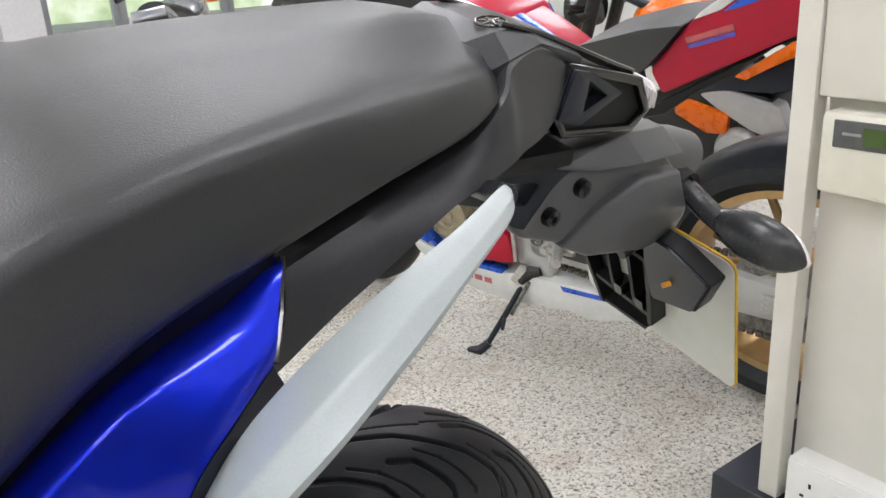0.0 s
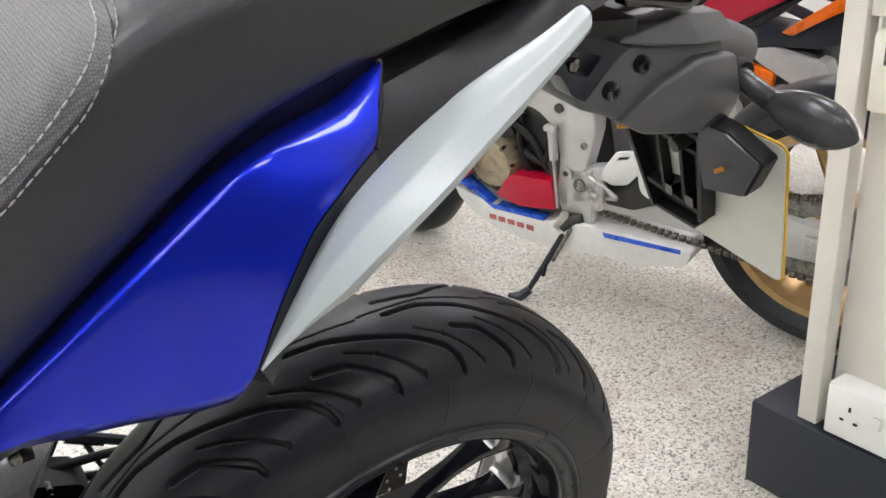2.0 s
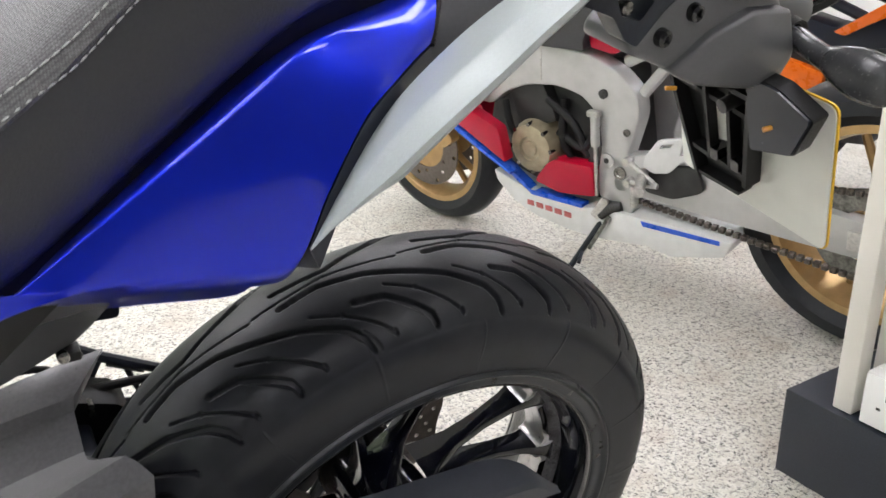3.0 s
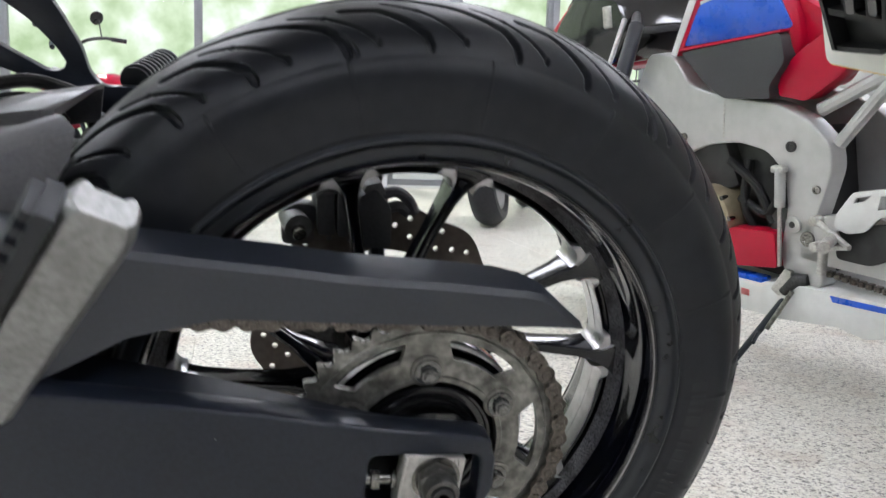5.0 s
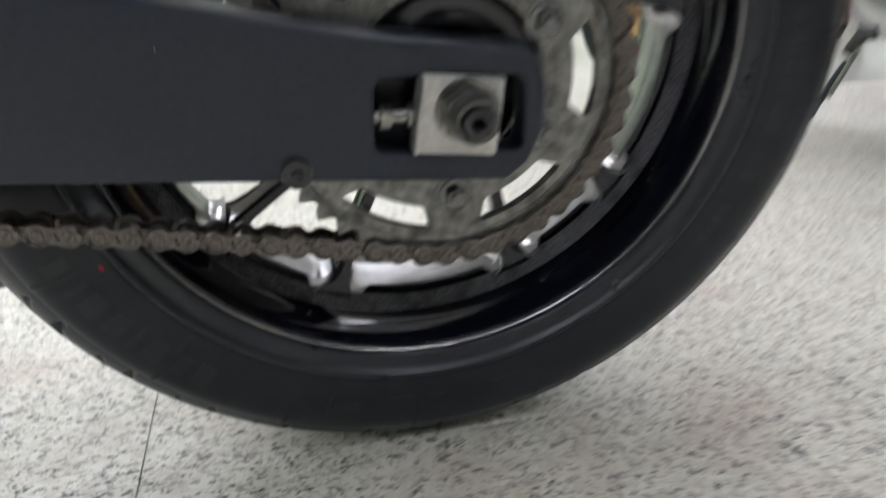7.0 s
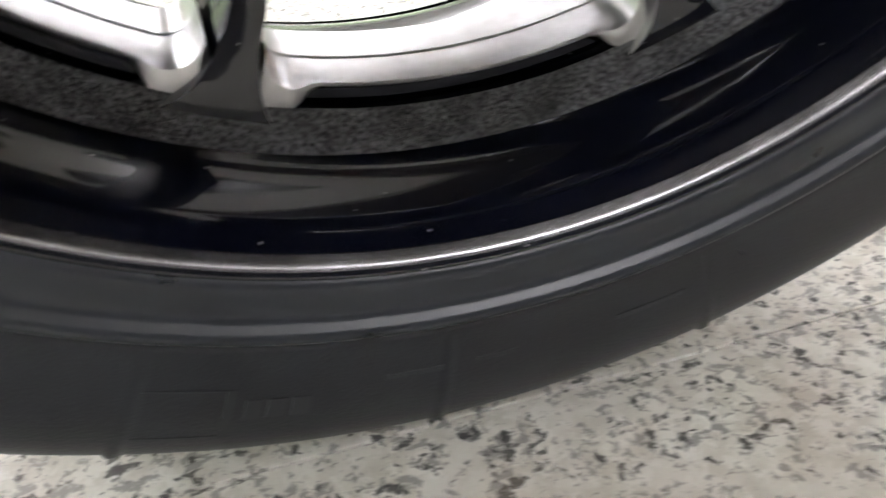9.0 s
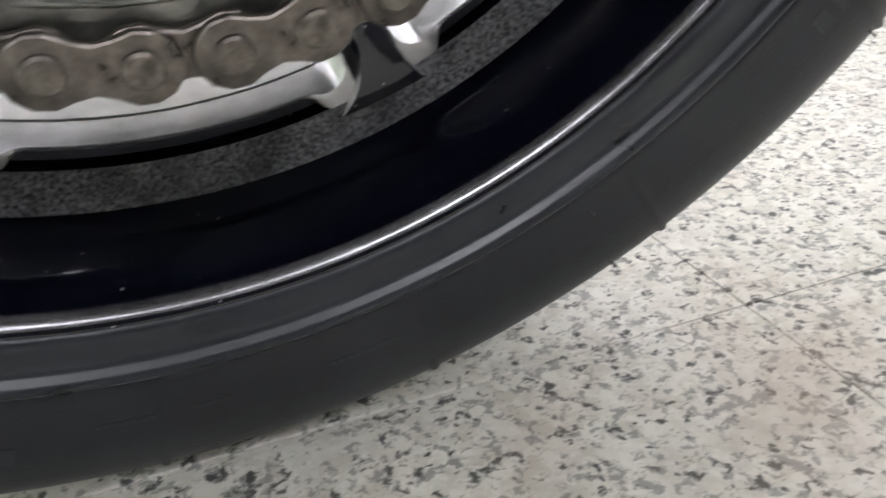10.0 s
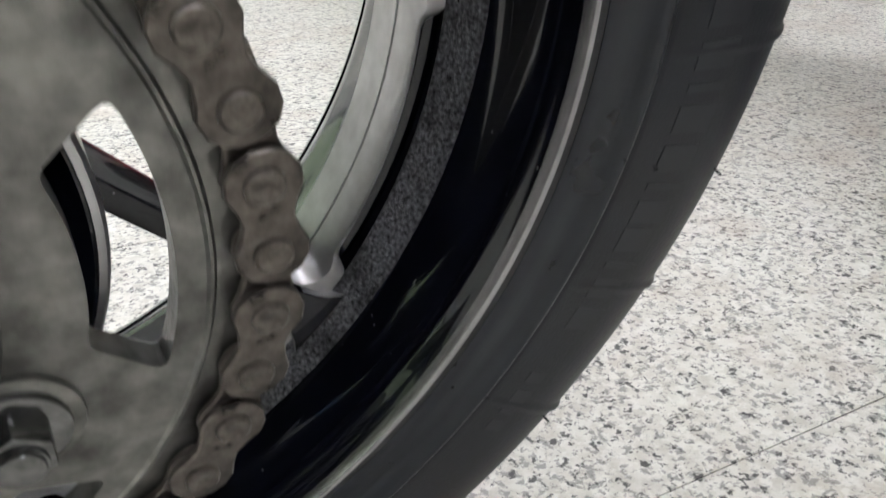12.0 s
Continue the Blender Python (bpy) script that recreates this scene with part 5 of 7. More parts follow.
part("rail_bracket", plate(rounded([(0.095, 0.575), (0.135, 0.562), (0.165, 0.560), (0.224, 0.541), (0.205, 0.520), (0.180, 0.500), (0.165, 0.507), (0.148, 0.527), (0.095, 0.545)], 0.004), -0.0330, -0.010, [rounded([(0.145, 0.548), (0.190, 0.539), (0.178, 0.522), (0.156, 0.528)], 0.004)], 0.003), BLACK_SATIN, bike, "black grab rail bracket")
part("bracket_screw", rod((0.165, -0.020, 0.532), (0.165, -0.030, 0.532), 0.0065, 16, None, 0.002), ZINC, bike)
part("under_tray", plate([(0.0, 0.55), (0.1, 0.580), (0.2, 0.575), (0.2, 0.560), (0.1, 0.565), (0.0, 0.53)], -0.055, 0.055, (), 0.004), BLACK_PLASTIC, bike)

# the plate and the ribbed holder on its inner side, built in the plate's own slope
PLATE_AT = Vector((0.3615, -0.1133, 0.4547))
PLATE_ACROSS, PLATE_DOWN = Vector((0.0095, 0.0784, -0.0031)).normalized(), Vector((0.0651, -0.0029, -0.1614)).normalized()
PLATE_OFF = PLATE_ACROSS.cross(PLATE_DOWN).normalized()


def on_plate(y, s, off=0.0):
    """A point on the plate: across, down from its top edge, off its inner face."""
    return PLATE_AT + PLATE_ACROSS * (y + 0.1195) + PLATE_DOWN * s + PLATE_OFF * off


def plate_piece(outline, o0, o1, bevel=0.0015):
    rings = [[on_plate(y, s, o) for y, s in outline] for o in (o0, o1)]  # an inner and an outer outline
    b = skin(rings)
    soften(b, bevel, 2)
    return b


PL = rounded([(-0.121, -0.002), (0.107, -0.002), (0.107, 0.176), (-0.121, 0.176)], 0.012, 4)
number_plate = part("number_plate", plate_piece(PL, 0.0, 0.0016, 0), PLATE_BACK, bike, "back of a white plastic number plate")
PF = rounded([(-0.1228, -0.0038), (0.1088, -0.0038), (0.1088, 0.1778), (-0.1228, 0.1778)], 0.013, 4)
part("plate_face", plate_piece(PF, -0.0022, -0.0001, 0), YELLOW, number_plate, "yellow reflective front")
HOLD = rounded([(0.096, -0.010), (0.090, 0.040), (0.060, 0.126), (0.052, 0.150), (-0.008, 0.148), (-0.022, 0.140), (-0.032, 0.050), (-0.034, -0.010)], 0.004)
holder = part("plate_holder", plate_piece(HOLD, 0.003, 0.007), BLACK_PLASTIC, carrier)
for rib, deep in (([(0.090, -0.01), (0.096, -0.01), (0.091, 0.04), (0.056, 0.150), (0.050, 0.150), (0.085, 0.04)], 0.024), ([(-0.031, -0.01), (-0.037, -0.01), (-0.030, 0.130), (-0.024, 0.130)], 0.024),
                  ([(0.036, 0.0), (0.041, 0.0), (0.033, 0.118), (0.028, 0.118)], 0.022), ([(-0.002, 0.0), (0.003, 0.0), (0.000, 0.118), (-0.005, 0.118)], 0.022),
                  ([(-0.026, 0.116), (0.060, 0.110), (0.059, 0.116), (-0.026, 0.122)], 0.022), ([(-0.018, 0.143), (0.052, 0.146), (0.050, 0.151), (-0.016, 0.148)], 0.022),
                  ([(-0.034, 0.040), (0.086, 0.032), (0.084, 0.038), (-0.034, 0.046)], 0.018), ([(-0.036, 0.006), (0.078, 0.0), (0.078, 0.006), (-0.036, 0.012)], 0.028)):
    part("holder_rib", plate_piece(rib, 0.004, deep), BLACK_PLASTIC, holder)
for y in (0.018, -0.015):
    part("holder_clip", plate_piece(rounded([(y - 0.006, 0.098), (y + 0.006, 0.098), (y + 0.006, 0.112), (y - 0.006, 0.112)], 0.002), 0.012, 0.026), BLACK_GLOSS, holder)
part("holder_tag", plate_piece(rounded([(0.034, 0.050), (0.002, 0.050), (0.004, 0.092), (0.032, 0.098)], 0.003), 0.0085, 0.0095, 0), PLATE_BACK, holder, "white paper sticker")
part("holder_arm", tube([(0.33, -0.02, 0.462), on_plate(0.02, -0.01, 0.02)], 0.020, 12), BLACK_PLASTIC, holder)
part("holder_screw", rod(on_plate(-0.008, 0.026, 0.010), on_plate(-0.008, 0.026, 0.036), 0.0080, 14, None, 0.001), DARK_STEEL, holder)
AMBER = shade("amber_plastic", (0.7, 0.3, 0.03), 0.3)
part("bulb_tip", rod(on_plate(-0.084, 0.016, 0.036), on_plate(-0.080, 0.016, 0.047), 0.0026, 10), AMBER, holder, "amber bulb tip")
part("bulb_tip", rod(on_plate(0.062, 0.030, 0.038), on_plate(0.066, 0.026, 0.049), 0.0026, 10), AMBER, holder, "amber bulb tip")
BOX = [(-0.054, -0.028), (-0.088, -0.027), (-0.131, -0.010), (-0.110, 0.038), (-0.056, 0.056), (-0.050, 0.004)]
part("plate_lamp", plate_piece(rounded(BOX, 0.004), 0.020, 0.037, 0.004), BLACK_PLASTIC, holder, "black number plate lamp housing")
part("lamp_lip", plate_piece(rounded([(y * 0.98, s * 0.98) for y, s in BOX], 0.004), 0.0372, 0.040, 0.001), BLACK_SATIN, holder)

# turn signal on a short stalk
SIGNAL_GREY = shade("smooth_signal_plastic", (0.036, 0.037, 0.040), 0.26, vary=0.1, scale=300, spec=0.5)
STALK = spline([(0.372, -0.030, 0.4980), (0.360, -0.058, 0.4990), (0.349, -0.082, 0.4985), (0.345, -0.100, 0.4970)], 5)
part("signal_stalk", tube(STALK, [0.0135, 0.0125, 0.0118, 0.0112, 0.0108, 0.0105, 0.0103, 0.0102, 0.0102, 0.0102, 0.0102, 0.0102, 0.0102, 0.0102, 0.0102, 0.0102], 16), SIGNAL_GREY, bike)
part("stalk_collar", lathe([(-0.004, 0.012), (-0.006, 0.016), (0.004, 0.018), (0.006, 0.013)], 24), BLACK_PLASTIC, bike).matrix_basis = Matrix.Translation((0.368, -0.040, 0.498))


def teardrop(start, end, radii, deep, high):
    a, c = Vector(start), Vector(end)
    d = (c - a).normalized()
    side = d.cross(Vector((0, 0, 1))).normalized()
    up = side.cross(d)
    return [[a.lerp(c, t) + (side * math.cos(2 * math.pi * k / 28) * deep + up * math.sin(2 * math.pi * k / 28) * high) * r for k in range(28)] for t, r in radii]


signal = part("turn_signal", skin(teardrop((0.346, -0.094, 0.4975), (0.359, -0.174, 0.489), ((0, 0.0095), (0.06, 0.0125), (0.16, 0.0165), (0.32, 0.0205), (0.46, 0.0222), (0.6, 0.0220), (0.74, 0.0192), (0.86, 0.0140), (0.94, 0.0085), (0.985, 0.0040), (1, 0.0015)), 0.75, 1.0)), SIGNAL_GREY, bike, "black teardrop turn signal")
part("signal_lens", skin(teardrop((0.353, -0.110, 0.4965), (0.364, -0.1750, 0.4885), ((0, 0.009), (0.15, 0.0150), (0.4, 0.0196), (0.6, 0.0192), (0.78, 0.0150), (0.9, 0.0092), (1, 0.002)), 0.55, 1.0)), LAMP_CLEAR, signal, "clear signal lens")

GROUP = Matrix()
# pillion footpeg: an alloy bar with a notched rubber on its top
P0, P1 = Vector((-0.193, -0.294, 0.252)), Vector((-0.275, -0.212, 0.110))
ax = (P1 - P0).normalized()
sd = ax.cross(Vector((0, 1, 0.3))).normalized()
ot = sd.cross(ax).normalized()


def bar(a0, a1, s0, s1, o0, o1, bevel):
    rings = [[P0 + ax * a + sd * s + ot * o for s, o in ((s0, o0), (s1, o0), (s1, o1), (s0, o1))] for a in (a0, a1)]
    b = skin(rings)
    soften(b, bevel, 2)
    return b


rings = []
for a, k in ((-0.003, 0.78), (-0.001, 0.88), (0.003, 0.96), (0.012, 1.0), (0.09, 1.0), (0.17, 1.0)):
    rings.append([P0 + ax * a + sd * s * k + ot * o * k for s, o in ((-0.016, -0.006), (-0.012, -0.011), (0.012, -0.011), (0.016, -0.006), (0.016, 0.005), (0.0135, 0.010), (0.0105, 0.0095), (0.008, 0.007), (-0.008, 0.007), (-0.0105, 0.0095), (-0.0135, 0.010), (-0.016, 0.005))])
PEG_ALLOY = shade("cast_peg_alloy", (0.27, 0.27, 0.265), 0.40, metal=0.8, vary=0.25, scale=200, bump=0.3, bump_scale=500, stain=0.4, stain_color=(0.16, 0.155, 0.15), stain_scale=40)
footpeg = part("footpeg", skin(rings), PEG_ALLOY, bike, "bare aluminium pillion footpeg with notched rubber")
part("peg_face", bar(0.03, 0.055, -0.0045, 0.0045, 0.006, 0.0082, 0.0007), STEEL_AGED, footpeg)
part("peg_rubber", bar(0.004, 0.16, -0.023, -0.0155, -0.012, 0.008, 0.002), RUBBER, footpeg)
for k in range(14):
    part("rubber_rib", bar(0.006 + 0.0112 * k, 0.012 + 0.0112 * k, -0.028, -0.0225, -0.011, 0.007, 0.0014), RUBBER, footpeg)
for a in (0.03, 0.10):
    part("peg_screw", rod(P0 + ax * a + ot * 0.0098, P0 + ax * a + ot * 0.0125, 0.0055, 14, None, 0.001), DARK_STEEL, footpeg)
part("peg_hanger", tube(spline([(-0.275, -0.212, 0.110), (-0.30, -0.17, 0.15), (-0.32, -0.15, 0.24), (-0.36, -0.14, 0.34)]), 0.014, 12), BLACK_SATIN, bike)

# splash guard ahead of the tyre: a satin saddle with two ridges that end in points
REAR = [(-0.252, 0.118, 0.196), (-0.2475, 0.103, 0.219), (-0.2444, 0.0939, 0.2288), (-0.2505, 0.086, 0.2285), (-0.2640, 0.071, 0.2215), (-0.2765, 0.058, 0.2145), (-0.2785, 0.050, 0.206), (-0.2790, 0.015, 0.1935), (-0.2795, -0.010, 0.2085), (-0.2760, -0.019, 0.2145), (-0.2660, -0.032, 0.2255), (-0.2562, -0.043, 0.2335), (-0.2500, -0.052, 0.2335), (-0.2417, -0.066, 0.2285), (-0.2440, -0.073, 0.2140), (-0.264, -0.078, 0.178)]
FORE = [(-0.44, 0.125, 0.135), (-0.44, 0.106, 0.160), (-0.44, 0.095, 0.172), (-0.44, 0.084, 0.172), (-0.44, 0.072, 0.171), (-0.44, 0.060, 0.170), (-0.44, 0.052, 0.160), (-0.44, 0.015, 0.140), (-0.44, -0.010, 0.138), (-0.44, -0.022, 0.140), (-0.44, -0.034, 0.142), (-0.44, -0.046, 0.142), (-0.44, -0.060, 0.138), (-0.44, -0.074, 0.128), (-0.44, -0.084, 0.108), (-0.44, -0.090, 0.075)]
REAR, FORE = [Vector(p) for p in REAR], [Vector(p) for p in FORE]
rings = []
for k in range(13):
    t = (k / 12) ** 1.4
    row = [a.lerp(c, t) + Vector((0, 0, 0.008 * math.sin(math.pi * t))) for a, c in zip(REAR, FORE)]
    rings.append(row + [p + Vector((-0.001, 0, -0.004)) for p in reversed(row)])
SPLASH_GREY = shade("satin_grey_guard", (0.120, 0.118, 0.124), 0.30, vary=0.12, scale=300, bump=0.08, bump_scale=1500, spec=0.5)
part("splash_guard", skin(rings), SPLASH_GREY, bike, "satin dark grey splash guard with two points", 24)
# far-side pillion hanger with its peg, seen past the tyre
HANGER = [(-0.40, 0.345), (-0.312, 0.297), (-0.295, 0.268), (-0.280, 0.240), (-0.274, 0.216), (-0.262, 0.203), (-0.215, 0.206), (-0.208, 0.197), (-0.211, 0.168), (-0.266, 0.172), (-0.290, 0.196), (-0.314, 0.203), (-0.361, 0.221), (-0.42, 0.244), (-0.42, 0.268), (-0.359, 0.243), (-0.311, 0.216), (-0.298, 0.217), (-0.293, 0.226), (-0.302, 0.239), (-0.324, 0.263), (-0.41, 0.325)]
part("far_hanger", plate(rounded(HANGER, 0.006), 0.214, 0.228, (), 0.004), BLACK_SATIN, bike, "black far pillion peg hanger")
part("hanger_bolt", rod((-0.236, 0.214, 0.187), (-0.236, 0.208, 0.187), 0.009, 16, None, 0.001), DARK_STEEL, bike)
FAR_IN, FAR_OUT = Vector((-0.234, 0.222, 0.207)), Vector((-0.210, 0.300, 0.214))
fp = part("far_footpeg", tube([FAR_IN, FAR_OUT], 0.0150, 16), RUBBER, bike)
for k in range(9):
    c, d = FAR_IN.lerp(FAR_OUT, 0.08 + 0.105 * k), (FAR_OUT - FAR_IN).normalized()
    part("rubber_rib", rod(c - d * 0.0024, c + d * 0.0024, 0.0178, 16, None, 0.001), RUBBER, fp)
part("under_shell", skin([[(-0.262, -0.130, 0.432), (-0.267, -0.065, 0.372), (-0.273, 0.000, 0.314), (-0.277, 0.004, 0.312), (-0.275, -0.065, 0.380), (-0.270, -0.130, 0.440)],
                          [(-0.310, -0.130, 0.428), (-0.310, -0.065, 0.360), (-0.310, 0.000, 0.297), (-0.312, 0.004, 0.297), (-0.312, -0.065, 0.368), (-0.312, -0.130, 0.436)],
                          [(-0.420, -0.130, 0.410), (-0.420, -0.065, 0.330), (-0.420, 0.000, 0.252), (-0.420, 0.004, 0.252), (-0.420, -0.065, 0.338), (-0.420, -0.130, 0.418)]]), GREY_PLASTIC, bike, "dark grey under-seat shell")
part("shell_clip", box(-0.276, -0.004, 0.309, 0.012, 0.014, 0.008, 0.0015), BLACK_PLASTIC, bike)
part("shell_clip", rod((-0.282, -0.006, 0.311), (-0.282, -0.016, 0.314), 0.0045, 12, None, 0.001), ZINC, bike)
# linkage rods between the far swingarm and the guard
part("far_frame", tube([(-0.268, 0.150, 0.196), (-0.242, 0.150, 0.176), (-0.185, 0.150, 0.140)], 0.0055, 8), BLACK_SATIN, bike)
part("far_frame", tube([(-0.275, 0.150, 0.128), (-0.230, 0.150, 0.113), (-0.185, 0.150, 0.098)], 0.0050, 8), BLACK_SATIN, bike)
part("far_frame", tube([(-0.244, 0.150, 0.172), (-0.256, 0.150, 0.148), (-0.262, 0.150, 0.124)], 0.0035, 8), BLACK_SATIN, bike)
part("far_frame", tube([(-0.222, 0.150, 0.160), (-0.214, 0.150, 0.130), (-0.206, 0.150, 0.106)], 0.0030, 8), BLACK_SATIN, bike)
part("frame_strip", tube([(-0.238, 0.148, 0.166), (-0.205, 0.148, 0.146)], 0.0018, 6), ZINC, bike)
part("cable", tube(spline([(-0.45, 0.12, 0.180), (-0.368, 0.13, 0.210), (-0.342, 0.13, 0.216), (-0.311, 0.13, 0.222), (-0.285, 0.13, 0.217), (-0.269, 0.13, 0.208), (-0.259, 0.13, 0.185)]), 0.0062, 10), BLACK_PLASTIC, bike)
part("cable", tube(spline([(-0.45, 0.10, 0.165), (-0.363, 0.11, 0.200), (-0.337, 0.11, 0.209), (-0.312, 0.11, 0.213), (-0.291, 0.11, 0.208), (-0.278, 0.11, 0.192)]), 0.0035, 10), BLACK_PLASTIC, bike)
part("guard_bracket", plate(rounded([(-0.300, 0.172), (-0.271, 0.170), (-0.238, 0.156), (-0.228, 0.140), (-0.262, 0.085), (-0.300, 0.080)], 0.004), 0.100, 0.140, (), 0.003), BLACK_PLASTIC, bike)
for z in (0.166, 0.158):
    part("bracket_clip", rod((-0.262, 0.092, z + 0.002), (-0.262, 0.104, z), 0.0030, 8), ZINC, bike)
part("linkage_cover", plate(rounded([(-0.45, 0.16), (-0.31, 0.155), (-0.262, 0.142), (-0.27, 0.12), (-0.33, 0.11), (-0.45, 0.10)], 0.008), -0.11, 0.10, (), 0.012), BLACK_SATIN, bike)
part("silencer", tube([(-0.5, 0.02, -0.10), (-0.30, 0.06, -0.12), (-0.2, 0.08, -0.12)], [0.06, 0.065, 0.055], 20), DARK_STEEL, bike)
part("side_stand", tube([(-0.48, -0.12, -0.02), (-0.44, -0.20, -0.16), (-0.42, -0.31, -0.245)], [0.012, 0.012, 0.010], 12), BLACK_SATIN, bike)


# ---- a motorcycle's wheel, used for all the others: x forward, y to the left, z up from the floor ----
def wheel_unit(parent, x, r_tyre, r_rim, half, rim_mat, label, spokes=5, twist=10):
    prof = [(-half * 0.75, r_rim), (-half, r_rim + 0.03), (-half * 0.95, r_tyre - 0.035), (-half * 0.5, r_tyre - 0.008), (0, r_tyre), (half * 0.5, r_tyre - 0.008), (half * 0.95, r_tyre - 0.035), (half, r_rim + 0.03), (half * 0.75, r_rim)]
    at = (x, 0, r_tyre)
    w = part("wheel", lathe([(-half * 0.8, r_rim + 0.006), (-half * 0.8, r_rim - 0.012), (-0.02, r_rim - 0.03), (0.02, r_rim - 0.03), (half * 0.8, r_rim - 0.012), (half * 0.8, r_rim + 0.006)], 72, at=at), rim_mat, parent, label)
    part("tyre", lathe(prof, 72, at=at), RUBBER, w)
    part("hub", lathe([(-0.06, 0.01), (-0.06, 0.04), (0.06, 0.04), (0.06, 0.01)], 32, at=at), rim_mat, w)
    for k in range(spokes):
        for s in (-twist, twist):
            a = radians(360 / spokes * k + 10)
            d, e = Vector((math.cos(a), 0, math.sin(a))), Vector((math.cos(a + radians(s)), 0, math.sin(a + radians(s))))
            part("spoke", tube([Vector(at) + d * 0.035, Vector(at) + e * (r_rim - 0.015)], [0.013, 0.009], 8), rim_mat, w)
    return w


# ---- the white, red and blue sports motorcycle ----
sport = thing("sport_motorcycle", pose(1.388, 0.286, 0, -9.7, 0, 103.2), "white, red and blue sports motorcycle with gold wheels", "motorcycle")
fw = wheel_unit(sport, 1.385, 0.30, 0.222, 0.058, GOLD, "gold front wheel")
for s in (-1, 1):
    holes = [arc(1.385 + r * math.cos(a), 0.30 + r * math.sin(a), 0.007, 0, 315, 7) for k in range(20) for r, a in ((0.112 + 0.017 * (k % 3), radians(18 * k)),)]
    part("front_disc", plate(arc(1.385, 0.30, 0.160, 0, 354, 59), s * 0.064, s * 0.069, [*holes, arc(1.385, 0.30, 0.098, 0, 350, 35)], 0), DISC_STEEL, fw, "drilled steel brake disc")
    part("disc_carrier", lathe([(s * 0.062, 0.03), (s * 0.062, 0.10), (s * 0.066, 0.10), (s * 0.066, 0.03)], 40, at=(1.385, 0, 0.30)), GOLD, fw)
    part("fork_leg", tube([(1.385, s * 0.10, 0.29), (1.30, s * 0.10, 0.50), (1.18, s * 0.10, 0.80)], [0.024, 0.026, 0.028], 16), GOLD, sport, "gold fork leg")
    part("front_caliper", plate(rounded([(1.25, 0.30), (1.30, 0.42), (1.26, 0.44), (1.20, 0.33)], 0.012), s * 0.072, s * 0.105, (), 0.006), GOLD, sport)
part("front_mudguard", skin([[((1.385 + r * math.cos(a)), w, 0.30 + r * math.sin(a)) for w, r in ((-0.07, 0.30), (-0.068, 0.325), (0, 0.335), (0.068, 0.325), (0.07, 0.30))] for a in [radians(55 + 8 * k) for k in range(15)]], False, False), RED_PAINT, sport)
wheel_unit(sport, 0.0, 0.317, 0.222, 0.09, GOLD, "gold rear wheel")
FRAME = [(1.11, 0.68), (1.04, 0.785), (0.955, 0.775), (0.905, 0.70), (0.855, 0.685), (0.76, 0.668), (0.648, 0.652), (0.57, 0.617), (0.519, 0.568), (0.513, 0.515), (0.533, 0.459), (0.558, 0.394), (0.545, 0.30), (0.54, 0.252), (0.605, 0.24), (0.65, 0.29), (0.645, 0.345), (0.628, 0.418), (0.632, 0.50), (0.68, 0.548), (0.76, 0.565), (0.858, 0.556), (0.93, 0.53), (0.99, 0.487), (1.06, 0.50), (1.075, 0.58)]
for s in (1, -1):
    spar = part("frame_spar", plate(rounded(FRAME, 0.02, 3), s * 0.085, s * 0.135, (), 0.014, segments=3), FRAME_SILVER, sport, "silver aluminium frame spar")
    for x, z, r in ((0.612, 0.560, 0.012), (0.575, 0.36, 0.017), (0.55, 0.47, 0.009), (0.93, 0.575, 0.010)):
        part("frame_bolt", lathe([(s * 0.130, 0), (s * 0.139, 0), (s * 0.139, r * 0.5), (s * 0.141, r * 0.6), (s * 0.141, r), (s * 0.130, r)], 20, False, at=(x, 0, z)), DARK_STEEL if r > 0.011 and z > 0.5 else ZINC, spar)
    part("frame_seam", box(0.80, s * 0.1352, 0.617, 0.004, 0.002, 0.085, 0.0, Euler((0, -0.1, 0)).to_matrix()), ALU, spar)
part("engine", plate([(0.60, 0.24), (0.98, 0.24), (1.06, 0.4), (1.0, 0.58), (0.62, 0.58)], -0.10, 0.085, (), 0.02), ENGINE_DARK, sport)
part("cylinder_block", box(0.86, 0.06, 0.50, 0.13, 0.12, 0.13, 0.01, Euler((0, 0.35, 0)).to_matrix()), ENGINE_DARK, sport)
part("clutch_cover", lathe([(0.085, 0.0), (0.150, 0.0), (0.152, 0.02), (0.149, 0.022), (0.149, 0.03), (0.156, 0.034), (0.156, 0.055), (0.150, 0.066), (0.13, 0.074), (0.085, 0.078)], 40, False, at=(0.85, 0, 0.385)), ENGINE_TAN, sport, "bronze round engine cover")
for k in range(8):
    a = radians(45 * k)
    part("cover_bolt", rod((0.85 + 0.067 * math.cos(a), 0.13, 0.385 + 0.067 * math.sin(a)), (0.85 + 0.067 * math.cos(a), 0.152, 0.385 + 0.067 * math.sin(a)), 0.006, 8), ZINC, sport)
for p in ([(0.78, 0.11, 0.43), (0.70, 0.12, 0.40), (0.66, 0.12, 0.44)], [(0.80, 0.12, 0.52), (0.72, 0.12, 0.46), (0.68, 0.12, 0.38)], [(0.95, 0.12, 0.50), (0.93, 0.13, 0.43), (0.90, 0.12, 0.36)], [(0.76, 0.10, 0.52), (0.76, 0.12, 0.42), (0.74, 0.11, 0.36)]):
    part("hose", tube(spline(p), 0.011, 10), BLACK_PLASTIC, sport)
part("lower_cowl", plate(rounded([(0.842, 0.295), (0.795, 0.352), (0.770, 0.368), (0.649, 0.368), (0.643, 0.287), (0.76, 0.275)], 0.01), 0.11, 0.155, (), 0.008), RED_PAINT, sport, "red lower cowl")
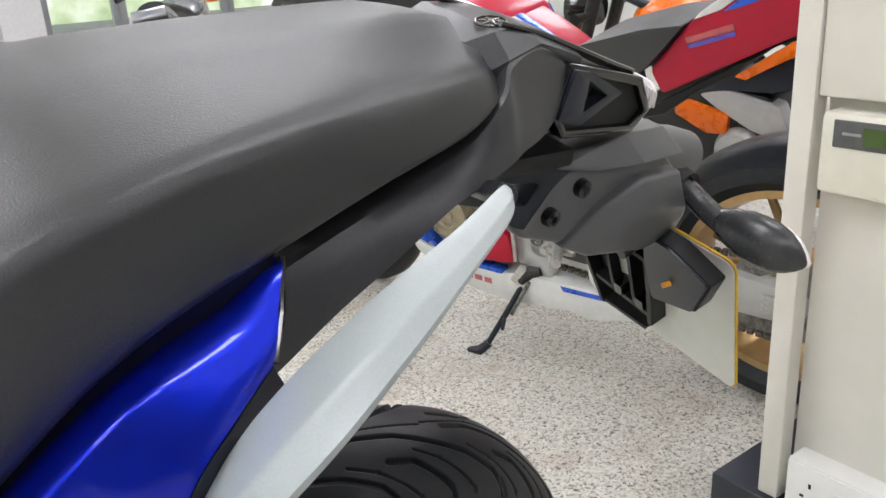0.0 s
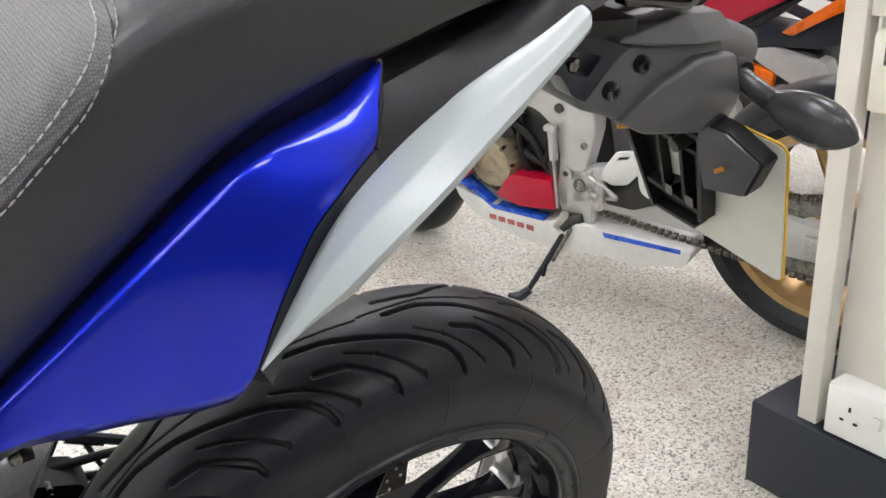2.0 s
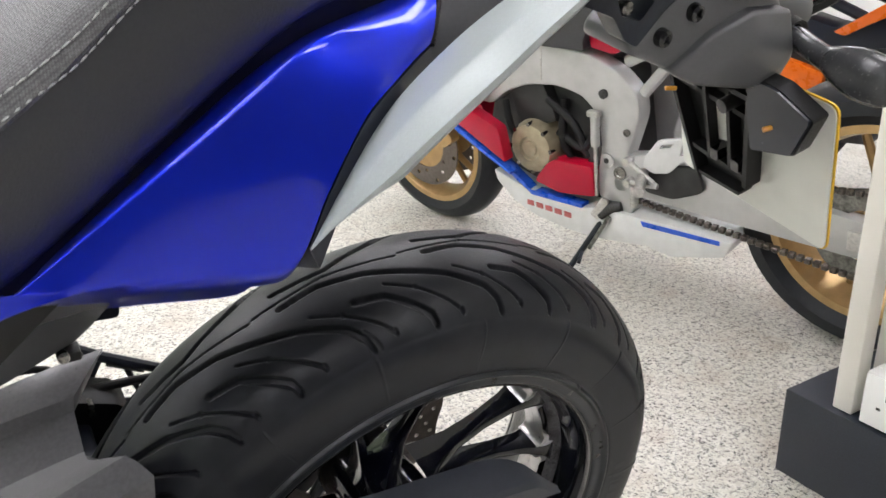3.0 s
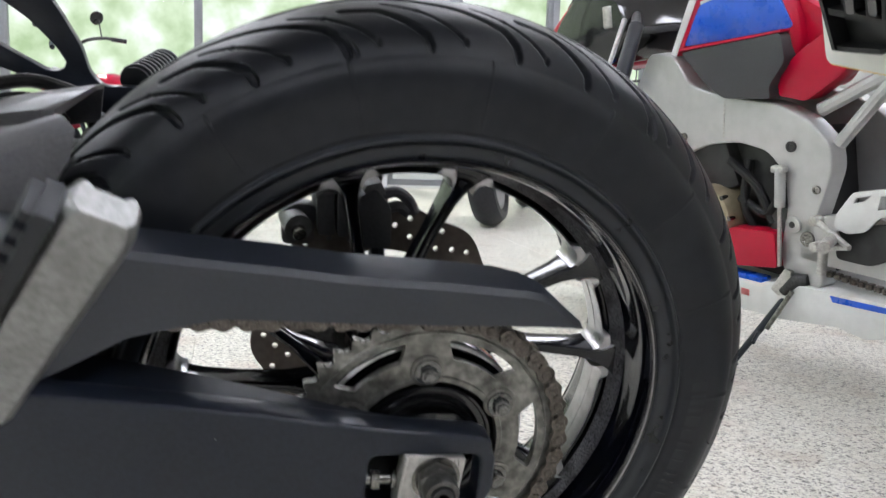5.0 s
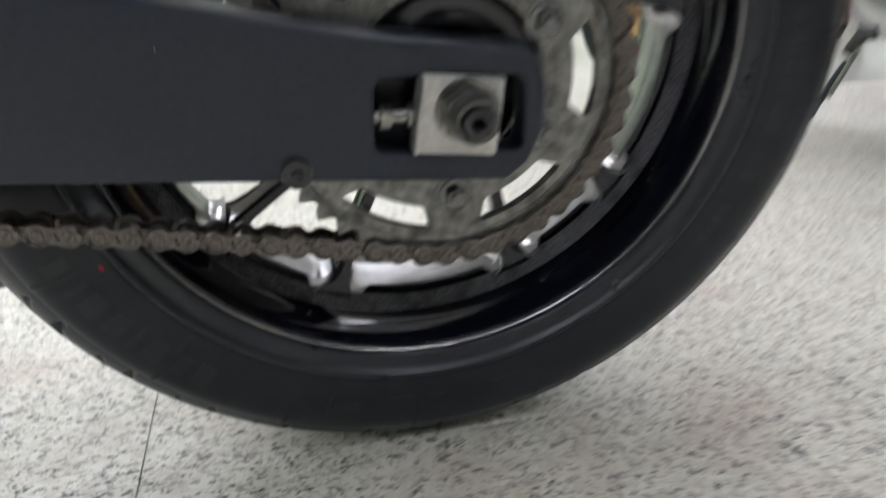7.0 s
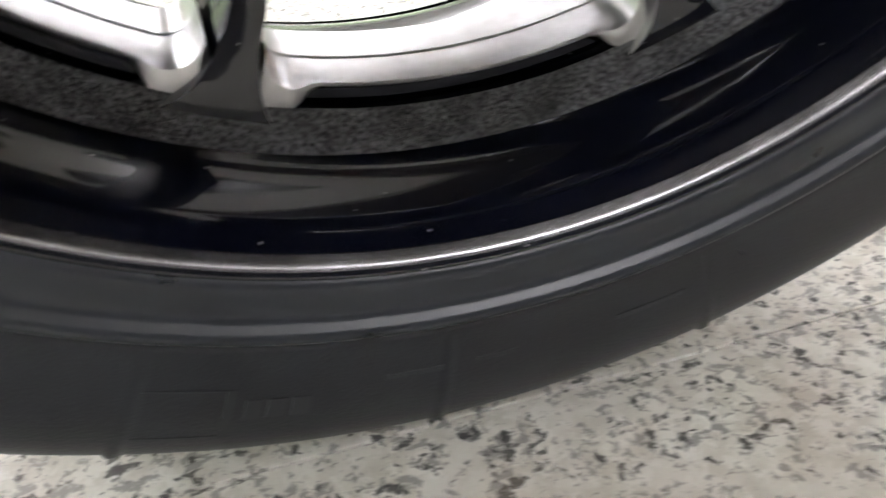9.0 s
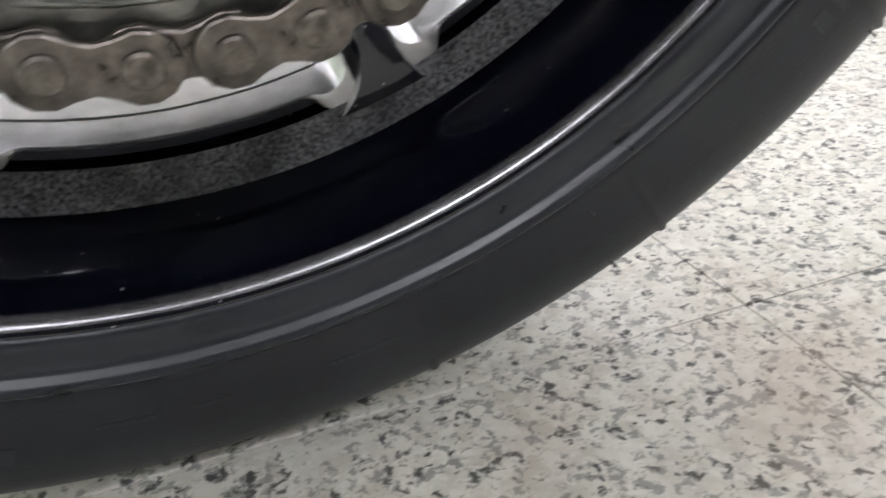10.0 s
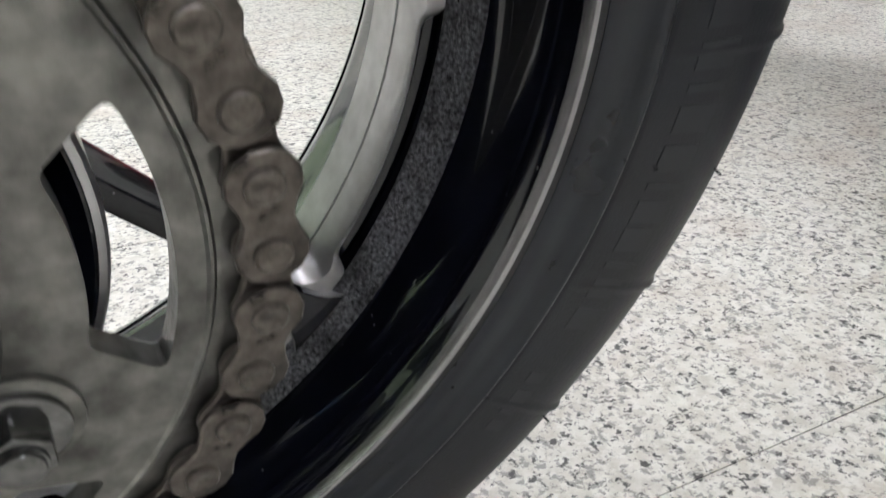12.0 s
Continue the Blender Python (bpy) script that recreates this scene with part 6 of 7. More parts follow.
part("side_fairing", plate(rounded([(1.22, 0.62), (1.138, 0.552), (1.04, 0.500), (0.915, 0.449), (0.900, 0.352), (0.952, 0.380), (1.063, 0.440), (1.118, 0.483), (1.25, 0.50)], 0.01), 0.165, 0.20, (), 0.010), RED_PAINT, sport, "red side fairing")
part("fairing_stripe", plate([(0.985, 0.386), (0.885, 0.331), (0.885, 0.322), (1.0, 0.380), (1.09, 0.43), (1.07, 0.436)], 0.17, 0.204, (), 0.002), ROYAL_BLUE, sport)
part("fairing_inner", plate([(1.25, 0.66), (1.10, 0.62), (1.0, 0.56), (1.0, 0.50), (1.12, 0.56), (1.28, 0.60)], 0.14, 0.18, (), 0.01), GREY_PLASTIC, sport)
BELLY = [(0.995, 0.300), (0.90, 0.268), (0.79, 0.254), (0.69, 0.244), (0.645, 0.255), (0.512, 0.254), (0.426, 0.255), (0.27, 0.246), (0.29, 0.205), (0.43, 0.168), (0.497, 0.180), (0.65, 0.165), (0.75, 0.168), (0.858, 0.185), (0.93, 0.215), (0.985, 0.265)]
belly = part("belly_pan", plate(rounded(BELLY, 0.008), -0.14, 0.15, (), 0.010, segments=2), WHITE_PAINT, sport, "white belly pan with blue stripe")
part("belly_stripe", plate([(0.512, 0.248), (0.30, 0.246), (0.30, 0.234), (0.505, 0.234)], 0.12, 0.1515, (), 0.001), ROYAL_BLUE, belly)
part("belly_stripe", plate([(0.96, 0.335), (0.915, 0.300), (0.862, 0.262), (0.690, 0.254), (0.690, 0.243), (0.860, 0.247), (0.915, 0.283), (0.96, 0.320)], 0.12, 0.1515, (), 0.001), ROYAL_BLUE, belly)
FADED_RED = shade("faded_red_mark", (0.42, 0.10, 0.10), 0.4)
for k in range(5):
    part("brand_bar", plate([(0.880 - 0.032 * k, 0.229 - 0.002 * k), (0.856 - 0.032 * k, 0.228 - 0.002 * k), (0.857 - 0.032 * k, 0.212 - 0.002 * k), (0.881 - 0.032 * k, 0.213 - 0.002 * k)], 0.12, 0.1518, (), 0.001), FADED_RED, belly)
part("tank", plate(rounded([(0.93, 0.79), (0.86, 0.895), (0.74, 0.925), (0.63, 0.885), (0.60, 0.80), (0.62, 0.70), (0.65, 0.665), (0.80, 0.67)], 0.03), -0.12, 0.125, (), 0.022, segments=3), RED_PAINT, sport, "red fuel tank with blue sides")
for s in (1, -1):
    part("tank_blue", plate(rounded([(0.925, 0.792), (0.868, 0.885), (0.75, 0.905), (0.64, 0.872), (0.612, 0.808)], 0.012), s * 0.10, s * 0.1285, (), 0.004), ROYAL_BLUE, sport, "glossy blue tank side")
    part("tank_white", plate([(0.868, 0.892), (0.75, 0.912), (0.64, 0.879), (0.64, 0.870), (0.75, 0.902), (0.866, 0.882)], s * 0.09, s * 0.1275, (), 0.002), WHITE_PAINT, sport)
part("tank_rear", plate(rounded([(0.70, 0.902), (0.63, 0.876), (0.56, 0.834), (0.50, 0.792), (0.475, 0.765), (0.52, 0.735), (0.64, 0.74)], 0.012), -0.085, 0.09, (), 0.02, segments=3), RED_PAINT, sport, "red rear of the tank")
for y0, y1, paint, name in ((0.030, 0.062, WHITE_PAINT, "tank_flash"), (0.000, 0.028, ROYAL_BLUE, "tank_flash_blue")):
    part(name, plate([(0.66, 0.8895), (0.63, 0.8785), (0.56, 0.8365), (0.515, 0.8060), (0.515, 0.80), (0.56, 0.83), (0.63, 0.87), (0.66, 0.88)], y0, y1, (), 0.001), paint, sport)
part("tank_side", plate(rounded([(0.914, 0.780), (0.621, 0.802), (0.612, 0.742), (0.656, 0.690), (0.651, 0.664), (0.784, 0.668), (0.833, 0.698)], 0.012), 0.10, 0.152, (), 0.010), GREY_PLASTIC, sport, "grey tank side cover")
part("tank_edge", plate([(0.955, 0.77), (0.880, 0.895), (0.845, 0.925), (0.862, 0.893), (0.928, 0.79)], -0.10, 0.1265, (), 0.003), RED_PAINT, sport)
part("tank_edge_white", plate([(0.985, 0.76), (0.905, 0.90), (0.880, 0.898), (0.957, 0.768)], -0.10, 0.1255, (), 0.003), WHITE_PAINT, sport)
part("tank_line", plate([(0.918, 0.790), (0.62, 0.808), (0.62, 0.802), (0.916, 0.783)], 0.10, 0.1525, (), 0.001), RED_PAINT, sport)
part("side_cover", plate(rounded([(0.640, 0.725), (0.585, 0.765), (0.520, 0.798), (0.414, 0.785), (0.496, 0.705), (0.580, 0.655), (0.650, 0.668)], 0.012), 0.08, 0.13, (), 0.010), RED_PAINT, sport, "red side cover")
part("tail_unit", plate(rounded([(0.275, 0.785), (0.18, 0.888), (0.09, 0.926), (-0.02, 0.935), (-0.12, 0.93), (-0.08, 0.875), (-0.009, 0.857), (0.251, 0.735)], 0.012), -0.08, 0.085, (), 0.018, segments=3), RED_PAINT, sport, "red tail unit with white flash")
part("tail_flash", plate([(0.182, 0.886), (0.126, 0.905), (0.078, 0.938), (0.06, 0.950), (0.085, 0.948), (0.137, 0.921), (0.168, 0.900)], 0.05, 0.0866, (), 0.002), WHITE_PAINT, sport)
part("tail_flash_blue", plate([(0.122, 0.902), (0.094, 0.908), (0.022, 0.933), (-0.02, 0.933), (0.060, 0.940), (0.099, 0.920)], 0.05, 0.0862, (), 0.002), ROYAL_BLUE, sport)
part("brand_bar", plate([(0.198, 0.852), (0.102, 0.880), (0.098, 0.868), (0.194, 0.841)], 0.06, 0.0865, (), 0.001), shade("pale_red_mark", (0.48, 0.10, 0.10), 0.35), sport)
part("brand_bar", plate([(0.195, 0.839), (0.099, 0.866), (0.097, 0.857), (0.189, 0.831)], 0.06, 0.0865, (), 0.001), shade("violet_mark", (0.10, 0.07, 0.42), 0.3), sport)
part("under_tail", plate([(0.32, 0.70), (0.264, 0.738), (0.13, 0.797), (0.023, 0.846), (-0.02, 0.868), (-0.02, 0.848), (0.023, 0.838), (0.117, 0.772), (0.19, 0.733), (0.253, 0.686), (0.36, 0.66)], -0.07, 0.078, (), 0.008), BLACK_PLASTIC, sport)
part("saddle", plate(rounded([(0.62, 0.745), (0.50, 0.80), (0.424, 0.838), (0.278, 0.873), (0.190, 0.882), (0.283, 0.785), (0.362, 0.775), (0.52, 0.72)], 0.012), -0.10, 0.105, (), 0.018, segments=3), VINYL, sport, "black saddle")
part("sub_frame", tube([(0.56, 0.105, 0.635), (0.42, 0.10, 0.70), (0.33, 0.085, 0.74)], 0.015, 10), FRAME_SILVER, sport)
part("sub_frame", tube([(0.515, 0.11, 0.565), (0.43, 0.105, 0.66), (0.38, 0.10, 0.71)], 0.014, 10), FRAME_SILVER, sport)
part("heel_plate", plate(rounded([(0.492, 0.402), (0.487, 0.428), (0.448, 0.477), (0.386, 0.488), (0.30, 0.492), (0.30, 0.435), (0.388, 0.433), (0.423, 0.398), (0.464, 0.390)], 0.008), 0.152, 0.162, [[(0.447, 0.455), (0.440, 0.466), (0.408, 0.474), (0.420, 0.462)], [(0.395, 0.446), (0.388, 0.474), (0.365, 0.476), (0.375, 0.450)]], 0.003), WHITE_PAINT, sport, "silver heel plate")
part("plate_hanger", plate(rounded([(0.50, 0.33), (0.49, 0.40), (0.42, 0.41), (0.36, 0.42), (0.34, 0.36), (0.42, 0.325)], 0.015), 0.136, 0.150, (), 0.004), ENGINE_DARK, sport)
part("foot_peg", tube([(0.50, 0.15, 0.38), (0.44, 0.26, 0.385)], [0.013, 0.012], 12), ALU, sport)
for z in (0.411, 0.355):
    part("peg_arm", tube([(0.532, 0.165, z), (0.44, 0.185, 0.370)], [0.008, 0.006], 10), ALU, sport)
    part("peg_bolt", rod((0.532, 0.150, z), (0.532, 0.176, z), 0.011, 14, None, 0.002), ALU, sport)
part("gear_lever_tip", tube([(0.506, 0.175, 0.352), (0.509, 0.18, 0.302)], 0.010, 12), ALU, sport)
part("pivot_bolt", rod((0.612, 0.134, 0.388), (0.612, 0.140, 0.388), 0.019, 24, None, 0.002), FRAME_SILVER, sport)
part("pivot_socket", rod((0.612, 0.139, 0.388), (0.612, 0.1415, 0.388), 0.008, 6), DARK_STEEL, sport)
part("gear_rod", tube([(0.640, 0.15, 0.292), (0.635, 0.15, 0.44)], 0.005, 8), ALU, sport)
part("gear_joint", box(0.634, 0.15, 0.512, 0.034, 0.02, 0.016, 0.004), ALU, sport)
part("gear_sensor", tube([(0.635, 0.15, 0.428), (0.631, 0.15, 0.515)], 0.0115, 14), FRAME_SILVER, sport)
part("sprocket_cover", plate(rounded([(0.60, 0.30), (0.67, 0.30), (0.69, 0.42), (0.62, 0.42)], 0.015), 0.09, 0.125, (), 0.008), ENGINE_DARK, sport)
part("swingarm", plate(rounded([(0.60, 0.40), (0.45, 0.43), (0.20, 0.39), (-0.02, 0.355), (-0.07, 0.33), (-0.06, 0.29), (0.0, 0.275), (0.30, 0.29), (0.60, 0.31)], 0.015), 0.095, 0.135, (), 0.010), FRAME_SILVER, sport, "silver swingarm")
for s, z in ((1, 0.345), (-1, 0.245)):
    bm = None
    for k in range(34):
        x = -0.02 + 0.0185 * k
        zz = (0.317 + 0.10 + (0.335 - 0.317) * k / 34 * 1.0 - 0.06 * k / 34) if s > 0 else (0.217 + 0.075 * k / 34)
        bm = box(x, 0.115, zz, 0.0155, 0.016, 0.013, 0.002, bm=bm, segments=1)
    part("chain_run", bm, CHAIN_STEEL, sport)
part("rear_sprocket", lathe([(0.108, 0.06), (0.108, 0.108), (0.113, 0.108), (0.113, 0.06)], 48, at=(0, 0, 0.317)), STEEL_AGED, sport)
part("axle_block", box(-0.01, 0.137, 0.317, 0.07, 0.012, 0.045, 0.003), ALU, sport)
st = part("side_stand", tube([(0.600, 0.12, 0.262), (0.640, 0.145, 0.205), (0.680, 0.195, 0.125), (0.715, 0.238, 0.055)], [0.013, 0.0095, 0.008, 0.0075], 12), BLACK_SATIN, sport, "black side stand")
part("stand_foot", tube([(0.705, 0.228, 0.070), (0.726, 0.247, 0.052), (0.755, 0.262, 0.056)], [0.012, 0.014, 0.006], 10), BLACK_SATIN, st)
part("stand_peg", tube([(0.672, 0.185, 0.140), (0.655, 0.225, 0.125)], 0.005, 8), BLACK_SATIN, st)
part("stand_knuckle", tube([(0.575, 0.135, 0.268), (0.605, 0.14, 0.262), (0.635, 0.145, 0.232)], [0.012, 0.019, 0.013], 12), DARK_STEEL, st)
part("stand_lug", plate(rounded([(0.662, 0.236), (0.64, 0.222), (0.612, 0.258), (0.603, 0.285), (0.622, 0.290)], 0.005), 0.146, 0.156, (), 0.003), ALU, sport)
part("stand_spring", tube([(0.603, 0.155, 0.24), (0.650, 0.185, 0.150)], 0.0055, 10), STEEL_AGED, st)
# cockpit: nose fairing, screen, bars
part("nose_fairing", plate(rounded([(1.14, 0.755), (1.10, 0.82), (1.20, 0.93), (1.27, 0.955), (1.38, 0.885), (1.475, 0.80), (1.44, 0.735), (1.34, 0.745), (1.22, 0.755)], 0.02), -0.19, 0.19, (), 0.02, segments=3), RED_PAINT, sport, "red nose fairing")
part("cockpit_dark", plate(rounded([(1.04, 0.84), (1.08, 0.93), (1.22, 0.975), (1.33, 0.895), (1.40, 0.81), (1.385, 0.765), (1.22, 0.755), (1.11, 0.77)], 0.02), -0.16, 0.2, (), 0.012), BLACK_GLOSS, sport)
part("fairing_blue", plate(rounded([(1.10, 0.728), (1.217, 0.751), (1.335, 0.740), (1.322, 0.707), (1.199, 0.676)], 0.008), 0.17, 0.205, (), 0.004), ROYAL_BLUE, sport)
part("fairing_white", plate([(1.345, 0.738), (1.325, 0.700), (1.305, 0.703), (1.325, 0.740)], 0.17, 0.2055, (), 0.001), WHITE_PAINT, sport)
part("windscreen", plate(rounded([(1.15, 0.955), (1.24, 1.05), (1.40, 0.93), (1.30, 0.93)], 0.02), -0.12, 0.12, (), 0.03), BLACK_GLOSS, sport)
part("brake_reservoir", rod((1.115, 0.19, 0.86), (1.115, 0.19, 0.915), 0.020, 16, None, 0.004), ALU, sport)
for s in (1, -1):
    part("bar_grip", tube([(0.985, s * 0.22, 0.855), (0.932, s * 0.325, 0.73)], [0.018, 0.019], 14), RUBBER, sport, "black rubber grip")
    part("clip_on", tube([(1.12, s * 0.10, 0.90), (0.985, s * 0.22, 0.855)], 0.012, 12), DARK_STEEL, sport)
    part("lever", tube([(1.05, s * 0.20, 0.875), (0.99, s * 0.33, 0.73)], [0.007, 0.005], 8), ALU, sport)
part("yoke", box(1.14, 0, 0.90, 0.09, 0.22, 0.03, 0.01), FRAME_SILVER, sport)


# ---- the other motorcycles of the showroom, farther off ----
def street_bike(name, at, label, body, rim_mat, seat_mat=VINYL, bars=0.98, lamp_r=0.085, engine_mat=ENGINE_DARK, lamp_mat=FRAME_SILVER, fork_mat=FRAME_SILVER, lens_mat=ORANGE):
    b = thing(name, at, label, "motorcycle", "motorcycles farther off")
    wheel_unit(b, 1.42, 0.31, 0.225, 0.055, rim_mat, "front wheel", 5, 8)
    wheel_unit(b, 0.0, 0.315, 0.215, 0.08, rim_mat, "rear wheel", 5, 8)
    part("engine", plate(rounded([(0.52, 0.26), (0.98, 0.24), (1.02, 0.45), (0.86, 0.60), (0.55, 0.55)], 0.03), -0.14, 0.14, (), 0.03), engine_mat, b)
    part("engine_cover", lathe([(0.13, 0), (0.175, 0.0), (0.175, 0.07), (0.13, 0.09)], 32, False, at=(0.66, 0, 0.36)), FRAME_SILVER, b)
    part("engine_cover", lathe([(0.13, 0), (0.165, 0.0), (0.165, 0.05), (0.13, 0.065)], 32, False, at=(0.86, 0, 0.34)), FRAME_SILVER, b)
    bm = None
    for k in range(6):
        bm = box(0.84 + 0.014 * k, 0, 0.49 + 0.022 * k, 0.16, 0.25, 0.008, 0.002, bm=bm, turn=Euler((0, -0.55, 0)).to_matrix(), segments=1)
    part("cooling_fins", bm, engine_mat, b)
    rings = []
    for x, w, zt, zb in ((0.56, 0.09, 0.78, 0.70), (0.66, 0.135, 0.84, 0.69), (0.80, 0.15, 0.88, 0.70), (0.95, 0.14, 0.87, 0.72), (1.06, 0.09, 0.82, 0.73)):
        rings.append([(x, w * math.cos(2 * math.pi * k / 16), (zt + zb) / 2 + (zt - zb) / 2 * math.sin(2 * math.pi * k / 16)) for k in range(16)])
    part("tank", skin(rings), body, b, "painted fuel tank", 60)
    rings = []
    for x, w, z in ((0.60, 0.10, 0.765), (0.45, 0.13, 0.755), (0.25, 0.13, 0.79), (0.05, 0.11, 0.82), (-0.10, 0.08, 0.83)):
        rings.append([(x, w * math.cos(2 * math.pi * k / 16), z + 0.045 * math.sin(2 * math.pi * k / 16)) for k in range(16)])
    part("seat", skin(rings), seat_mat, b, "", 60)
    part("tail", plate(rounded([(0.40, 0.74), (0.1, 0.79), (-0.22, 0.85), (-0.26, 0.80), (0.0, 0.70), (0.35, 0.64)], 0.02), -0.09, 0.09, (), 0.02), body, b)
    part("rear_mudguard", plate([(-0.2, 0.80), (-0.34, 0.60), (-0.32, 0.59), (-0.15, 0.76)], -0.07, 0.07, (), 0.006), BLACK_PLASTIC, b)
    for s in (-1, 1):
        part("fork_leg", tube([(1.42, s * 0.09, 0.31), (1.28, s * 0.09, 0.66), (1.18, s * 0.09, 0.92)], [0.024, 0.024, 0.026], 12), fork_mat, b)
        part("handlebar", tube(spline([(1.14, 0, 0.95), (1.12, s * 0.12, bars), (1.04, s * 0.26, bars + 0.03), (0.94, s * 0.38, bars)]), 0.012, 10), DARK_STEEL, b)
        part("grip", tube([(1.0, s * 0.31, bars + 0.02), (0.93, s * 0.39, bars)], 0.017, 10), RUBBER, b)
        part("mirror_stalk", tube([(1.04, s * 0.26, bars + 0.02), (1.08, s * 0.30, bars + 0.16)], 0.005, 8), DARK_STEEL, b)
        part("mirror", tube([(1.09, s * 0.30, bars + 0.17), (1.105, s * 0.305, bars + 0.175)], 0.05, 20), BLACK_GLOSS, b)
        part("indicator", tube([(1.22, s * 0.12, 0.80), (1.23, s * 0.19, 0.80)], [0.012, 0.022], 12), lens_mat, b)
        part("rear_shock", tube([(0.08, s * 0.12, 0.36), (0.18, s * 0.12, 0.68)], 0.022, 12), DARK_STEEL, b)
        part("swingarm", tube([(0.55, s * 0.11, 0.36), (0.0, s * 0.11, 0.315)], 0.022, 10), FRAME_SILVER, b)
        part("frame_tube", tube([(1.12, s * 0.05, 0.86), (0.60, s * 0.11, 0.66), (0.50, s * 0.11, 0.36), (0.95, s * 0.10, 0.22), (1.10, s * 0.04, 0.70)], 0.018, 10), BLACK_SATIN, b)
    part("headlamp", lathe([(-0.06, 0.0), (-0.05, lamp_r * 0.7), (0.02, lamp_r), (0.05, lamp_r), (0.055, 0.0)], 28, False), lamp_mat, b).matrix_basis = Matrix.Translation((1.30, 0, 0.80)) @ Euler((0, 0, radians(-90))).to_matrix().to_4x4()
    part("front_mudguard", skin([[(1.42 + r * math.cos(a), w, 0.31 + r * math.sin(a)) for w, r in ((-0.065, 0.32), (-0.05, 0.34), (0, 0.345), (0.05, 0.34), (0.065, 0.32))] for a in [radians(50 + 9 * k) for k in range(12)]], False, False), body, b)
    part("silencer", tube([(0.75, -0.15, 0.22), (0.3, -0.17, 0.27), (-0.15, -0.18, 0.36)], [0.025, 0.05, 0.055], 16), FRAME_SILVER, b)
    part("side_stand", tube([(0.62, 0.12, 0.26), (0.70, 0.20, 0.12), (0.74, 0.255, 0.045)], 0.012, 10), BLACK_SATIN, b)
    return b


CHROME_GREY = shade("grey_tank_paint", (0.30, 0.31, 0.33), 0.25, metal=0.5, vary=0.05, coat=0.6)
DARK_TANK = shade("black_tank_paint", (0.012, 0.012, 0.014), 0.18, coat=0.8)
orange_bike = street_bike("orange_motorcycle", pose(2.43, 0.34, 0, -9, 0, 100), "orange and black naked motorcycle beside the sports motorcycle", ORANGE, BLACK_GLOSS, lamp_mat=BLACK_GLOSS, fork_mat=DARK_STEEL, lens_mat=BLACK_PLASTIC)
part("tail_stripe", plate(rounded([(0.663, 0.622), (0.472, 0.74), (0.34, 0.79), (0.33, 0.74), (0.471, 0.693), (0.555, 0.651), (0.626, 0.612)], 0.008), 0.10, 0.165, (), 0.006), ORANGE, orange_bike, "orange side panel")
part("side_panel", plate(rounded([(0.76, 0.66), (0.66, 0.63), (0.55, 0.66), (0.44, 0.70), (0.42, 0.60), (0.55, 0.57), (0.74, 0.57)], 0.012), 0.06, 0.150, (), 0.008), BLACK_SATIN, orange_bike)
part("frame_cover", plate(rounded([(0.873, 0.513), (0.831, 0.53), (0.683, 0.489), (0.694, 0.424), (0.763, 0.423), (0.874, 0.483)], 0.010), 0.10, 0.165, (), 0.008), ORANGE, orange_bike, "orange frame cover")
part("swing_cover", plate(rounded([(0.785, 0.555), (0.687, 0.571), (0.522, 0.528), (0.476, 0.402), (0.612, 0.444), (0.726, 0.511)], 0.010), 0.09, 0.158, (), 0.010), FRAME_SILVER, orange_bike, "grey swingarm cover")
street_bike("red_motorcycle", pose(-0.2, 5.3, 0, -9, 0, 150), "red roadster motorcycle parked by the window", RED_PAINT, FRAME_SILVER, bars=1.08)
street_bike("grey_motorcycle", pose(1.36, 3.87, 0, -9, 0, 62), "chrome and grey motorcycle with a round headlamp", CHROME_GREY, FRAME_SILVER, engine_mat=POLISHED, bars=0.92)
street_bike("black_motorcycle", pose(-1.9, 3.6, 0, -9, 0, 150), "black motorcycle with a tall handlebar", DARK_TANK, BLACK_GLOSS, bars=1.05)
street_bike("silver_motorcycle", pose(2.9, 4.9, 0, -9, 0, 75), "silver motorcycle parked near the door", CHROME_GREY, BLACK_GLOSS)


# ---- display stand with the payment terminal and the socket ----
stand = thing("display_stand", pose(0, 0, 0), "off-white display stand on a black plinth", "display stand")
part("plinth", box(1.17, -0.535, 0.081, 0.754, 1.242, 0.162, 0.004), BLACK_SATIN, stand, "matt black plinth")
part("post", box(0.824, -0.007, 0.932, 0.033, 0.033, 1.54, 0.002), STAND_WHITE, stand)
part("back_panel", box(0.852, -0.595, 0.932, 0.018, 1.14, 1.54, 0.002), STAND_WHITE, stand)
part("upper_board", box(0.828, -0.59, 1.25, 0.030, 1.13, 0.90, 0.003), STAND_WHITE, stand)
part("far_post", box(0.824, -1.18, 0.932, 0.033, 0.033, 1.54, 0.002), STAND_WHITE, stand)
part("cap_board", box(1.15, -0.58, 1.71, 0.72, 1.2, 0.02, 0.003), STAND_WHITE, stand)

terminal = thing("wall_terminal", pose(0.843, 0.075, 0.055), "cream plastic wall terminal with a small green screen", "terminal")
CREAM = shade("cream_plastic", (0.70, 0.68, 0.60), 0.4, vary=0.03)
part("case", box(-0.0225, -0.295, 0.675, 0.045, 0.36, 0.110, 0.008), CREAM, terminal)
part("front_strip", box(-0.0465, -0.295, 0.703, 0.004, 0.32, 0.036, 0.0015), shade("grey_terminal_strip", (0.085, 0.087, 0.09), 0.35), terminal)
part("screen", box(-0.0492, -0.225, 0.703, 0.002, 0.10, 0.022, 0.0), shade("green_screen", (0.055, 0.10, 0.025), 0.2, vary=0.2), terminal)
part("word_bar", box(-0.0492, -0.16, 0.704, 0.001, 0.024, 0.0035, 0.0), shade("pale_grey_print", (0.30, 0.31, 0.33), 0.5), terminal)

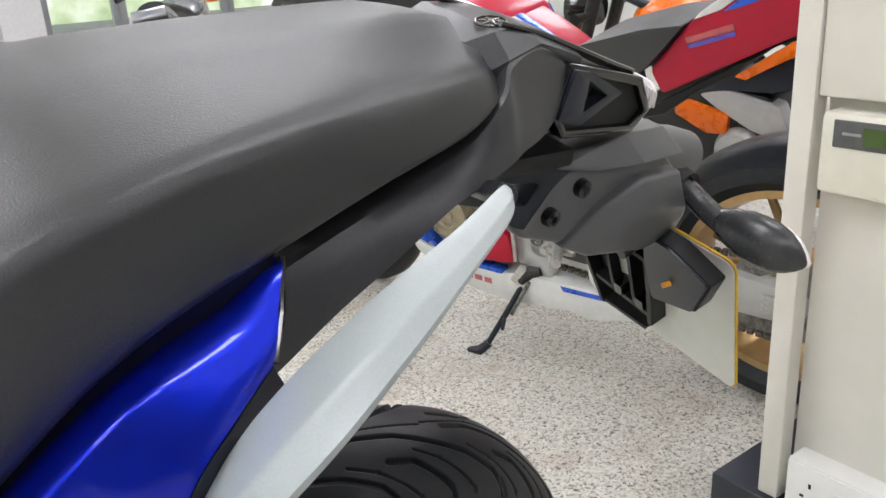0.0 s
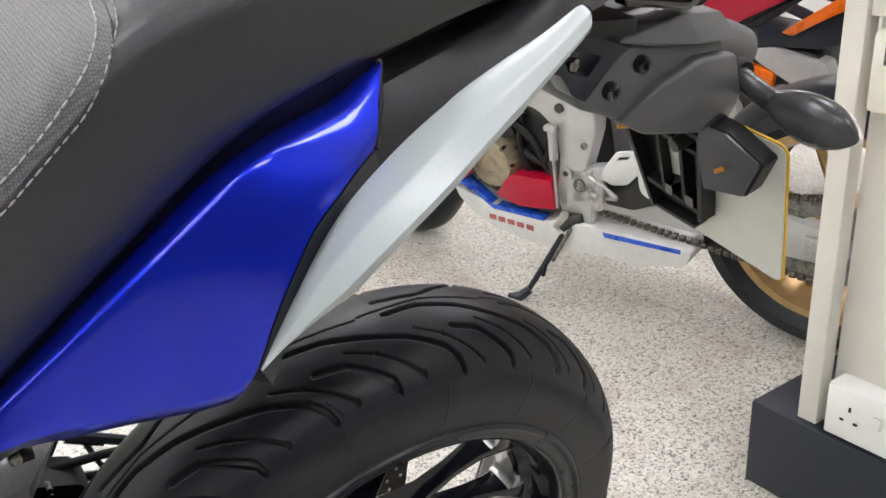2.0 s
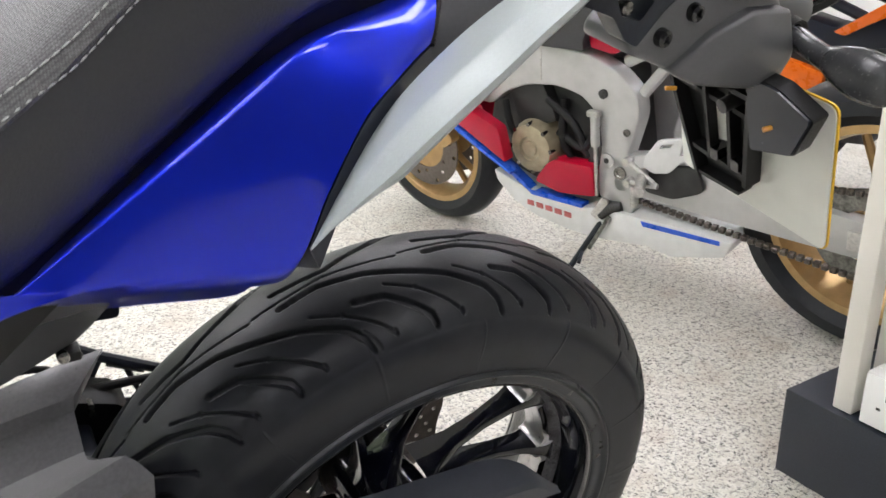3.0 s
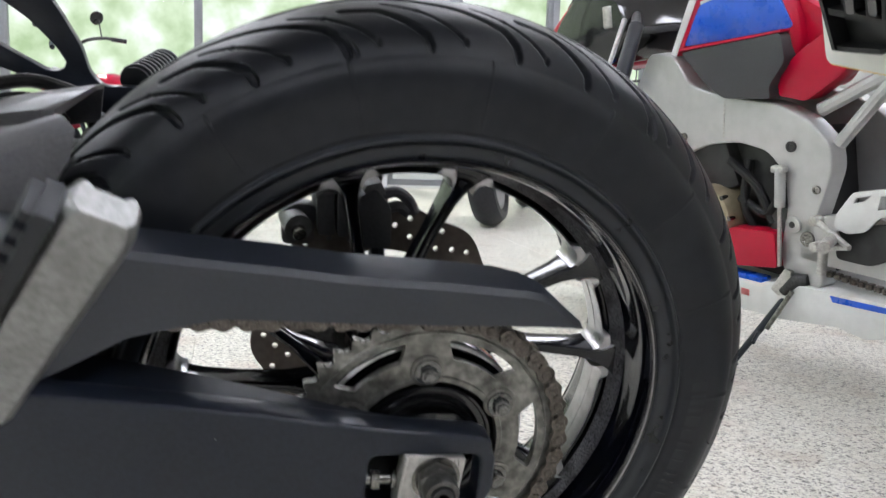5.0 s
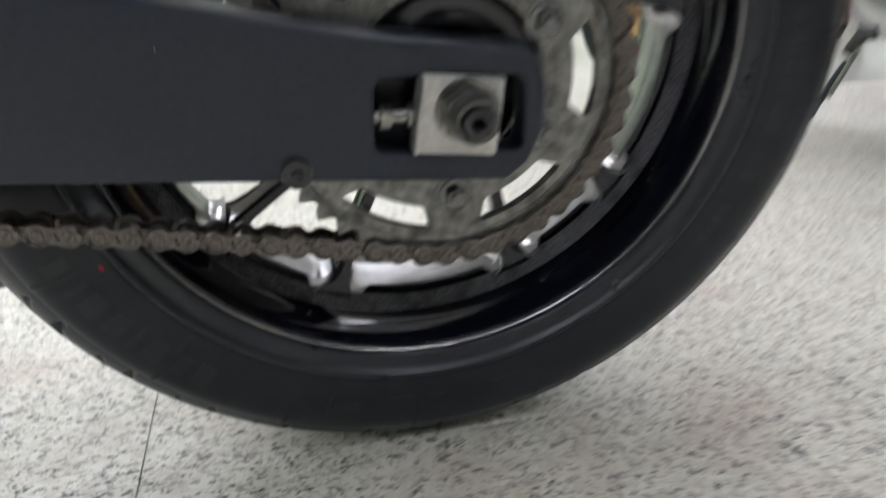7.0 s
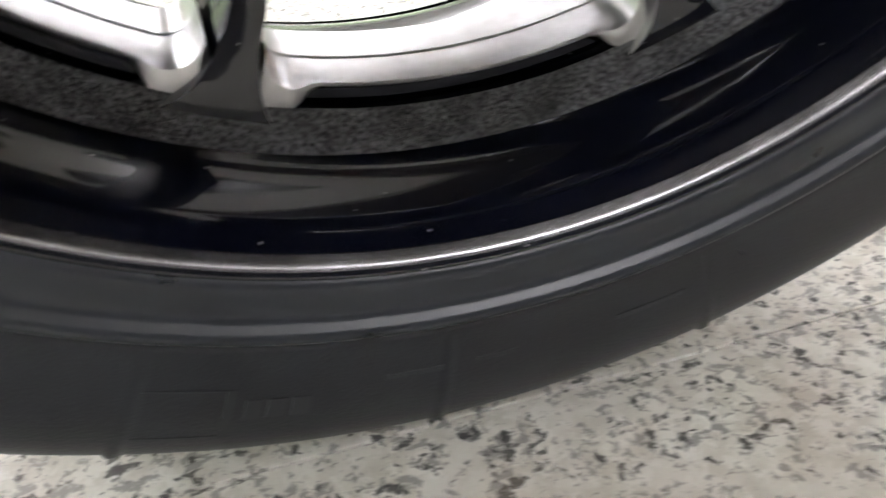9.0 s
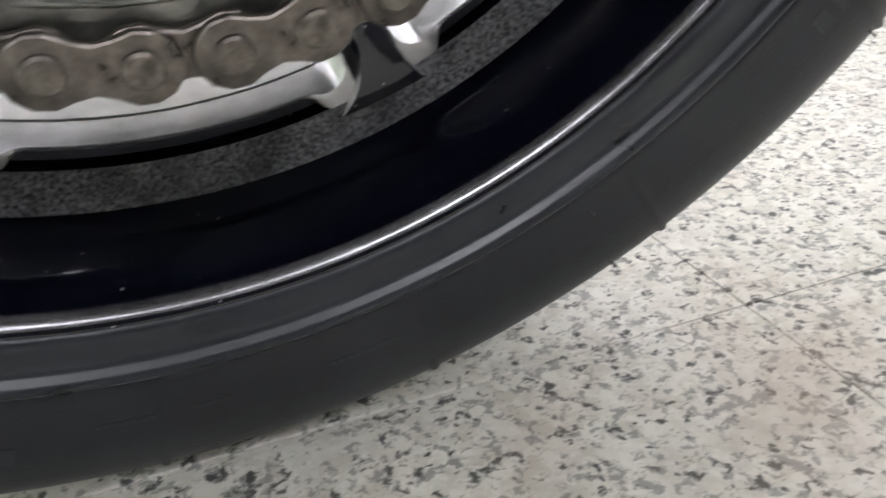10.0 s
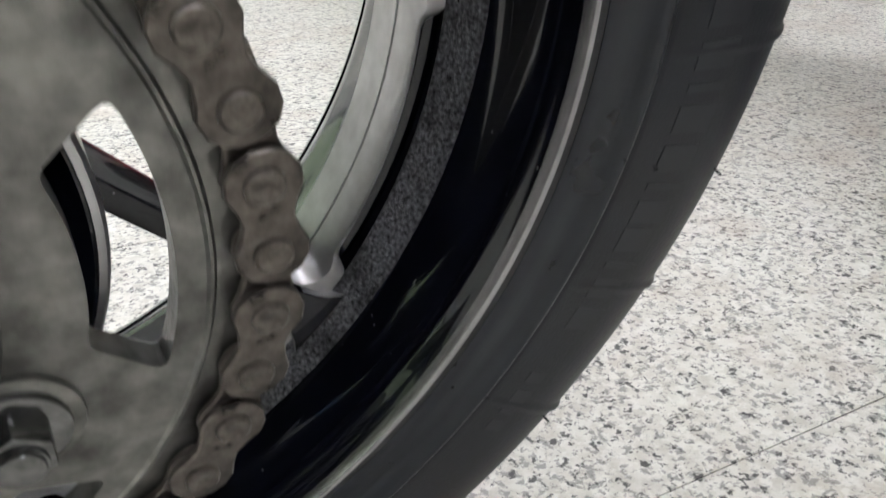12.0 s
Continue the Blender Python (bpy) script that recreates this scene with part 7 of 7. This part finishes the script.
socket = thing("power_socket", pose(0.840, 0.055, 0.162), "white double power socket box on the plinth", "power socket")
GLOSS_WHITE = shade("white_socket_plastic", (0.80, 0.80, 0.79), 0.25, vary=0.02)
part("case", box(0.0, -0.195, 0.047, 0.075, 0.20, 0.088, 0.003), GLOSS_WHITE, socket)
part("face_plate", box(-0.0395, -0.195, 0.047, 0.005, 0.196, 0.086, 0.002), GLOSS_WHITE, socket)
for y in (-0.135, -0.255):
    for dy, dz, w, h in ((0.0, 0.017, 0.004, 0.008), (-0.011, -0.004, 0.0065, 0.004), (0.011, -0.004, 0.0065, 0.004)):
        part("pin_hole", box(-0.0424, y + dy, 0.042 + dz, 0.0012, w, h, 0.0), BLACK_PLASTIC, socket)
for y in (-0.178, -0.212):
    part("switch", box(-0.0435, y, 0.056, 0.006, 0.012, 0.02, 0.0015), GLOSS_WHITE, socket)
part("sticker", box(-0.0424, -0.262, 0.015, 0.0012, 0.05, 0.022, 0.0), shade("red_sticker", (0.5, 0.05, 0.03), 0.5), socket)


# ---- floor tiles: those nearest as pieces of their own, the rest joined ----
TILE, GAP = 0.489, 0.0010
floor = slab("floor", (X0 + X1) / 2, (Y0 + Y1) / 2, -0.03, X1 - X0, Y1 - Y0, 0.05, GROUT)
tile_mesh = None
rest = None
spots = []
for i in range(-11, 13):
    for j in range(-9, 15):
        cx, cy = 0.2585 + TILE * (i + 0.5), 0.0135 + TILE * (j + 0.5)
        if X0 < cx < X1 and Y0 < cy < Y1:
            spots.append((math.hypot(cx - 0.6, cy - 0.6), cx, cy))
spots.sort()
for n, (_, cx, cy) in enumerate(spots):
    if n < 290:
        if tile_mesh is None:
            ob = part("tile", box(0, 0, 0, TILE - GAP, TILE - GAP, 0.008, 0.0003, segments=1), TERRAZZO, floor)
            tile_mesh = ob.data
        else:
            ob = new("tile", tile_mesh)
            ob.parent = floor
        ob.location = (cx, cy, -0.004)
    else:
        rest = box(cx, cy, -0.004, TILE - GAP, TILE - GAP, 0.008, 0.0, bm=rest)
tagged(part("tile_field", rest, TERRAZZO, floor), kind="stuff")
